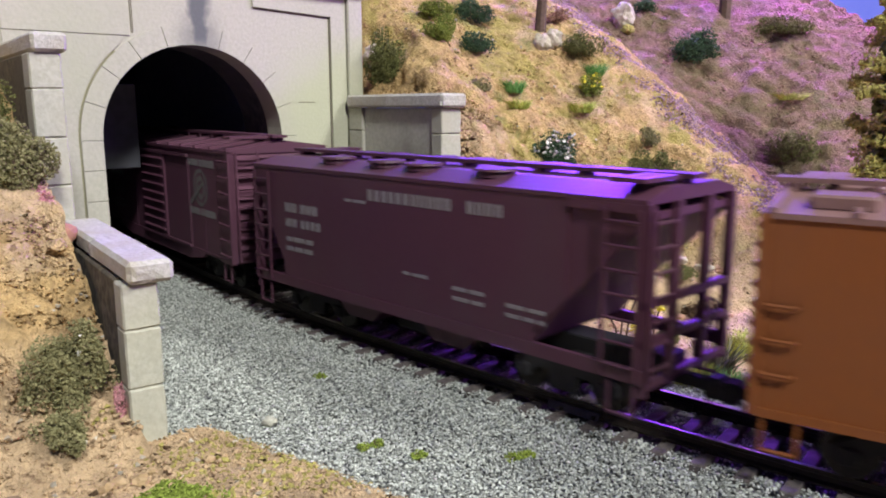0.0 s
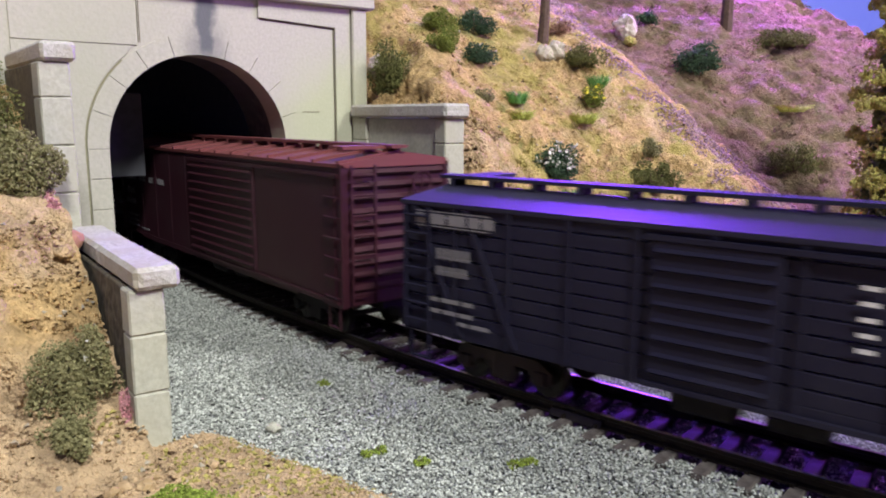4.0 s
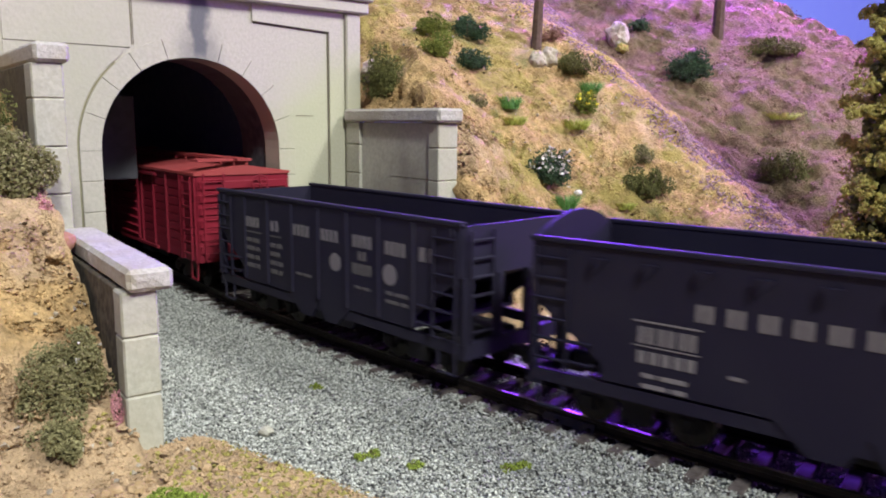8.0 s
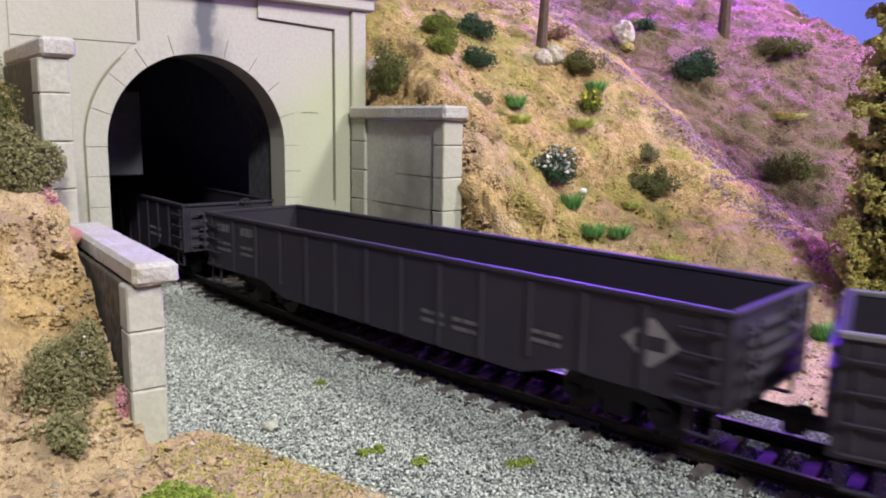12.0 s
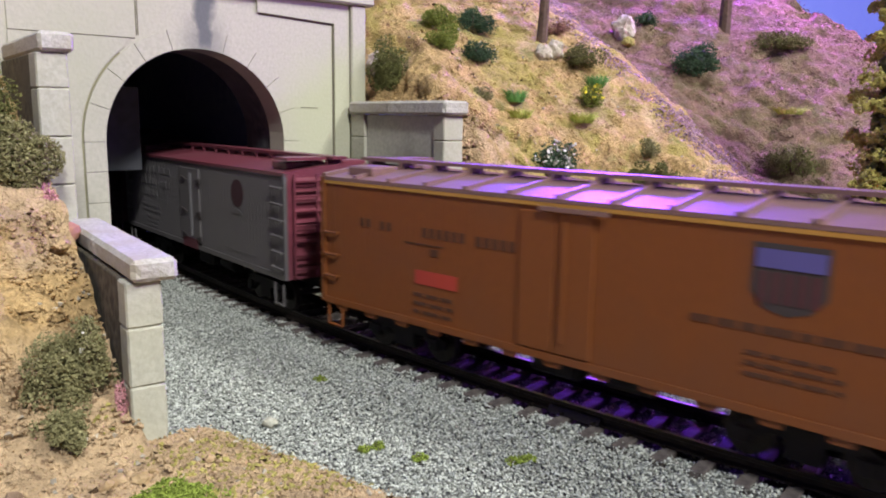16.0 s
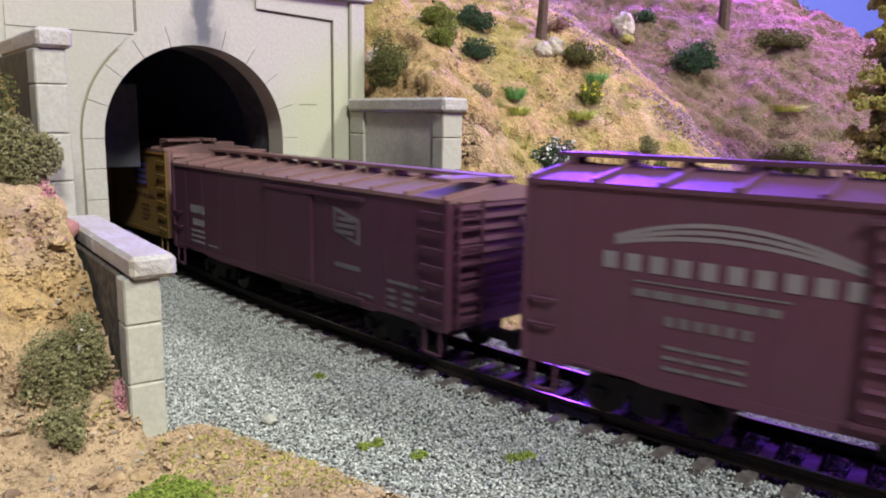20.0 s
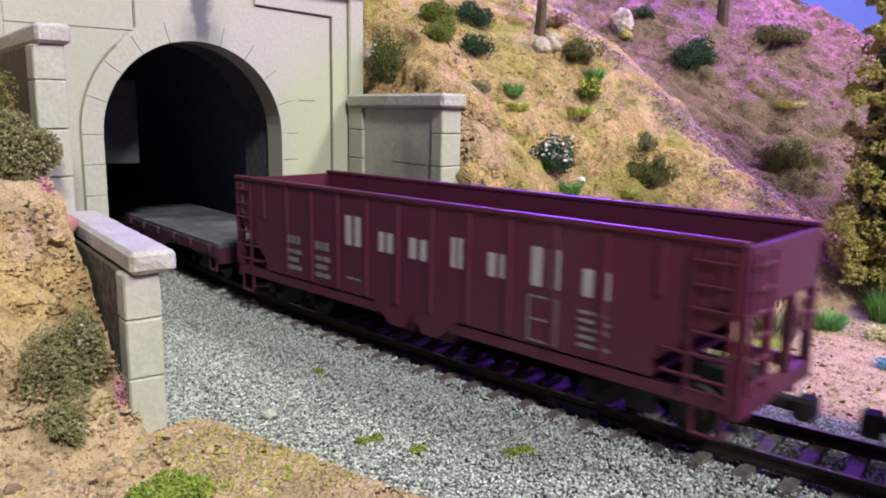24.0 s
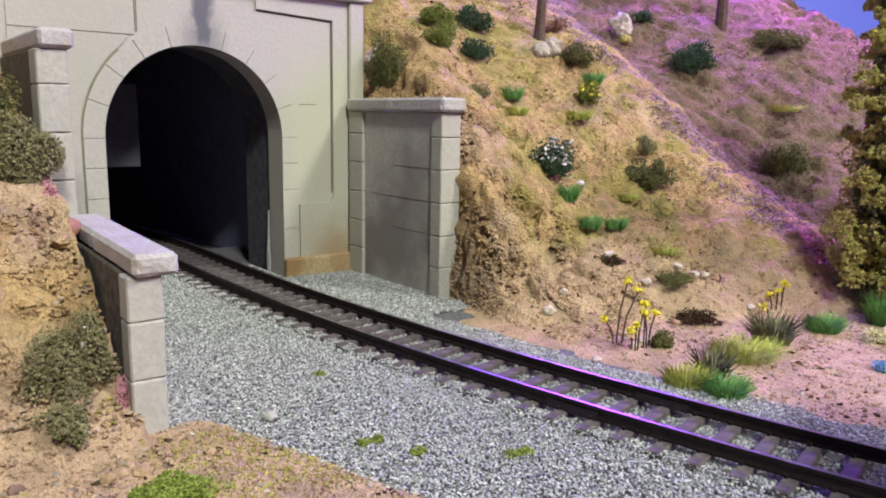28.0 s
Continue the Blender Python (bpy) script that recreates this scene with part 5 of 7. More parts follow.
def hopper(label, L, z1, mat, ribs, arched=False, w=16.6, bays=2):
    car = thing("hopper_car", label, "hopper car", "freight train cars")
    z0 = 15.0
    cage = 15.0
    for s in (-1, 1):
        bm = bmesh.new()
        prism(bm, [(-L / 2, z1), (-L / 2, z1 - 11), (-L / 2 + cage, z0), (-L / 2 + cage, z0 - 3), (-14, z0 - 3), (-8, z0 - 8), (-3, z0 - 8), (0, z0 - 3), (3, z0 - 8), (8, z0 - 8), (14, z0 - 3), (L / 2 - cage, z0 - 3), (L / 2 - cage, z0), (L / 2, z1 - 11), (L / 2, z1)], "y", s * w - 0.5, s * w + 0.5)
        part("side_wall", bm, mat, car)
        bm = bmesh.new()
        for k in range(ribs):
            x = -L / 2 + 3 + k * (L - 6) / (ribs - 1)
            low = z0 - 2.5 if abs(x) < L / 2 - cage else z1 - 10
            prism(bm, [(x - 1.0, s * (w + 0.4)), (x - 0.6, s * (w + 0.95)), (x + 0.6, s * (w + 0.95)), (x + 1.0, s * (w + 0.4))], "z", low, z1 - 0.6)
        if ribs:
            parts("side_rib", bm, mat, car)
        bm = bmesh.new()
        box(bm, -L / 2 - 0.4, L / 2 + 0.4, s * (w + 0.2) - 0.9, s * (w + 0.2) + 0.9, z1, z1 + 1.0, 0.2)
        part("top_rail", bm, mat, car)
        bm = bmesh.new()
        box(bm, -L / 2, L / 2, s * (w - 0.4) - 0.6, s * (w - 0.4) + 0.6, 9.0, 11.4)
        part("side_sill", bm, mat, car)
        # end sheet, slope sheet and the open cage under it
        bm = bmesh.new()
        x = s * L / 2
        top = [(-w + 0.5, z1 - 11), (-w + 0.5, z1)] + ([(y, z1 + 4.5 * (1 - (y / w) ** 2)) for y in np.linspace(-w + 0.6, w - 0.6, 13)] if arched else []) + [(w - 0.5, z1), (w - 0.5, z1 - 11)]
        prism(bm, top, "x", x - 0.5, x + 0.5)
        part("end_sheet", bm, mat, car)
        bm = bmesh.new()
        prism(bm, [(x - s * 0.5, z1 - 11), (x - s * 0.5, z1 - 9.8), (s * 9, z0 - 4), (s * 9, z0 - 6)], "y", -w + 0.5, w - 0.5)
        part("slope_sheet", bm, mat, car)
        bm = bmesh.new()
        for y in (-w + 0.8, -5, 5, w - 0.8):
            box(bm, x - 0.8, x + 0.8, y - 0.8, y + 0.8, 9, z1 - 11)
        box(bm, x - 1, x + 1, -w, w, 8.0, 11.4)
        parts("end_post", bm, mat, car)
        ladder(car, s * (L / 2 - 4.5), -w - 1.0, 12, z1 - 1, 6, mat)
        ladder(car, s * (L / 2 + 1.4), -s * (w - 5), 12, z1 - 1, 6, mat, "y")
        grabs(car, s * (L / 2 - 10), -w + 0.2, (18, 14), mat, 6)
    bm = bmesh.new()
    for s in (-1, 1):
        prism(bm, [(s * 14, z0 - 3), (s * 10, 5.5), (s * 3, 5.5), (s * 0.3, z0 - 3)], "y", -w + 3, w - 3)
    part("hopper_bay", bm, mat, car)
    bm = bmesh.new()
    box(bm, -L / 2 + cage, L / 2 - cage, -w + 0.6, w - 0.6, z0 - 3, z0 - 2)
    part("floor", bm, mat, car)
    brake_wheel(car, L / 2 + 2.4, z1 - 14, 5, mat)
    steps(car, L, w, mat, 9)
    running_gear(car, L, 20)
    return car


def covered_hopper(label, L, z1, mat, w=16.8):
    car = thing("covered_hopper_car", label, "covered hopper car", "freight train cars")
    z0, cage = 13.0, 15.0
    bm = bmesh.new()
    prism(bm, [(-L / 2 + 1.5, z1), (-L / 2 + 1.5, z1 - 5), (-L / 2 + 14, z0 + 4), (-L / 2 + 14, z0), (L / 2 - 25, z0), (L / 2 - 25, z0 + 2), (L / 2 - 17, z0 + 10), (L / 2 - 17, z1)], "y", -w, w)
    part("body", bm, mat, car)
    bm = bmesh.new()
    for s in (-1, 1):
        prism(bm, [(L / 2 - 17, z1), (L / 2 - 1, z1), (L / 2 - 1, z1 - 1.6), (L / 2 - 17, z1 - 1.6)], "y", s * w - 0.5, s * w + 0.5)
        box(bm, -L / 2, L / 2, s * (w - 0.2) - 0.6, s * (w - 0.2) + 0.6, 10.5, 13.2)
    part("side_sill", bm, mat, car)
    bm = bmesh.new()
    prism(bm, [(-L / 2 + 14, z0 + 6), (L / 2 - 25, z0), (L / 2 - 17, z0 + 10), (L / 2 - 1.2, z1 - 3), (L / 2 - 1.2, z1 - 1.6), (0, z1 - 2)], "y", -w + 0.6, w - 0.6)
    part("slope_sheet", bm, mat, car)
    bm = bmesh.new()
    prism(bm, [(-w - 0.3, z1), (-w - 0.3, z1 + 0.8), (-9, z1 + 2.6), (9, z1 + 2.6), (w + 0.3, z1 + 0.8), (w + 0.3, z1)], "x", -L / 2 + 0.5, L / 2 - 0.5)
    part("roof", bm, mat, car)
    for x in (-L / 2 + 30, -L / 2 + 49, -L / 2 + 62, -L / 2 + 84):
        for y in (-9.5, 9.5):
            bm = bmesh.new()
            bmesh.ops.create_cone(bm, cap_ends=True, segments=16, radius1=4.2, radius2=4.0, depth=1.4, matrix=Matrix.Translation((x, y, z1 + 2.6)))
            bmesh.ops.create_cone(bm, cap_ends=True, segments=16, radius1=4.8, radius2=4.6, depth=0.5, matrix=Matrix.Translation((x, y, z1 + 3.4)))
            part("hatch", bm, mat, car, "round loading hatch")
    running_board(car, L - 2, z1 + 3.6, mat, 5.0)
    for s in (-1, 1):
        bm = bmesh.new()
        x = s * (L / 2 - 0.8)
        for y in (-w + 0.8, -6, 6, w - 0.8):
            box(bm, x - 0.8, x + 0.8, y - 0.8, y + 0.8, 8, z1)
        for z in (9, 17, 24):
            box(bm, x - 0.7, x + 0.7, -w, w, z, z + 1.4)
        parts("end_post", bm, mat, car)
        ladder(car, s * (L / 2 - 5), -w - 0.8, 11, z1 - 1, 7, mat)
        ladder(car, s * (L / 2 + 0.8), -s * (w - 4), 11, z1 - 1, 7, mat, "y")
    bm = bmesh.new()
    for x in (-22, 10):
        prism(bm, [(x - 14, z0), (x - 5, 5.0), (x + 5, 5.0), (x + 14, z0)], "y", -w + 5, w - 5)
    part("hopper_bay", bm, mat, car)
    brake_wheel(car, L / 2 + 1.8, 20, 4, mat)
    steps(car, L, w, mat, 9)
    running_gear(car, L, 21)
    return car


def flatcar(label, L, z1, mat, w=17.0, depth=8.0, shallow=4.5):
    car = thing("flatcar", label, "flatcar", "freight train cars")
    n = int(L / 3.0)
    bm = bmesh.new()
    for k in range(n):
        x = -L / 2 + k * L / n
        box(bm, x + 0.06, x + L / n - 0.06, -w, w, z1 - 1.2, z1 + random.uniform(-0.06, 0.06))
    parts("deck", bm, DECK, car, "weathered grey plank deck")
    for s in (-1, 1):
        bm = bmesh.new()
        prism(bm, [(-L / 2, z1 - 1.2), (L / 2, z1 - 1.2), (L / 2, z1 - shallow), (L * 0.30, z1 - shallow), (L * 0.20, z1 - depth), (-L * 0.20, z1 - depth), (-L * 0.30, z1 - shallow), (-L / 2, z1 - shallow)], "y", s * w - 0.7, s * w + 0.5)
        part("side_sill", bm, mat, car)
        bm = bmesh.new()
        for k in range(12):
            x = -L / 2 + 6 + k * (L - 12) / 11
            box(bm, x - 1.3, x + 1.3, s * (w + 0.9) - 0.7, s * (w + 0.9) + 0.7, z1 - 3.2, z1 - 0.7, 0.2)
        parts("stake_pocket", bm, mat, car)
        bm = bmesh.new()
        box(bm, s * (L / 2 - 0.5) - 0.9, s * (L / 2 - 0.5) + 0.9, -w, w, z1 - 6.5, z1 - 1.2, 0.2)
        part("end_sill", bm, mat, car)
    steps(car, L, w, mat, z1 - 4)
    running_gear(car, L, 23, sill=z1 - 6)
    return car


def tank_car(label, L, mat):
    car = thing("tank_car", label, "tank car", "freight train cars")
    r, zc = 15.0, 27.5
    prof = [(-L / 2 + 0.8, 0.0), (-L / 2 + 1.3, 7.0), (-L / 2 + 2.6, 12.0), (-L / 2 + 4.0, 14.2), (-L / 2 + 6.0, r), (-21, r), (-20.4, r + 0.35), (-19.8, r), (19.8, r), (20.4, r + 0.35), (21, r), (L / 2 - 6.0, r), (L / 2 - 4.0, 14.2), (L / 2 - 2.6, 12.0), (L / 2 - 1.3, 7.0), (L / 2 - 0.8, 0.0)]
    bm = bmesh.new()
    n = 40
    rows = [[bm.verts.new((x, q * math.cos(2 * math.pi * k / n), zc + q * math.sin(2 * math.pi * k / n))) for k in range(n)] if q else [bm.verts.new((x, 0, zc))] for x, q in prof]
    for a, b in zip(rows[:-1], rows[1:]):
        for k in range(n):
            if len(a) == 1:
                bm.faces.new((a[0], b[k], b[(k + 1) % n]))
            elif len(b) == 1:
                bm.faces.new((a[k], a[(k + 1) % n], b[0]))
            else:
                bm.faces.new((a[k], a[(k + 1) % n], b[(k + 1) % n], b[k]))
    part("tank", bm, mat, car, "smooth black cylindrical tank", smooth=True)
    bm = bmesh.new()
    bmesh.ops.create_cone(bm, cap_ends=True, segments=24, radius1=8.5, radius2=8.2, depth=9, matrix=Matrix.Translation((0, 0, zc + r + 2)))
    bmesh.ops.create_cone(bm, cap_ends=True, segments=24, radius1=8.2, radius2=3.5, depth=2.0, matrix=Matrix.Translation((0, 0, zc + r + 7.5)))
    part("dome", bm, mat, car, "round dome on the tank top")
    bm = bmesh.new()
    box(bm, -L / 2 - 3, L / 2 + 3, -11, 11, 9.0, 12.0, 0.4)
    box(bm, -L / 2 - 3, L / 2 + 3, -16.6, -12, 11.0, 12.2)
    box(bm, -L / 2 - 3, L / 2 + 3, 12, 16.6, 11.0, 12.2)
    part("underframe", bm, mat, car)
    for s in (-1, 1):
        bm = bmesh.new()
        rod(bm, (-L / 2 + 4, s * 16.2, 25.5), (L / 2 - 4, s * 16.2, 25.5), 0.5, 6)
        for x in np.linspace(-L / 2 + 8, L / 2 - 8, 7):
            rod(bm, (x, s * 16.2, 25.5), (x, s * 14.6, 25.0), 0.4, 5)
        for x in (-L / 2 + 3, L / 2 - 3):
            rod(bm, (x, s * 16.2, 12), (x, s * 16.2, 25.5), 0.5, 6)
        part("handrail", bm, mat, car)
        bm = bmesh.new()
        for x in (-30, 30):
            box(bm, x - 3, x + 3, s * 9 - 3, s * 9 + 3, 11, 17)
        parts("saddle", bm, mat, car)
        bm = bmesh.new()
        box(bm, -12, 12, s * 14.5 - 3, s * 14.5 + 3, zc + 6.5, zc + 7.4)
        part("dome_walk", bm, mat, car)
    bm = bmesh.new()
    rod(bm, (-L / 2 + 2, -16.2, 25.5), (-L / 2 + 2, 16.2, 25.5), 0.5, 6)
    rod(bm, (L / 2 - 2, -16.2, 25.5), (L / 2 - 2, 16.2, 25.5), 0.5, 6)
    part("end_rail", bm, mat, car)
    brake_wheel(car, L / 2 + 1.5, 20, 4)
    running_gear(car, L, 22)
    return car
def caboose(label, L):
    car = thing("caboose", label, "caboose", "freight train cars")
    w, z0, z1 = 16.0, 10.0, 38.5
    Y = CABOOSE_YELLOW
    house_body(car, L, w, z0, z1, Y)
    bm = bmesh.new()
    prism(bm, [(-w - 2.0, z1 - 0.4), (-w - 2.0, z1 + 0.5), (0, z1 + 3.6), (w + 2.0, z1 + 0.5), (w + 2.0, z1 - 0.4)], "x", -L / 2 - 5, L / 2 + 5)
    r = part("roof", bm, ROOF_RED, car, "dark red roof")
    for s in (-1, 1):
        bm = bmesh.new()
        box(bm, -L / 2 - 5.2, L / 2 + 5.2, s * (w + 2.1) - 0.35, s * (w + 2.1) + 0.35, z1 - 0.7, z1 + 0.5)
        part("eave_trim", bm, Y, r)
        bm = bmesh.new()
        prism(bm, [(-w - 2, z1 - 0.7), (-w - 2, z1 + 0.4), (0, z1 + 3.4), (w + 2, z1 + 0.4), (w + 2, z1 - 0.7), (0, z1 + 2.2)], "x", s * (L / 2 + 5.2) - 0.4, s * (L / 2 + 5.2) + 0.4)
        part("roof_end_trim", bm, Y, r)
    bm = bmesh.new()
    for k in range(14):
        x = -L / 2 - 3 + k * (L + 6) / 13
        prism(bm, [(-w - 1.8, z1 + 0.5), (-w - 1.8, z1 + 1.0), (0, z1 + 4.1), (w + 1.8, z1 + 1.0), (w + 1.8, z1 + 0.5), (0, z1 + 3.6)], "x", x - 0.3, x + 0.3)
    parts("roof_seam", bm, ROOF_RED, r)
    running_board(car, L + 9, z1 + 4.6, ROOF_RED, 5.5)
    # bay on each side
    for s in (-1, 1):
        bm = bmesh.new()
        box(bm, -13, 10, min(s * (w - 0.2), s * (w + 4.0)), max(s * (w - 0.2), s * (w + 4.0)), z0 + 3.5, z1 - 4.0, 0.3)
        bay = part("bay", bm, Y, car, "projecting bay window box")
        bm = bmesh.new()
        box(bm, -14, 11, min(s * (w - 0.2), s * (w + 4.8)), max(s * (w - 0.2), s * (w + 4.8)), z1 - 4.0, z1 - 2.8, 0.3)
        part("bay_roof", bm, Y, bay)
        for x in (-3.6, 1.6):
            pane(car, x, 4.0, z0 + 10, z0 + 20, s * (w + 4.0), s)
        bm = bmesh.new()
        box(bm, 9.9, 10.12, min(s * (w + 0.8), s * (w + 3.2)), max(s * (w + 0.8), s * (w + 3.2)), z0 + 9, z0 + 20)
        part("bay_end_window", bm, GLASS, bay)
    for x in (-L / 2 + 10, -L / 2 + 40, L / 2 - 10):
        pane(car, x, 4.6, z0 + 12, z0 + 20, -w, -1)
        pane(car, x, 4.6, z0 + 12, z0 + 20, w, 1)
    pane(car, L / 2 - 10, 5.0, z0 + 3.5, z0 + 10.5, -w, -1)
    for s in (-1, 1):
        x = s * L / 2
        for y in (-1.0, 8.5):
            bm = bmesh.new()
            box(bm, min(x, x + s * 0.25), max(x, x + s * 0.25), y - 2.6, y + 2.6, z0 + 13, z0 + 21)
            part("end_window", bm, GLASS, car)
            bm = bmesh.new()
            box(bm, min(x, x + s * 0.5), max(x, x + s * 0.5), y - 0.25, y + 0.25, z0 + 13, z0 + 21)
            box(bm, min(x, x + s * 0.5), max(x, x + s * 0.5), y - 2.6, y + 2.6, z0 + 16.8, z0 + 17.2)
            parts("glazing_bar", bm, Y, car)
        bm = bmesh.new()
        box(bm, min(x, x + s * 9.5), max(x, x + s * 9.5), -w, w, z0 - 1.8, z0, 0.2)
        part("porch_deck", bm, TRUCK, car)
        bm = bmesh.new()
        xr = x + s * 8.6
        for q in (-1, 1):
            y0 = q * (w - 1)
            y1 = q * 5
            for y in (y0, y1):
                rod(bm, (xr, y, z0), (xr, y, z0 + 11), 0.4, 6)
            rod(bm, (xr, y0, z0 + 11), (xr, y1, z0 + 11), 0.4, 6)
            rod(bm, (xr, y0, z0 + 6), (xr, y1, z0 + 6), 0.35, 6)
        parts("porch_rail", bm, TRUCK, car, "black porch railing")
        ladder(car, xr + s * 0.6, s * 11.0, z0, z1 + 6, 9, TRUCK, "y", 6)
        bm = bmesh.new()
        for y in (s * 11.0 - 3, s * 11.0 + 3):
            rod(bm, (xr + s * 0.6, y, z1 + 6), (xr - s * 3.5, y, z1 + 7.5), 0.4, 6)
            rod(bm, (xr - s * 3.5, y, z1 + 7.5), (xr - s * 6, y, z1 + 4), 0.4, 6)
        part("roof_grab", bm, TRUCK, car)
        bm = bmesh.new()
        for k in range(10):
            a, b = k * math.pi / 5, (k + 1) * math.pi / 5
            rod(bm, (xr + s, -s * 4 + 2.8 * math.cos(a), z0 + 10 + 2.8 * math.sin(a)), (xr + s, -s * 4 + 2.8 * math.cos(b), z0 + 10 + 2.8 * math.sin(b)), 0.4, 5)
        rod(bm, (xr + s, -s * 4, z0 - 1), (xr + s, -s * 4, z0 + 10), 0.7, 6)
        part("brake_stand", bm, TRUCK, car)
        truck(car, s * (L / 2 - 15))
        coupler(car, s * (L / 2 + (9.5 if s > 0 else 15.0)), s)
        for q in (-1, 1):
            bm = bmesh.new()
            for k in range(2):
                box(bm, x + s * 5.5 - 3.4, x + s * 5.5 + 3.4, q * (w - 0.5) - 2, q * (w - 0.5) + 2, z0 - 4 - 3 * k, z0 - 3.4 - 3 * k)
            parts("porch_step", bm, TRUCK, car)
    bm = bmesh.new()
    rod(bm, (4, 6, z1 + 2), (4, 6, z1 + 11), 1.1, 10)
    rod(bm, (4, 6, z1 + 11), (4, 6, z1 + 12.6), 1.9, 10)
    part("smokestack", bm, TRUCK, car, "black smokejack")
    # skirt boxes, underframe and rails that follow the side
    bm = bmesh.new()
    box(bm, -L / 2 + 32, -L / 2 + 43, -w + 0.3, w - 0.3, 4.5, z0)
    part("battery_box", bm, Y, car)
    bm = bmesh.new()
    box(bm, -L / 2 + 28, L / 2 - 28, -6, 6, 6, z0)
    part("centre_sill", bm, TRUCK, car)
    for sx in (-1, 1):
        bm = bmesh.new()
        pts = [(sx * (L / 2 - 1.5), z0 + 12)] + [(sx * (L / 2 - 1.5 - 9 * (1 - math.cos(a))), z0 + 8 - 7 * math.sin(a)) for a in np.linspace(0, math.pi / 2, 6)]
        for a, b in zip(pts[:-1], pts[1:]):
            rod(bm, (a[0], -w - 0.9, a[1]), (b[0], -w - 0.9, b[1]), 0.45, 6)
        part("grab_rail", bm, Y, car)
    y = -w - 0.02
    marks(car, y, word(-L / 2 + 15, z0 + 23.0, 5, 3.4, 3.2, 1.5), LET_CABOOSE, "lettering")
    marks(car, y, word(16, z0 + 23.0, 7, 2.6, 3.4, 1.3), LET_CABOOSE, "lettering")
    marks(car, -w - 4.02, word(-2.2, z0 + 20.9, 1, 2.2, 2.6), LET_CABOOSE, "lettering")
    marks(car, y, word(-L / 2 + 13, z0 + 4.0, 2, 2.6, 3.0, 1.2) + word(-L / 2 + 23, z0 + 4.0, 5, 2.4, 3.0, 1.0), LET_CABOOSE, "car_number")
    shield(car, -L / 2 + 26, z0 + 14, 6.4, 8.5, y, LET_GREY)
    marks(car, y - 0.15, [(-L / 2 + 22.9, -L / 2 + 29.1, z0 + 16, z0 + 18.4)], BADGE_BLUE, "badge_band")
    marks(car, y - 0.1, [(-L / 2 + 15, -L / 2 + 20, z0 + 0.5, z0 + 2.4), (L / 2 - 12, L / 2 - 5, z0 + 0.4, z0 + 2.0)], BADGE_BLUE, "small_plate")
    bm = bmesh.new()
    box(bm, 11.0, L / 2 - 19, y - 0.3, y + 0.1, z0 + 3.0, z0 + 11.0)
    pl = part("placard", bm, PLACARD, car, "white slogan placard")
    bm = bmesh.new()
    for q in lines(12.5, z0 + 8.2, 1, L / 2 - 33, 1.4, 3, 3) + lines(12.5, z0 + 5.2, 1, L / 2 - 33, 1.4, 3, 5):
        box(bm, q[0], q[1], y - 0.42, y - 0.2, q[2], q[3])
    part("placard_lettering", bm, LET_BLACK, pl)
    bm = bmesh.new()
    for b in ((10.7, 11.0, z0 + 2.7, z0 + 11.3), (L / 2 - 19, L / 2 - 18.7, z0 + 2.7, z0 + 11.3), (10.7, L / 2 - 18.7, z0 + 11.0, z0 + 11.3), (10.7, L / 2 - 18.7, z0 + 2.7, z0 + 3.0)):
        box(bm, b[0], b[1], y - 0.4, y + 0.1, b[2], b[3])
    part("placard_frame", bm, LET_BLACK, pl)
    return car


def pane(car, x, w, z0, z1, y, s):
    bm = bmesh.new()
    box(bm, x - w / 2, x + w / 2, y - 0.12, y + 0.12, z0, z1)
    g = part("window", bm, GLASS, car, "dark window glass")
    bm = bmesh.new()
    for b in ((x - w / 2 - 0.3, x - w / 2, z0 - 0.3, z1 + 0.3), (x + w / 2, x + w / 2 + 0.3, z0 - 0.3, z1 + 0.3), (x - w / 2, x + w / 2, z1, z1 + 0.3), (x - w / 2, x + w / 2, z0 - 0.4, z0), (x - w / 2, x + w / 2, (z0 + z1) / 2 - 0.2, (z0 + z1) / 2 + 0.2)):
        box(bm, b[0], b[1], y - 0.25, y + 0.25, b[2], b[3])
    part("window_frame", bm, CABOOSE_YELLOW, g)


# ---- the train, first car to last: car, front and rear ends along the track at the start ----
TRAIN = []


def couple(car, front, rear):
    TRAIN.append((car, front, rear))
    return car


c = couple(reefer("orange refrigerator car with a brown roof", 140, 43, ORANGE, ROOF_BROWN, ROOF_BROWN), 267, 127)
marks(c, -16.55, lines(-50, 34, 2, 34, 1.4, 4, 2), LET_BLACK)

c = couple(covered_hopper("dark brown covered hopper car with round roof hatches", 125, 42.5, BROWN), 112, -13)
marks(c, -16.85, word(-12, 37, 6, 1.9, 2.6) + word(3, 37, 5, 2.0, 2.6) + word(20, 37, 4, 2.0, 2.6) + lines(-21, 36, 1, 8, 0.7), LET_GREY)
marks(c, -16.85, word(-47, 31, 2, 2.2, 2.4) + word(-40, 31, 3, 2.0, 2.4) + word(-47, 27, 2, 2.2, 2.2) + word(-40, 27, 4, 1.7, 2.2) + lines(-47, 23, 2, 12, 1.2, 2.6), LET_GREY, "car_number")
marks(c, -16.85, lines(0, 21, 1, 10, 0.7) + lines(16, 20, 2, 9, 0.8, 2.2, 5) + lines(31, 19, 2, 10, 0.8, 2.0, 6), LET_GREY, "data_panel")

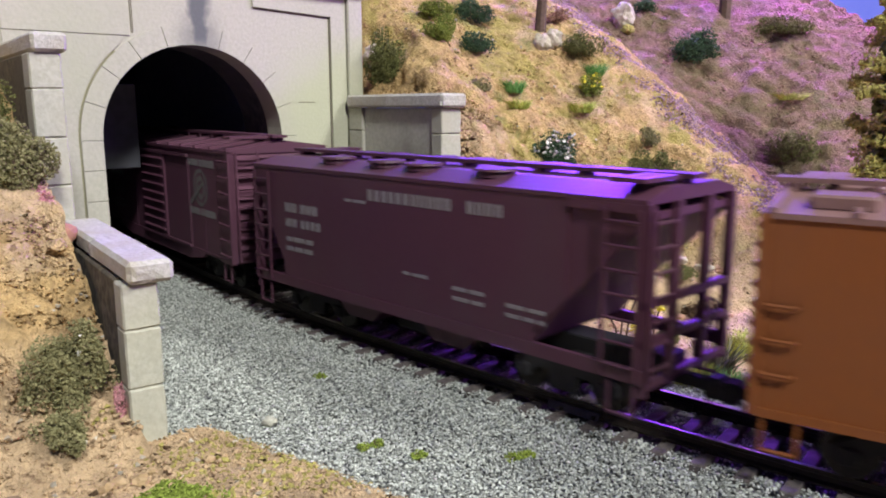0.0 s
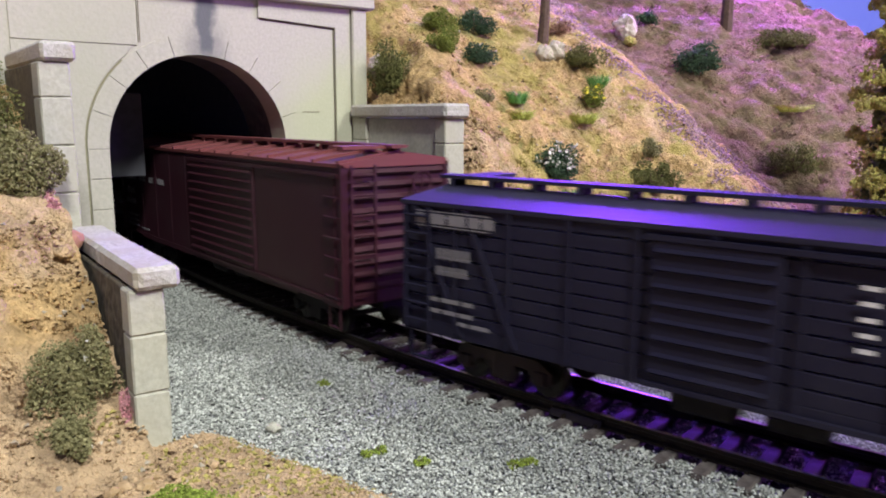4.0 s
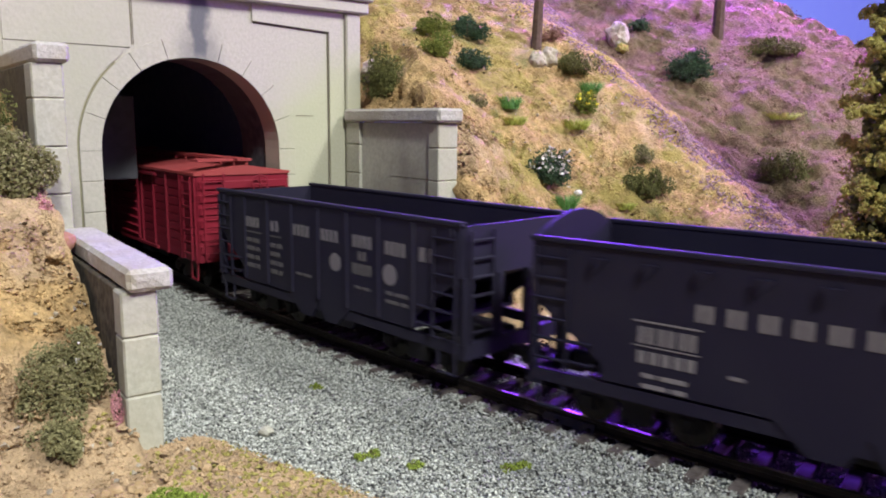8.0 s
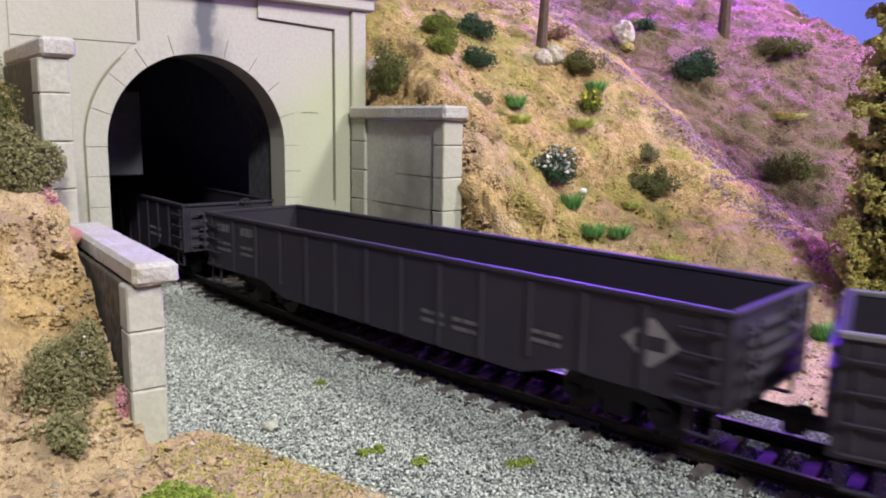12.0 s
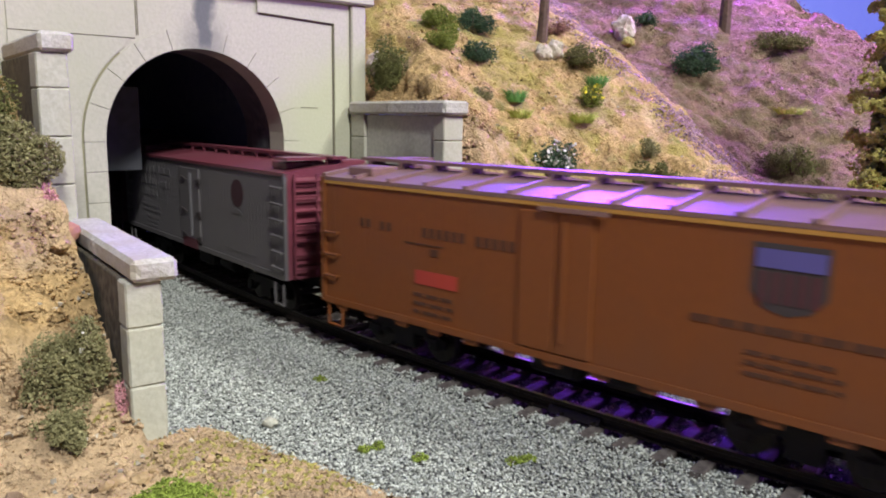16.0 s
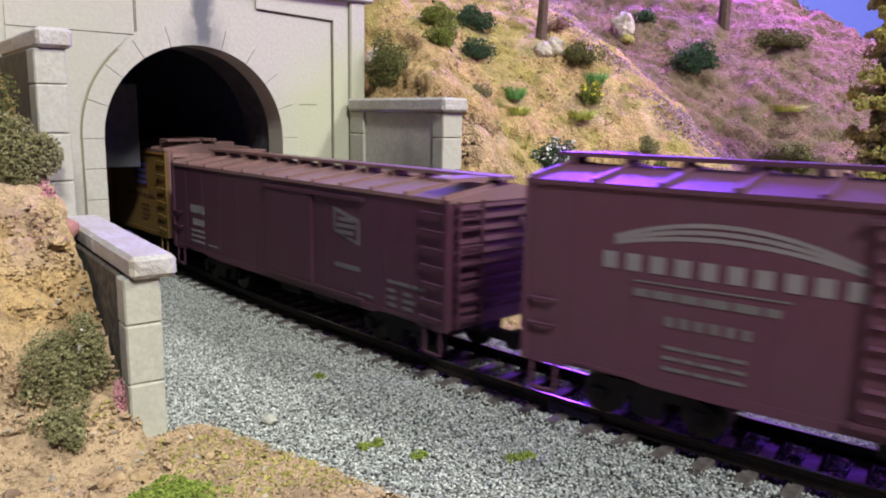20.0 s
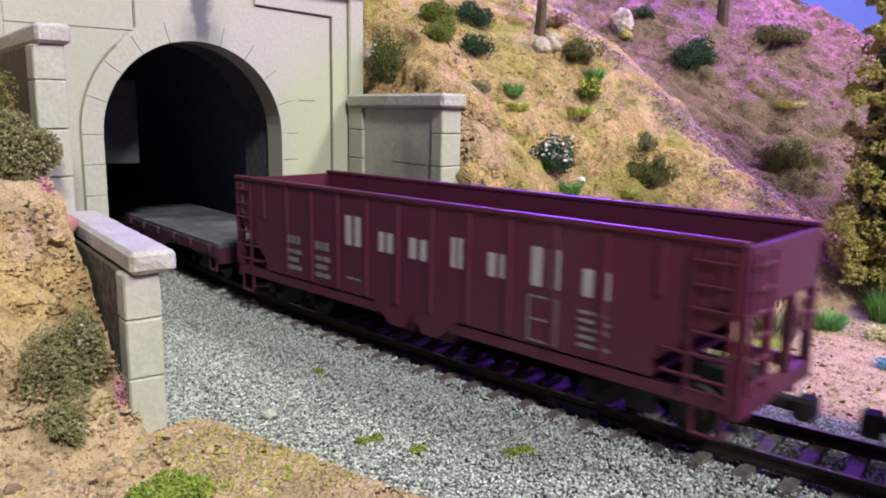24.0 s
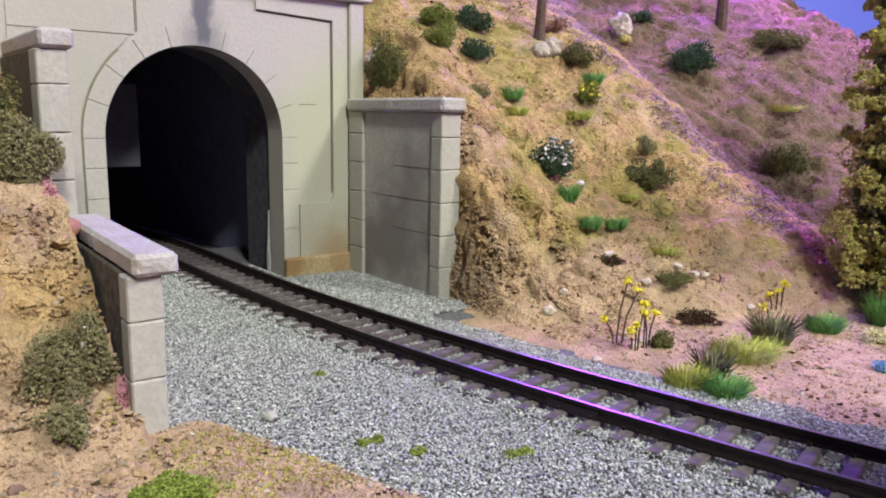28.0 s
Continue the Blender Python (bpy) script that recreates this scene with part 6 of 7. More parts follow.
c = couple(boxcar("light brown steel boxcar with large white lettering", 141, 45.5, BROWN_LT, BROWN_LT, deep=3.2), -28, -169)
marks(c, -16.55, word(-62.2, 36.6, 6, 3.9, 4.4, 0.75) + word(-57.3, 30.9, 4, 3.7, 4.4, 0.7), LET_GREY)
marks(c, -16.55, word(-54.5, 23.6, 3, 3.6, 3.0, 1.4) + [(-55, -40, 27.4, 27.7)] + lines(-55, 19.8, 2, 14.5, 1.0, 2.2), LET_FAINT, "car_number")
disc(c, 46.3, 32.8, 6.2, -16.6, LET_FAINT, "badge", 1.0, 4.9)
disc(c, 46.3, 32.8, 4.0, -16.6, LET_FAINT, "badge", 1.0, 2.2)
bm = bmesh.new()
prism(bm, [(35.5, 27.0), (37.5, 26.6), (49, 34.0), (48, 35.0)], "y", -16.7, -16.5)
part("badge_slash", bm, LET_FAINT, c)
marks(c, -16.55, word(34.6, 39.8, 4, 2.2, 2.2, 0.4) + word(46.4, 39.8, 5, 2.0, 2.2, 0.4) + word(34.6, 23.6, 4, 2.2, 2.2, 0.4) + word(46.4, 23.6, 5, 2.0, 2.2, 0.4), LET_FAINT, "slogan")

c = couple(slat_car("black slatted stock car with white data marks", 141, 40.5, BLACK, BLACK, see=True), -185, -326)
marks(c, -17.6, [(-56.6, -46.4, 29.4, 30.0), (-56.6, -56, 25.2, 30.0), (-47, -46.4, 25.2, 30.0), (-56.6, -46.4, 25.2, 25.8), (-54.6, -48.4, 26.8, 28.4)] + lines(-57, 22.6, 4, 13, 1.0, 2.4), LET_GREY)
marks(c, -17.9, [(12.2, 13.0, 31, 35), (12.2, 13.0, 22, 26), (24, 26, 31, 34), (24, 26, 23, 26)] + lines(44, 24, 5, 6, 0.9, 2.4), LET_GREY, "data_panel")

c = couple(slat_car("black wooden stock car with diagonal braces", 141, 40.5, BLACK, BLACK_GREY, braces=True, see=False), -341, -482)
marks(c, -17.6, lines(-66, 36, 1, 21, 2.2) + [(-66, -46, 35.4, 35.6), (-66, -46, 38.6, 38.8)] + word(-60, 28.5, 3, 2.6, 2.4) + word(-60, 25, 3, 2.4, 2.0) + lines(-62, 19, 2, 12, 0.9, 2.6) + lines(-54, 14.5, 1, 10, 0.8), LET_GREY)
marks(c, -17.6, [(22, 24.5, z, z + 0.7) for z in (34, 31.6, 29.2, 26.8, 24.4)] + lines(40, 24, 1, 9, 1.1) + lines(40, 21, 4, 6, 1.0, 2.4, 8), LET_WHITE, "data_panel")

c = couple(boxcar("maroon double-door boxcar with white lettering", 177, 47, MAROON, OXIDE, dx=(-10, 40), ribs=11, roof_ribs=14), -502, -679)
marks(c, -16.55, word(-84, 33, 8, 1.5, 2.2, 0.3) + word(-66, 33, 4, 1.6, 2.2, 0.3) + word(-55, 33, 3, 1.6, 2.2, 0.3) + word(-45, 33, 4, 1.5, 2.2, 0.3), LET_GREY)
marks(c, -16.55, word(-82, 27.5, 4, 1.8, 2.2) + word(-84, 23, 6, 1.7, 2.2, 0.4) + lines(-84, 18, 3, 14, 0.8, 2.0) + lines(-66, 13.5, 1, 10, 0.7), LET_GREY, "car_number")

c = couple(flatcar("dark flatcar carrying a bed of grey and white stone slabs", 145, 17.0, BLACK, w=16.5, depth=4.4, shallow=3.4), -694, -839)
FLAT_LOAD = c

c = couple(hopper("black open hopper car with arched ends", 118, 36.5, BLACK, 0, arched=True), -859, -977)
marks(c, -17.2, word(-27, 25.8, 11, 2.7, 3.0, 2.4), LET_GREY)
marks(c, -17.2, word(-37, 20.4, 3, 2.8, 3.0, 0.9) + word(-37, 16.8, 5, 1.8, 2.2, 0.4) + lines(-36, 14.2, 2, 8, 0.8, 1.9) + [(-38, -26, 24.2, 24.5), (-38, -26, 19.8, 20.0)] + lines(-21, 17, 1, 4, 0.6) + lines(34, 20.5, 1, 5, 0.6), LET_GREY, "car_number")
bm = bmesh.new()
for x in np.linspace(-46, 30, 9):
    prism(bm, [(x, 34.5), (x + 2.4, 34.5), (x, 31.5)], "y", -18.2, -17.0)
parts("gusset", bm, BLACK, c)

c = couple(hopper("black ribbed open hopper car", 105, 37.0, BLACK_GREY, 9), -993, -1098)
marks(c, -17.2, word(-36, 28, 2, 3.2, 2.9) + word(-22.6, 28, 1, 4, 2.9) + word(-11, 28.2, 2, 3.3, 3.0) + word(1.9, 28.3, 2, 3.3, 3.0) + word(15.4, 28.3, 2, 3.3, 3.0) + word(27.8, 28, 2, 3.2, 3.2) + word(39.6, 28, 1, 5, 3.2), LET_GREY)
marks(c, -17.2, word(17.4, 25.2, 1, 3, 2.2) + word(15.2, 21.6, 3, 2.1, 2.7, 0.5) + [(-36, -28, 26.4, 26.7), (-23, -17.5, 26.4, 26.7)] + lines(-36, 23.6, 4, 7, 1.2, 2.5) + lines(-23, 23.4, 4, 6, 1.2, 2.5) + lines(-10, 17.5, 1, 7, 0.7) + lines(16, 18, 1, 6, 0.7) + lines(28, 18.5, 2, 8, 0.8), LET_FAINT, "car_number")
disc(c, 8.0, 23.3, 2.3, -17.25, LET_GREY)
disc(c, 29.4, 23.3, 2.5, -17.25, LET_GREY)

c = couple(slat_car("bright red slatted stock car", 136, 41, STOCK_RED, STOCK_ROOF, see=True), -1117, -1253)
marks(c, -17.6, word(-54, 24, 4, 1.8, 1.8) + lines(-54, 20.5, 2, 9, 1.0, 2.6), LET_FAINT)

c = couple(gondola("long black drop-bottom gondola car with a pale rim", 184, 27.5, GONDOLA, 16, z0=9.0, rim=ROOF_GREY), -1274, -1458)
c = couple(gondola("black ribbed gondola car with a white diamond mark", 173, 27.4, GONDOLA, 14, belly=3.4), -1469, -1642)
bm = bmesh.new()
prism(bm, [(66.6, 20.2), (72.2, 24.8), (77.8, 20.2), (72.2, 15.6)], "y", -17.24, -17.1)
diamond = part("diamond_badge", bm, LET_GREY, c, "pale diamond emblem")
bm = bmesh.new()
box(bm, 69.0, 75.4, -17.32, -17.2, 18.9, 21.5, 0.05)
part("diamond_band", bm, GONDOLA, diamond)
marks(c, -17.2, lines(14, 14.6, 2, 7, 0.9, 2.0) + lines(24, 14.6, 2, 7, 0.9, 2.0) + lines(46, 16.6, 2, 7, 0.8, 1.8) + word(-80, 23, 3, 2.0, 2.4) + word(-66, 23, 3, 2.0, 2.4) + lines(-80, 19, 2, 8, 0.8, 2.0) + lines(-66, 19, 2, 8, 0.8, 2.0), LET_FAINT, "data_panel")
c = couple(gondola("weathered black gondola car with ribbed sides", 129, 27.0, GONDOLA, 12, belly=3.0), -1667, -1796)
marks(c, -17.2, word(-60, 22, 3, 2.4, 2.4) + word(-48, 22, 3, 2.2, 2.4) + lines(-60, 17, 2, 10, 1.0, 2.4) + lines(30, 16, 2, 12, 1.0, 2.4), LET_GREY)
c = couple(gondola("dark blue-black gondola car loaded with scrap", 142, 27.8, BLACK, 0, belly=0.8), -1811, -1953)
SCRAP_CAR = c
marks(c, -17.2, word(-13.3, 16.3, 1, 6.8, 6.0) + word(-0.6, 16.2, 1, 6.0, 6.0) + word(11.2, 16.2, 1, 7.0, 6.2), LET_GREY)
marks(c, -17.2, [(-52.8, -40, 23.0, 23.3), (-52.8, -40, 13, 13.3), (-52.8, -52.5, 13, 23.0), (-40.3, -40, 13, 23.0)] + lines(-51, 20.6, 4, 10, 1.1, 2.1) + lines(-38, 15, 3, 8, 0.8, 1.7) + [(-13.5, -4, 24.4, 25.2), (-1, 3, 24.2, 25.0), (11, 20.5, 24.0, 25.2)] + lines(40, 15, 1, 9, 0.9), LET_FAINT, "car_number")

c = couple(reefer("orange wooden refrigerator car with a brown roof", 140, 42.6, ORANGE, ROOF_BROWN, ROOF_BROWN, hinges=False, eave=EAVE_YELLOW, tabs=True), -1968, -2108)
marks(c, -16.6, word(-56, 31.6, 2, 1.6, 2) + word(-49, 31.4, 2, 1.6, 2) + [(-41, -29, 29.4, 29.7)] + word(-35.5, 31.2, 6, 1.7, 2.2, 0.5) + word(-20, 31.0, 5, 1.7, 2.2, 0.5) + lines(-33, 27.2, 1, 4, 1.6) + lines(-38, 17.5, 3, 12, 0.8, 2.0, 3) + lines(27.5, 24.4, 1, 30, 1.3, 3.6, 9) + lines(37, 20.6, 3, 15, 0.7, 1.8, 4), LET_ORANGEDARK)
marks(c, -16.62, [(-37.4, -25, 20.4, 23.6)], LET_RED, "red_mark")
shield(c, 42.8, 33.4, 11.6, 11.4, -16.6, LET_BLACK)
marks(c, -16.75, [(37.6, 48.0, 35.2, 38.2)], BADGE_BLUE, "badge_band")
marks(c, -16.75, [(38.4 + 2.0 * k, 39.3 + 2.0 * k, 29.6, 34.6) for k in range(5)], LET_DARKRED, "badge_stripe")
bm = bmesh.new()
box(bm, -3.6, 11.4, -18.0, -17.2, 40.4, 41.2)
part("door_rail", bm, ROOF_BROWN, c)

c = couple(reefer("grey-white wooden refrigerator car with a red roof", 138, 42, REEFER_WHITE, ROOF_RED, ROOF_RED, smooth_roof=True, z0=12.6), -2124, -2262)
marks(c, -16.6, lines(-57, 35.6, 1, 38, 2.2, 3, 4) + lines(-56, 31.0, 1, 22, 2.2, 3, 6) + lines(-29, 30.6, 1, 9, 2.0, 3, 2) + lines(-49, 26.6, 1, 16, 2.0, 3, 7), LET_FAINT)
marks(c, -16.6, lines(-51, 22.4, 2, 20, 0.7, 2.0, 8) + lines(-46, 18, 3, 13, 0.7, 1.7, 9) + lines(28, 16, 2, 22, 0.6, 2.4, 3), LET_FAINT, "data_panel")
disc(c, 38.1, 34.2, 4.2, -16.62, MAROON, "red_badge")
marks(c, -16.62, [(34.6, 41.0, 27.9, 29.0)], LET_FAINT, "badge_word")
marks(c, -17.12, [(-6.5, 6.5, 12.2, 15.6)], LET_DARKRED, "red_mark")

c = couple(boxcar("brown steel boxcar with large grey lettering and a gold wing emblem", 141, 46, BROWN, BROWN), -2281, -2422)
marks(c, -16.92, word(23.5, 35.2, 8, 3.5, 3.4, 0.85) + word(28.8, 28.4, 6, 3.3, 3.4, 0.75), LET_GREY)
marks(c, -16.55, lines(42, 22, 5, 11, 0.9, 1.8, 3) + lines(56, 14, 1, 5), LET_GREY, "data_panel")
disc(c, -49.5, 34.5, 4.4, -16.6, LET_GOLD, "gold_badge", 1.0, 2.0)
marks(c, -16.55, [(-44, -19.5 - 2.5 * k, 36.6 - 1.7 * k, 37.6 - 1.7 * k) for k in range(3)], LET_GOLD, "gold_wing")
marks(c, -16.55, lines(-54, 25, 1, 9, 1.2) + lines(-54, 20.5, 3, 14, 0.9, 2.2), LET_GREY, "car_number")

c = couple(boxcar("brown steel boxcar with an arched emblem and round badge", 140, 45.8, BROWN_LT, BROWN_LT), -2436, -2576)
bm = bmesh.new()
for k in range(3):
    prev = None
    for a in np.linspace(0.12, 0.92, 12):
        x, z = -58 + 50 * a, 33.5 + (6.4 - k * 1.2) * math.sin(math.pi * a) ** 0.8
        row = (bm.verts.new((x, -16.62, z)), bm.verts.new((x, -16.62, z + 0.75)))
        if prev:
            bm.faces.new((prev[0], row[0], row[1], prev[1]))
        prev = row
parts("emblem_arc", bm, LET_GREY, c)
marks(c, -16.6, [(-54 + 4.4 * k, -51.4 + 4.4 * k, 31.0, 34.0) for k in range(10)], LET_GREY, "script_lettering")
marks(c, -16.6, lines(-48, 26.6, 1, 26, 1.4, 3, 3) + [(-48, -22, 29.2, 29.5)] + word(-42, 22, 6, 1.8, 1.8, 0.8) + lines(-42, 18, 3, 14, 0.6, 1.9, 6), LET_FAINT, "car_number")
disc(c, 52.0, 35.0, 8.4, -16.62, LET_GREY, "round_badge", 0.92, 3.9)
disc(c, 52.0, 35.0, 6.3, -16.66, LET_FAINT, "badge_ring", 0.92, 4.6)
disc(c, 52.0, 35.0, 3.5, -16.64, BADGE_RED, "heart_badge", 0.92)
marks(c, -16.6, lines(47, 25, 1, 9.5, 0.9) + lines(47, 22.4, 3, 3, 0.8, 1.8, 5) + lines(53.5, 22.2, 3, 3, 0.8, 1.8, 6), LET_FAINT, "data_panel")

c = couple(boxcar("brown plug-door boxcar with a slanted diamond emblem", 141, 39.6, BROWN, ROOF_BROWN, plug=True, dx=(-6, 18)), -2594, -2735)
bm = bmesh.new()
prism(bm, [(27.8, 34.4), (38.6, 32.0), (38.9, 25.6), (28.0, 28.0)], "y", -16.64, -16.45)
badge = part("slanted_badge", bm, LET_FAINT, c, "slanted pale emblem")
bm = bmesh.new()
prism(bm, [(28.9, 33.2), (37.8, 31.2), (38.0, 26.6), (29.0, 28.8)], "y", -16.7, -16.5)
part("badge_field", bm, BROWN, badge)
marks(c, -16.8, [(30.4, 36.4, 31.0, 32.0), (29.8, 37.2, 29.4, 30.4), (30.6, 36.6, 27.8, 28.8)], LET_FAINT, "badge_bar")
marks(c, -16.6, [(28.4, 38.8, 19.0, 20.2)] + lines(50, 18.5, 1, 14, 0.8) + lines(50, 16.4, 3, 3, 0.8, 1.7, 3) + lines(56, 16.4, 3, 4, 0.8, 1.7, 3) + lines(38, 13.4, 1, 6, 0.6), LET_FAINT, "data_panel")
marks(c, -16.6, word(-57, 24.0, 3, 3.0, 2.6, 0.6) + word(-55.5, 19.8, 3, 2.4, 2.2, 0.6) + lines(-57, 17.6, 3, 10, 0.8, 1.8, 7) + lines(-44, 14.0, 1, 6, 0.6), LET_GREY, "car_number")

c = couple(reefer("weathered yellow refrigerator car with a brown roof", 139, 43, REEFER_YELLOW, ROOF_BROWN, ROOF_BROWN, hinges=False, eave=EAVE_YELLOW), -2748, -2889)
marks(c, -16.6, lines(-46, 32, 1, 10, 1.4) + lines(-32, 31, 2, 12, 0.9, 3.0) + lines(-48, 19, 2, 8, 0.8) + lines(28.5, 24.6, 1, 29, 1.3, 3, 4) + lines(43.5, 21, 4, 8.0, 0.8, 1.8, 5), LET_ORANGEDARK)
marks(c, -16.62, [(38.0, 50.2, 28.2, 38.8)], LET_ORANGEDARK, "badge")
marks(c, -16.75, [(39, 49.2, 29.4 + 2.3 * k, 30.6 + 2.3 * k) for k in range(4)], BADGE_BLUE, "badge_band")

c = couple(tank_car("black tank car with a dome and side handrails", 134, TANK_BLACK), -2908, -3042)

c = couple(hopper("brown-red ribbed open hopper car with large white lettering", 151, 37.0, HOPPER_RED, 14), -3065, -3214)
marks(c, -17.2, word(-24.4, 24.2, 1, 6.0, 7.4) + word(-11.8, 24.2, 1, 5.0, 4.8) + word(-1.2, 24.1, 1, 6.0, 4.8) + word(12.0, 24.1, 1, 3.4, 6.6) + word(22.6, 23.9, 1, 5.4, 5.0) + word(33.8, 23.9, 1, 7.0, 7.8) + word(45.8, 23.9, 1, 6.0, 5.2), LET_SOFT)
marks(c, -17.2, word(-49.6, 21.4, 3, 1.6, 2.2, 0.5) + lines(-49.6, 18.6, 3, 6, 1.2, 2.2) + word(-37, 21.2, 3, 1.6, 2.2, 0.5) + lines(-37, 18.4, 3, 6, 1.2, 2.2) + [(33.2, 40.4, 21.6, 22.0), (33.2, 40.4, 12.6, 13.0), (33.2, 33.6, 12.6, 22), (40.0, 40.4, 12.6, 22), (33.2, 40.4, 17.0, 17.4)] + lines(45.2, 20.5, 5, 7, 0.7, 1.6, 4) + lines(-24, 15.5, 1, 5, 0.6), LET_GREY, "car_number")

c = couple(flatcar("long brown flatcar with a worn grey deck", 180, 14.5, BROWN, w=16.8, depth=7.5), -3231, -3411)
marks(c, -17.4, word(-32.5, 8.6, 2, 2.6, 2.4) + word(-24, 8.6, 6, 2.1, 2.4, 0.4), LET_WHITE, "car_number")

couple(caboose("yellow bay-window caboose with a dark red roof", 116), -3437, -3553)


# ---- loads ----
def loads():
    r = random.Random(8)
    bm = bmesh.new()
    box(bm, -70, 70, -14.5, 14.5, 17.1, 18.9, 0.3)
    bed = tag(part("stone_load", bm, BLACK_GREY, FLAT_LOAD), "bed of grey and white stone slabs")
    for q in (-1, 1):
        for k in range(6):
            bm = bmesh.new()
            box(bm, -71 + 23.7 * k + 0.15, -71 + 23.7 * (k + 1) - 0.15, q * 15.6 - 0.6, q * 15.6 + 0.6, 16.9, 20.3, 0.15)
            part("tray_board", bm, TRAY, FLAT_LOAD, "brown-grey side plank")
        bm = bmesh.new()
        box(bm, q * 71.4 - 0.5, q * 71.4 + 0.5, -15.0, 15.0, 16.9, 20.3, 0.15)
        part("tray_end", bm, TRAY, FLAT_LOAD)
        for k in range(12):
            bm = bmesh.new()
            box(bm, -66 + 12 * k - 0.9, -66 + 12 * k + 0.9, q * 16.7 - 0.45, q * 16.7 + 0.45, 13.6, 20.0, 0.15)
            part("tray_stake", bm, TRAY, FLAT_LOAD)
    rng = np.random.default_rng(4)
    n = 2600
    grains("slab_rubble", rng.uniform(-69, 69, n), rng.uniform(-13.8, 13.8, n), rng.uniform(19.2, 20.0, n), 1.25, STEELBITS, "grey and white slabs", "", FLAT_LOAD, 0.35, 6)
    n = 900
    x, y = rng.uniform(-69, 69, n), rng.uniform(-14, 14, n)
    hump = 24.5 + 9.0 * fbm(x, y, 30, 8, 2) - 0.02 * y * y
    ob = grains("scrap", x, y, hump, 1.9, SCRAP, "heap of grey and brown scrap", "", SCRAP_CAR, 0.7, 9)
    for k in range(34):
        bm = bmesh.new()
        s = r.uniform(1.2, 3.4)
        vs = box(bm, -s, s, -s * 0.7, s * 0.7, -s * 0.5, s * 0.5, 0.4)
        m = Matrix.Translation((r.uniform(-62, 62), r.uniform(-9, 9), 27.0 + r.uniform(-2.5, 4.0))) @ Euler((r.uniform(-0.6, 0.6), r.uniform(-0.6, 0.6), r.uniform(0, 3))).to_matrix().to_4x4()
        bmesh.ops.transform(bm, matrix=m, verts=bm.verts)
        part("scrap_block", bm, SCRAP, SCRAP_CAR)


loads()
# ---- plants, stones and loose ground cover ----
def blob_cloud(rng, centre, radii, lobes, n, shell=0.75):
    """Points crowded on the surface of a lumpy mound."""
    c = np.asarray(centre, float)
    r = np.asarray(radii, float)
    heads = rng.normal(0, 1.0, (lobes, 3))
    heads *= (rng.uniform(0.25, 0.86, lobes) / (np.linalg.norm(heads, axis=1) + 1e-9))[:, None]
    heads[:, 2] = np.abs(heads[:, 2]) + 0.08
    size = rng.uniform(0.20, 0.42, lobes)
    k = rng.integers(0, lobes, n)
    d = rng.normal(0, 1, (n, 3))
    d /= np.linalg.norm(d, axis=1)[:, None] + 1e-9
    p = heads[k] + d * (size[k] * rng.uniform(shell, 1.08, n))[:, None]
    p[:, 2] = np.maximum(p[:, 2], -0.12)
    return c + p * r


def leaf_mass(name, pts, size, mat, parent=None, seed=3, flat=0.8):
    rng = np.random.default_rng(seed)
    n = len(pts)
    base = np.array([(1, 0, 0), (-0.6, 0.9, 0), (-0.6, -0.9, 0), (0, 0, 1), (0, 0, -0.7)], float)
    v = base[None] * rng.uniform(0.55, 1.3, (n, 5, 1)) + rng.normal(0, 0.25, (n, 5, 3))
    q = rng.normal(0, 1, (n, 4))
    q /= np.linalg.norm(q, axis=1)[:, None]
    w, x, y, z = q.T
    m = np.stack([np.stack([1 - 2 * (y * y + z * z), 2 * (x * y - z * w), 2 * (x * z + y * w)], -1), np.stack([2 * (x * y + z * w), 1 - 2 * (x * x + z * z), 2 * (y * z - x * w)], -1), np.stack([2 * (x * z - y * w), 2 * (y * z + x * w), 1 - 2 * (x * x + y * y)], -1)], 1)
    v = np.einsum("nij,nkj->nki", m, v) * (size * rng.uniform(0.55, 1.4, n))[:, None, None]
    v = (v + pts[:, None]).reshape(-1, 3)
    f = np.array([(0, 1, 3), (1, 2, 3), (2, 0, 3), (1, 0, 4), (2, 1, 4), (0, 2, 4)])
    f = (f[None] + 5 * np.arange(n)[:, None, None]).reshape(-1, 3).tolist()
    return mesh_np(name, v, f, mat, parent)


def bush(label, x, y, rx, rz, mat, n=500, seed=1, size=0.75, fleck=None, sink=0.15, z=None, ry=None, blooms=0):
    b = thing("bush", label, "bush")
    rng = np.random.default_rng(seed)
    z = (height(x, y) if z is None else z) - rz * sink * 0.4
    pts = blob_cloud(rng, (x, y, z), (rx * 1.08, (ry or rx) * 1.08, rz * 1.05), 26, n * 5, 0.62)
    leaf_mass("foliage", pts, size * 0.45, mat, b, seed)
    bm = bmesh.new()
    for k in range(5):
        a = k * 1.26 + seed
        rod(bm, (x, y, z - 1), (x + rx * 0.4 * math.cos(a), y + rx * 0.4 * math.sin(a), z + rz * 0.55), 0.3, 5)
    part("twig", bm, BARK, b)
    if fleck:
        top = pts[pts[:, 2] > np.quantile(pts[:, 2], 0.35)]
        pick = top[rng.integers(0, len(top), blooms or max(8, n // 10))] + np.array([-0.4, -0.6, 0.5])
        leaf_mass("blossom", pick, size * 0.95, fleck, b, seed + 7)
    return b


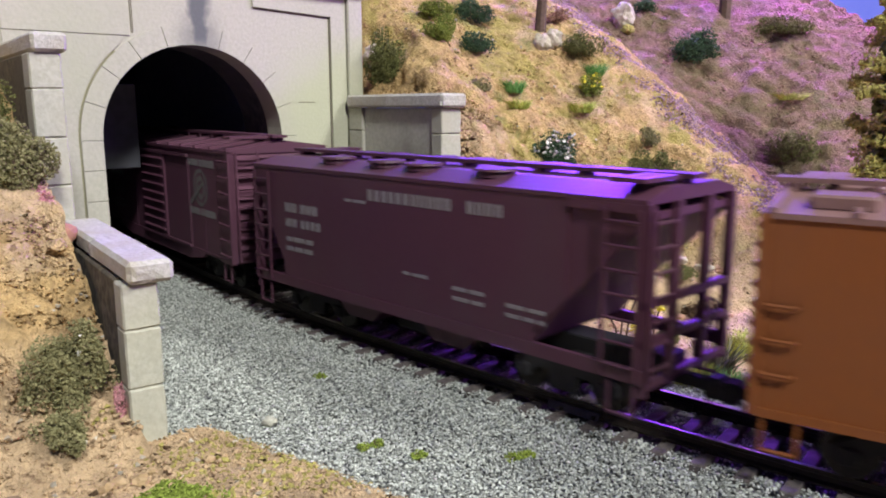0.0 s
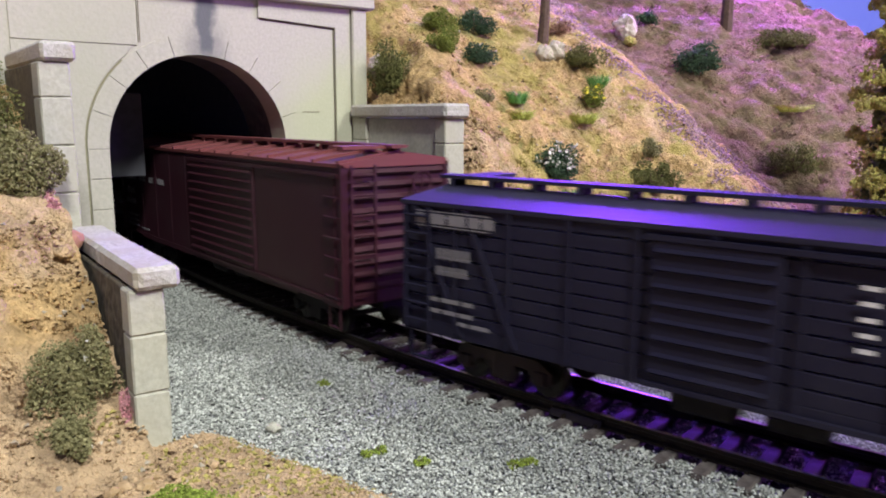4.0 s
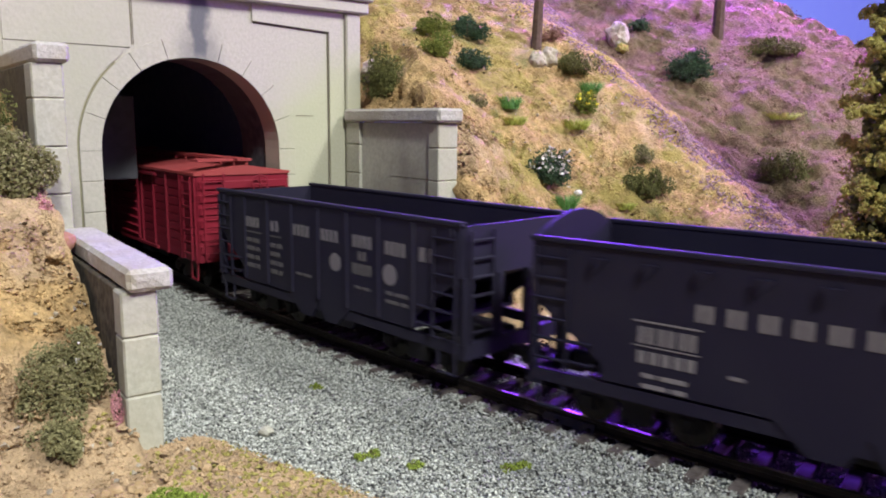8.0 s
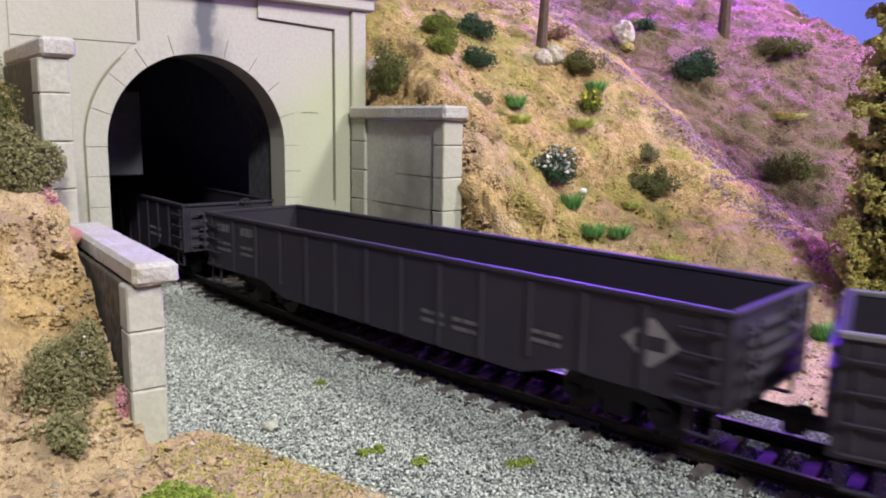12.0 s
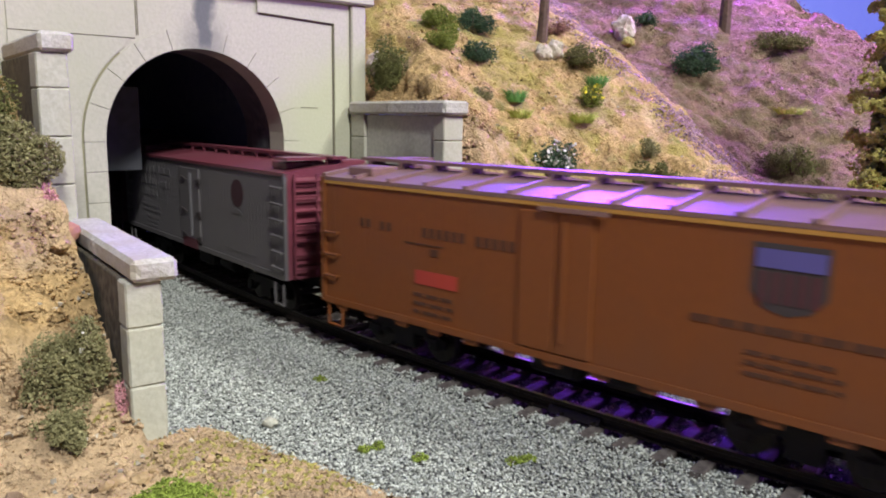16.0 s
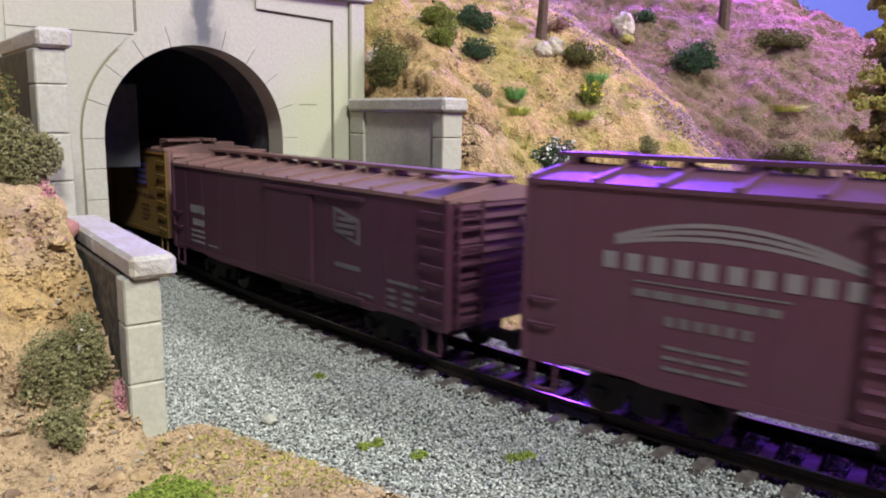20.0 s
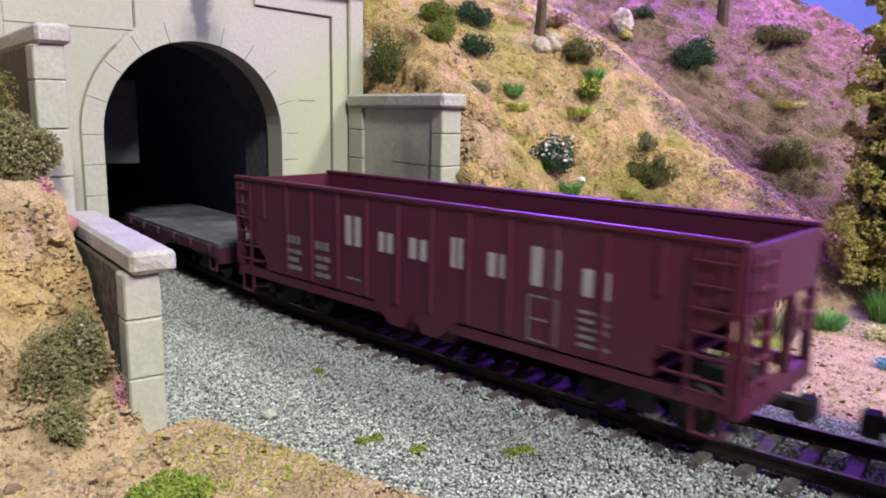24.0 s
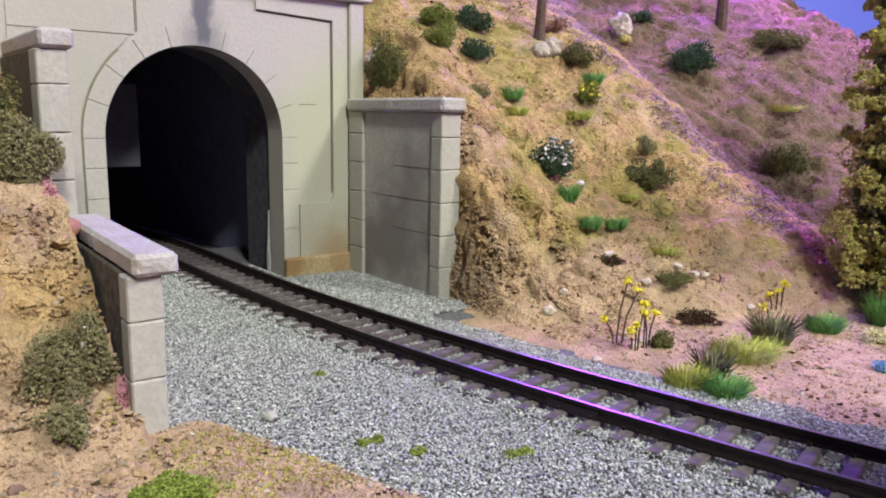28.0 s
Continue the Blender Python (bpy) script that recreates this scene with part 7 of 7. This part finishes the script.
def tuft(label, x, y, r, h, mat, n=120, seed=1, spread=0.9, width=0.16, z=None):
    rng = np.random.default_rng(seed)
    z = height(x, y) if z is None else z
    v, f = [], []
    n = int(n * 2.6) if width < 0.3 else n
    for k in range(n):
        a, rr = rng.uniform(0, 2 * math.pi), r * math.sqrt(rng.uniform(0, 1)) * 0.55
        bx, by = x + rr * math.cos(a), y + rr * math.sin(a)
        la, lean = a + rng.normal(0, 0.6), spread * r * rng.uniform(0.1, 0.9)
        hh = h * rng.uniform(0.45, 1.0)
        side = np.array([-math.sin(la + 1.0), math.cos(la + 1.0)]) * width
        i = len(v)
        for s, w in ((0.0, 1.0), (0.55, 0.8), (1.0, 0.05)):
            px, py, pz = bx + lean * s * s * math.cos(la), by + lean * s * s * math.sin(la), z - 0.6 + hh * s
            v += [(px - side[0] * w, py - side[1] * w, pz), (px + side[0] * w, py + side[1] * w, pz)]
        f += [(i, i + 1, i + 3, i + 2), (i + 2, i + 3, i + 5, i + 4)]
    return tag(mesh_np("grass_tuft", v, f, mat), label, "grass tuft")


def stone(label, x, y, r, mat, seed=1, squash=0.7, z=None):
    rng = random.Random(seed)
    bm = bmesh.new()
    bmesh.ops.create_icosphere(bm, subdivisions=3 if r > 3 else 2, radius=r)
    for v in bm.verts:
        d = v.co.normalized()
        k = 1 + 0.14 * noise.noise(d * 9.0 + Vector((seed, seed, 0))) + 0.36 * noise.noise(d * 1.7 + Vector((seed, 0, 0))) + 0.16 * noise.noise(d * 4.1 + Vector((0, seed, 0)))
        v.co = Vector((v.co.x * k, v.co.y * k * rng.uniform(0.98, 1.02), v.co.z * k * squash))
    zz = height(x, y) if z is None else z
    bmesh.ops.translate(bm, verts=bm.verts, vec=(x, y, zz + r * squash * 0.35))
    return tag(part("stone", bm, mat), label, "stone")


def flower_stems(label, stems, seed=1):
    """Wiry stalks with yellow heads: each stem is (x, y, tip dx, tip dy, tip height)."""
    p = thing("flower_plant", label, "flowers")
    rng = np.random.default_rng(seed)
    for k, (x, y, dx, dy, h) in enumerate(stems):
        z = height(x, y)
        bm = bmesh.new()
        pts = [Vector((x, y, z - 1)), Vector((x + dx * 0.25, y + dy * 0.25, z + h * 0.5)), Vector((x + dx, y + dy, z + h))]
        for a, b in zip(pts[:-1], pts[1:]):
            rod(bm, a, b, 0.25, 6)
        part("stem", bm, BARK, p)
        leaf_mass("flower_head", rng.normal(0, 0.55, (26, 3)) + np.array([x + dx, y + dy, z + h]), 0.5, YELLOW, p, seed + k)
    return p


def scatter(name, n, area, size, mat, label, want, seed, lift=0.0, squash=0.8, category="ground cover"):
    rng = np.random.default_rng(seed)
    x, y = rng.uniform(area[0], area[1], n), rng.uniform(area[2], area[3], n)
    keep = want(x, y, rng.uniform(0, 1, n)) & ~gorge(x, y)
    x, y = x[keep], y[keep]
    return grains(name, x, y, scenery(x, y) + lift, size, mat, label, category, None, squash, seed)


HILL = (46, 345, -205, 120)


def on_hill(x, y):
    return (hill_height(x, y) > -5.2) & ((x > 50) | (y < -62))


def near_side(x, y):
    return ridge_side(x, y) < 2


scatter("hill_crumbs", 46000, HILL, 0.5, HILLSOIL, "crumbs of tan soil and dry turf on the hillside", lambda x, y, u: on_hill(x, y) & near_side(x, y) & (u < 0.35 + 0.9 * np.clip(fbm(x, y, 16, 40, 3) + 0.25, 0, 1)), 41)
scatter("cut_rubble", 9000, (46, 90, -120, -45), 0.8, HILLSOIL, "lumps of tan soil on the raw cut", lambda x, y, u: on_hill(x, y) & (fbm(x, y, 6, 44, 3) > 0.0), 49)
scatter("hill_rubble_red", 4500, HILL, 0.75, RUBBLE, "red-brown rubble at the hill foot", lambda x, y, u: on_hill(x, y) & near_side(x, y) & (hill_height(x, y) < 22) & (fbm(x, y, 9, 65, 3) > 0.1) & (u < np.clip(1.0 - (hill_height(x, y) + 4) / 26, 0.05, 1) * 0.8), 44)
scatter("hill_pebbles", 900, HILL, 0.6, STONE, "pale pebbles on the hillside", lambda x, y, u: on_hill(x, y) & near_side(x, y) & (u < 0.75), 45, 0.2)
scatter("hill_dark_crumbs", 1500, HILL, 0.7, SOILDARK, "dark soil crumbs on the hillside", lambda x, y, u: on_hill(x, y) & near_side(x, y) & (fbm(x, y, 12, 71, 3) > 0.12), 46)
scatter("back_slope_crumbs", 7000, (165, 360, -150, 120), 0.6, SHADED_BACKSOIL, "soil crumbs in the back slope's shaded brown", lambda x, y, u: ~near_side(x, y) & (hill_height(x, y) > -5.2), 47)
# these crest grains carry the violet light as their own colour
scatter("crest_violet_grains", 60000, (135, 230, -175, 110), 0.55, CREST_VIOLET, "mauve grains that paint violet light along the crest of the spur", lambda x, y, u: (ridge_side(x, y) > -30 - 9 * fbm(x, y, 12, 77, 3)) & (ridge_side(x, y) < 4) & (hill_height(x, y) > 6) & (u < np.clip((ridge_side(x, y) + 32) / 20, 0.08, 0.8)), 50)
BANK = (-125, -20, -215, 0)
scatter("bank_crumbs", 24000, BANK, 0.55, HILLSOIL, "crumbs of tan soil on the bank", lambda x, y, u: (hill_height(x, y) > -6.0), 52)
scatter("bank_turf", 6000, (-118, -20, -205, -112), 0.5, LEAF_DRYTURF, "dry olive turf on the bank", lambda x, y, u: (hill_height(x, y) > -6.0) & (fbm(x, y, 14, 91, 3) > 0.04), 53, 0.15)
scatter("bank_pebbles", 800, BANK, 0.65, STONE, "pale pebbles on the bank", lambda x, y, u: (hill_height(x, y) > -6.0) & (u < 0.8), 54, 0.2)
scatter("bank_dark_crumbs", 900, BANK, 0.75, SOILDARK, "dark soil crumbs on the bank", lambda x, y, u: (hill_height(x, y) > -6.0) & (fbm(x, y, 10, 95, 3) > 0.1), 55)

# bushes on the hillside
bush("dark olive bush beside the portal", 61, -9, 8.5, 17, LEAF_OLIVE, 1500, 2, 0.8)
bush("light green bush on the upper hillside", 97, 7, 8, 9, LEAF_LIGHT, 600, 3)
bush("dark green bush on the upper hillside", 120, 12, 10, 10, LEAF_DARK, 700, 4)
bush("mixed green bush on the upper hillside", 82, -16, 7.5, 9, LEAF_LIGHT, 500, 5)
bush("dark bush on the upper hillside", 104, -11, 7.5, 7, LEAF_DARK, 500, 6)
bush("dark olive bush on the upper slope", 156, -22, 9.5, 10, LEAF_OLIVE, 600, 7)
bush("bush covered with yellow blossom", 142, -40, 5.8, 8, LEAF_LIGHT, 420, 8, 0.7, YELLOW)
bush("dark bush with white blossom", 100, -60, 10.2, 10.5, LEAF_DARK, 1100, 10, 0.75, WHITE, blooms=150)
bush("square olive bush on the slope", 135, -78, 9.6, 10, LEAF_OLIVE, 1000, 11, 0.75)
bush("small grey-green bush on the slope", 146, -68, 5, 6, LEAF_GREY, 300, 12)
bush("small dark mound of brush", 92, -96, 5.0, 3.5, SOILDARK, 260, 13, 0.7)
bush("round dark green bush on the back slope", 229, -31, 12, 15, LEAF_DARK, 900, 14, 1.0)
bush("small dark bush on the back slope", 236, 6, 6, 6, LEAF_DARK, 260, 15, 0.9)
bush("dark low shrub on the back slope", 209, -95, 11, 10, LEAF_OLIVE, 700, 16, 0.9)
bush("spreading dark shrub on the back slope", 280, -46, 17, 7, LEAF_OLIVE, 700, 17, 1.0)
bush("low olive mat of brush at the hill foot", 102, -115, 6.5, 3.0, LEAF_OLIVE, 420, 18, 0.6)
bush("low dark brown shrub on the sandy flat", 93, -130, 6.5, 4.2, SOILDARK, 420, 19, 0.6)
bush("small dark green bush on the sandy flat", 65, -137, 3.6, 4.6, LEAF_OLIVE, 420, 20, 0.55)
bush("small grey bush above the wing wall", 86, -33, 4.5, 4.5, LEAF_GREY, 260, 21, 0.6)
bush("pinkish shrub high on the hill", 165, 2, 8, 6, RUBBLE, 300, 22, 0.8)

# grass on the hillside and the flat
for k, (x, y, r, h, m, n) in enumerate(((106, -32, 5.5, 5.5, GRASS, 150), (152, -34, 6, 6, GRASS, 150), (98, -71, 5.5, 6.5, GRASS, 170), (98, -82, 5.5, 5, GRASS, 150), (106, -87, 5.5, 4.5, GRASS, 140), (118, -157, 7.0, 6.0, GRASS, 330))):
    tuft("dark green static grass tuft", x, y, r, h, m, n, 30 + k)
for k, (x, y, r, h, n) in enumerate(((100, -41, 6, 4, 150), (129, -47, 7, 5, 190), (122, -79, 4.5, 3, 110), (234, -79, 9, 4, 160), (74, -156, 12, 5.5, 380), (112, -104, 6, 2.5, 120))):
    tuft("lime green static grass tuft", x, y, r, h, GRASS_LIME, n, 50 + k)
tuft("lime green static grass tuft beside the rail", 42, -160, 6.5, 6.5, GRASS_LIME, 280, 60, z=-4.8)
tuft("bright green grass clump beside the rail", 44, -169, 6.5, 6.0, GRASS, 380, 61, z=-4.8)
tuft("spiky dark grass clump on the flat", 54, -160, 6.0, 9.5, GRASS_DRY, 150, 62, 1.1, 0.34, -4.8)
tuft("spiky dark grass clump on the flat", 93, -154, 8.0, 10.5, GRASS_DRY, 230, 63, 1.0, 0.36)
tuft("green grass clump at the layout edge", 141, -165, 8, 12, GRASS, 260, 64)

# flowers
flower_stems("yellow flowers on wiry stalks by the track", ((56, -128, -2.6, 1.5, 7.5), (57, -128, 5.0, 1.0, 17.0), (58, -129, 6.5, 0.0, 14.5), (55, -136, 0.6, 0.4, 7.0), (56, -136, 2.4, 0.5, 10.5), (60, -135, 0.6, 0.6, 12.0), (60, -136, 0.2, 1.2, 9.5), (62, -135, 3.2, 0.4, 9.0), (55, -135, -1.0, 0.0, 5.4)), 5)
flower_stems("yellow flowers among the dark grass", ((121, -138, -3.0, 0, 2.5), (123, -138, -1.0, 0.4, 5), (124, -139, 0.2, 0, 6.5), (127, -139, 2.0, 0.5, 7.5)), 9)
bush("cream blossom at the layout edge", 120, -172, 4.5, 4.5, CREAM, 240, 25, 0.8)
bush("pale blue blossom at the layout edge", 93, -184, 3.0, 3.0, SKYBLUE, 160, 26, 0.6)

# stones
stone("white rock on the hillside", 222, 9, 6.2, STONE, 3, 1.1)
stone("yellow mossy rock on the hillside", 219, 3, 3.2, LEAF_DRYTURF, 4, 0.8)
stone("pale rock at a tree foot", 141, -12, 3.8, STONE, 5, 1.1)
stone("pale rock at a tree foot", 147, -13, 4.2, STONE, 6, 1.1)
stone("pale stone at the hill foot", 58, -101, 2.1, STONE, 7, 0.8)
stone("small white stone at the hill foot", 68, -98, 1.3, STONE, 8, 1.0)
stone("small white stone on the slope", 108, -68, 1.5, WHITE, 9)
stone("pale boulder on the slope", 94, -94, 2.2, STONE, 10, 0.5)
stone("red-brown stone on the wall coping", -69.5, -72, 2.7, REDSTONE, 11, 0.95, 30)
stone("pale stone on the bank", -72.5, -79, 2.4, HILLSOIL, 12, 0.6)
stone("grey stone in the ballast", -45, -122, 1.5, PIER, 13, 0.7, -3.6)
stone("pale stone beside the rail", 39, -136, 1.3, STONE, 14, 0.7, -4)
stone("grey-white rock near the portal top", 66, 8, 4.5, STONE, 15, 1.2)
for k in range(14):
    r = random.Random(100 + k)
    stone("tan stone at the hill foot", r.uniform(56, 120), -104 - r.uniform(0, 34), r.uniform(0.9, 1.9), STONE if k % 3 else RUBBLE, 20 + k, 0.7)
for k in range(12):
    r = random.Random(200 + k)
    stone("tan stone on the bank", r.uniform(-95, -50), r.uniform(-150, -119), r.uniform(0.8, 1.7), DIRT_BROWN if k % 3 == 0 else DIRT, 40 + k, 0.7)

# the bank beside the wall
bush("grey-olive bush on the bank", -76.5, -60, 10.5, 14.5, LEAF_GREY, 2000, 70, 0.7, z=40, ry=7.0)
bush("olive bush behind the retaining wall", -78, -46, 7, 20, LEAF_OLIVE, 700, 71, 0.7, z=52)
bush("large grey-green bush on the bank", -77.5, -108, 9.0, 18.0, LEAF_GREY, 2800, 72, 0.6, WHITE, z=4, ry=6.5, blooms=7)
bush("small olive bush on the bank", -81, -116, 5.0, 6.5, LEAF_GREY, 700, 73, 0.6, z=0)
bush("lime green moss clump by the ballast", -71.5, -141.5, 8.5, 3.2, MOSS, 1500, 74, 0.6, z=-4.5, ry=6)
bush("tiny pink flock beside the wall pier", -70.3, -112.5, 1.5, 6.5, PINK, 160, 75, 0.5, z=1.5)
bush("pink flock above the coping", -72, -66, 2.4, 5, PINK, 160, 76, 0.6, z=36)
for k, (x, y) in enumerate(((-36, -143), (-33, -143), (-14, -164), (-17, -163), (-24, -105), (-30, -152))):
    bush("speck of light green turf in the ballast", x, y, 1.7, 0.9, MOSS, 60, 80 + k, 0.42, z=-3.8)


def tree(label, x, y, h, r, mat, seed, base=0.12, clumps=30, trunk_r=2.0, z=None, dense=False):
    t = thing("tree", label, "tree")
    rng = np.random.default_rng(seed)
    z = height(x, y) if z is None else z
    bm = bmesh.new()
    pts = [Vector((x + 1.2 * math.sin(k * 0.9 + seed), y + 1.0 * math.cos(k * 1.1), z - 2 + (h + 2) * k / 6)) for k in range(7)]
    rows = []
    for k, p in enumerate(pts):
        q = trunk_r * (1 - 0.8 * k / 6)
        rows.append([bm.verts.new(p + Vector((q * math.cos(a), q * math.sin(a), 0))) for a in np.linspace(0, 2 * math.pi, 9)[:-1]])
    for a, b in zip(rows[:-1], rows[1:]):
        for k in range(8):
            bm.faces.new((a[k], a[(k + 1) % 8], b[(k + 1) % 8], b[k]))
    part("trunk", bm, BARK, t)
    for k in range(clumps):
        u = base + (1 - base) * (k + 0.5) / clumps
        a = k * 2.4 + seed
        rr = r * (1.12 - u) ** (0.3 if dense else 0.6) * rng.uniform(0.45, 0.95)
        c = np.array([x + rr * math.cos(a), y + rr * math.sin(a), z + h * u + rng.uniform(-2, 2)])
        if k % 3 == 0:
            bm = bmesh.new()
            rod(bm, (x, y, z + h * u - 2), c, 0.5, 5)
            part("limb", bm, BARK, t)
        s = r * (0.29 * (1.5 - u) if dense else 0.5 * (1.3 - u)) * rng.uniform(0.8, 1.3)
        leaf_mass("foliage", blob_cloud(rng, c - np.array([0, 0, s * 0.3]), (s, s, s * 0.85), 7, 460 if dense else 350, 0.7), 0.55 if dense else 0.62, mat, t, seed + k)
    if dense:
        g = rng.uniform(0, 1, 9000)
        w = rng.uniform(0, 2 * np.pi, 9000)
        q = r * 0.75 * (1.1 - g) ** 0.3 * np.sqrt(rng.uniform(0, 1, 9000))
        leaf_mass("inner_foliage", np.stack([x + q * np.cos(w), y + q * np.sin(w), z + h * (base + (1 - base) * g)], -1), 1.5, LEAF_OLIVE, t, seed + 900)
    return t


tree("tall olive-green tree at the hill foot", 165, -159, 140, 22, LEAF_TREE, 5, 0.06, 200, 2.4, dense=True)
tree("slim tree on the upper hillside", 148, -4, 95, 14, LEAF_OLIVE, 7, 0.62, 14, 2.6)
tree("slim dark tree on the back slope", 269, -21, 110, 16, LEAF_DARK, 8, 0.55, 14, 3.4)


def twig_bush():
    """Bare pale brush at the edge of the layout."""
    t = thing("dry_brush", "bare pale grey twiggy brush at the layout edge", "brush")
    rng = random.Random(6)
    x, y = 172, -166
    z = height(x, y)
    for k in range(26):
        bm = bmesh.new()
        p = Vector((x + rng.uniform(-2, 2), y + rng.uniform(-2, 2), z - 1))
        d = Vector((rng.uniform(-0.2, 0.3), rng.uniform(-0.3, 0.2), 1)).normalized()
        for j in range(4):
            q = p + d * rng.uniform(6, 12)
            rod(bm, p, q, 0.42 - 0.08 * j, 5)
            p = q
            d = (d + Vector((rng.uniform(-0.6, 0.6), rng.uniform(-0.6, 0.6), rng.uniform(-0.2, 0.2)))).normalized()
        part("twig", bm, TWIG, t)


twig_bush()
# ---- what moves ----
SPEED = 133.0


def motions():
    """Every car runs along the track at a steady speed on its two trucks; wheels turn while in the open."""
    for car, front, rear in TRAIN:
        mid, half = (front + rear) / 2, (front - rear) / 2 - 22
        rows = []
        for k in range(57):
            t = k * 0.5
            x1, y1, _ = on_track(mid + half + SPEED * t)
            x0, y0, _ = on_track(mid - half + SPEED * t)
            a = math.atan2(y1 - y0, x1 - x0)
            rows.append((t, Matrix.Translation(((x0 + x1) / 2 * MM, (y0 + y1) / 2 * MM, 0)) @ Matrix.Rotation(a, 4, "Z")))
        walk(car, rows)
    for ob, x in SPINNING:
        car = ob.parent.parent
        front, rear = next((f, r) for c, f, r in TRAIN if c == car)
        start = (front + rear) / 2 + x
        t0, t1 = max(0.0, (-150 - start) / SPEED), min(28.0, (190 - start) / SPEED)
        place = Matrix.Translation((x * MM, 0, 4.75 * MM))
        rows = [(0.0, place)]
        if t1 > t0:
            n = max(2, int((t1 - t0) * 22))
            for k in range(n + 1):
                t = round((t0 + (t1 - t0) * k / n) * FPS) / FPS
                if t > rows[-1][0]:
                    rows.append((t, place @ Matrix.Rotation(SPEED * (t - t0) / 4.75, 4, "Y")))
        if rows[-1][0] < 28.0:
            rows.append((28.0, rows[-1][1]))
        walk(ob, rows)


motions()
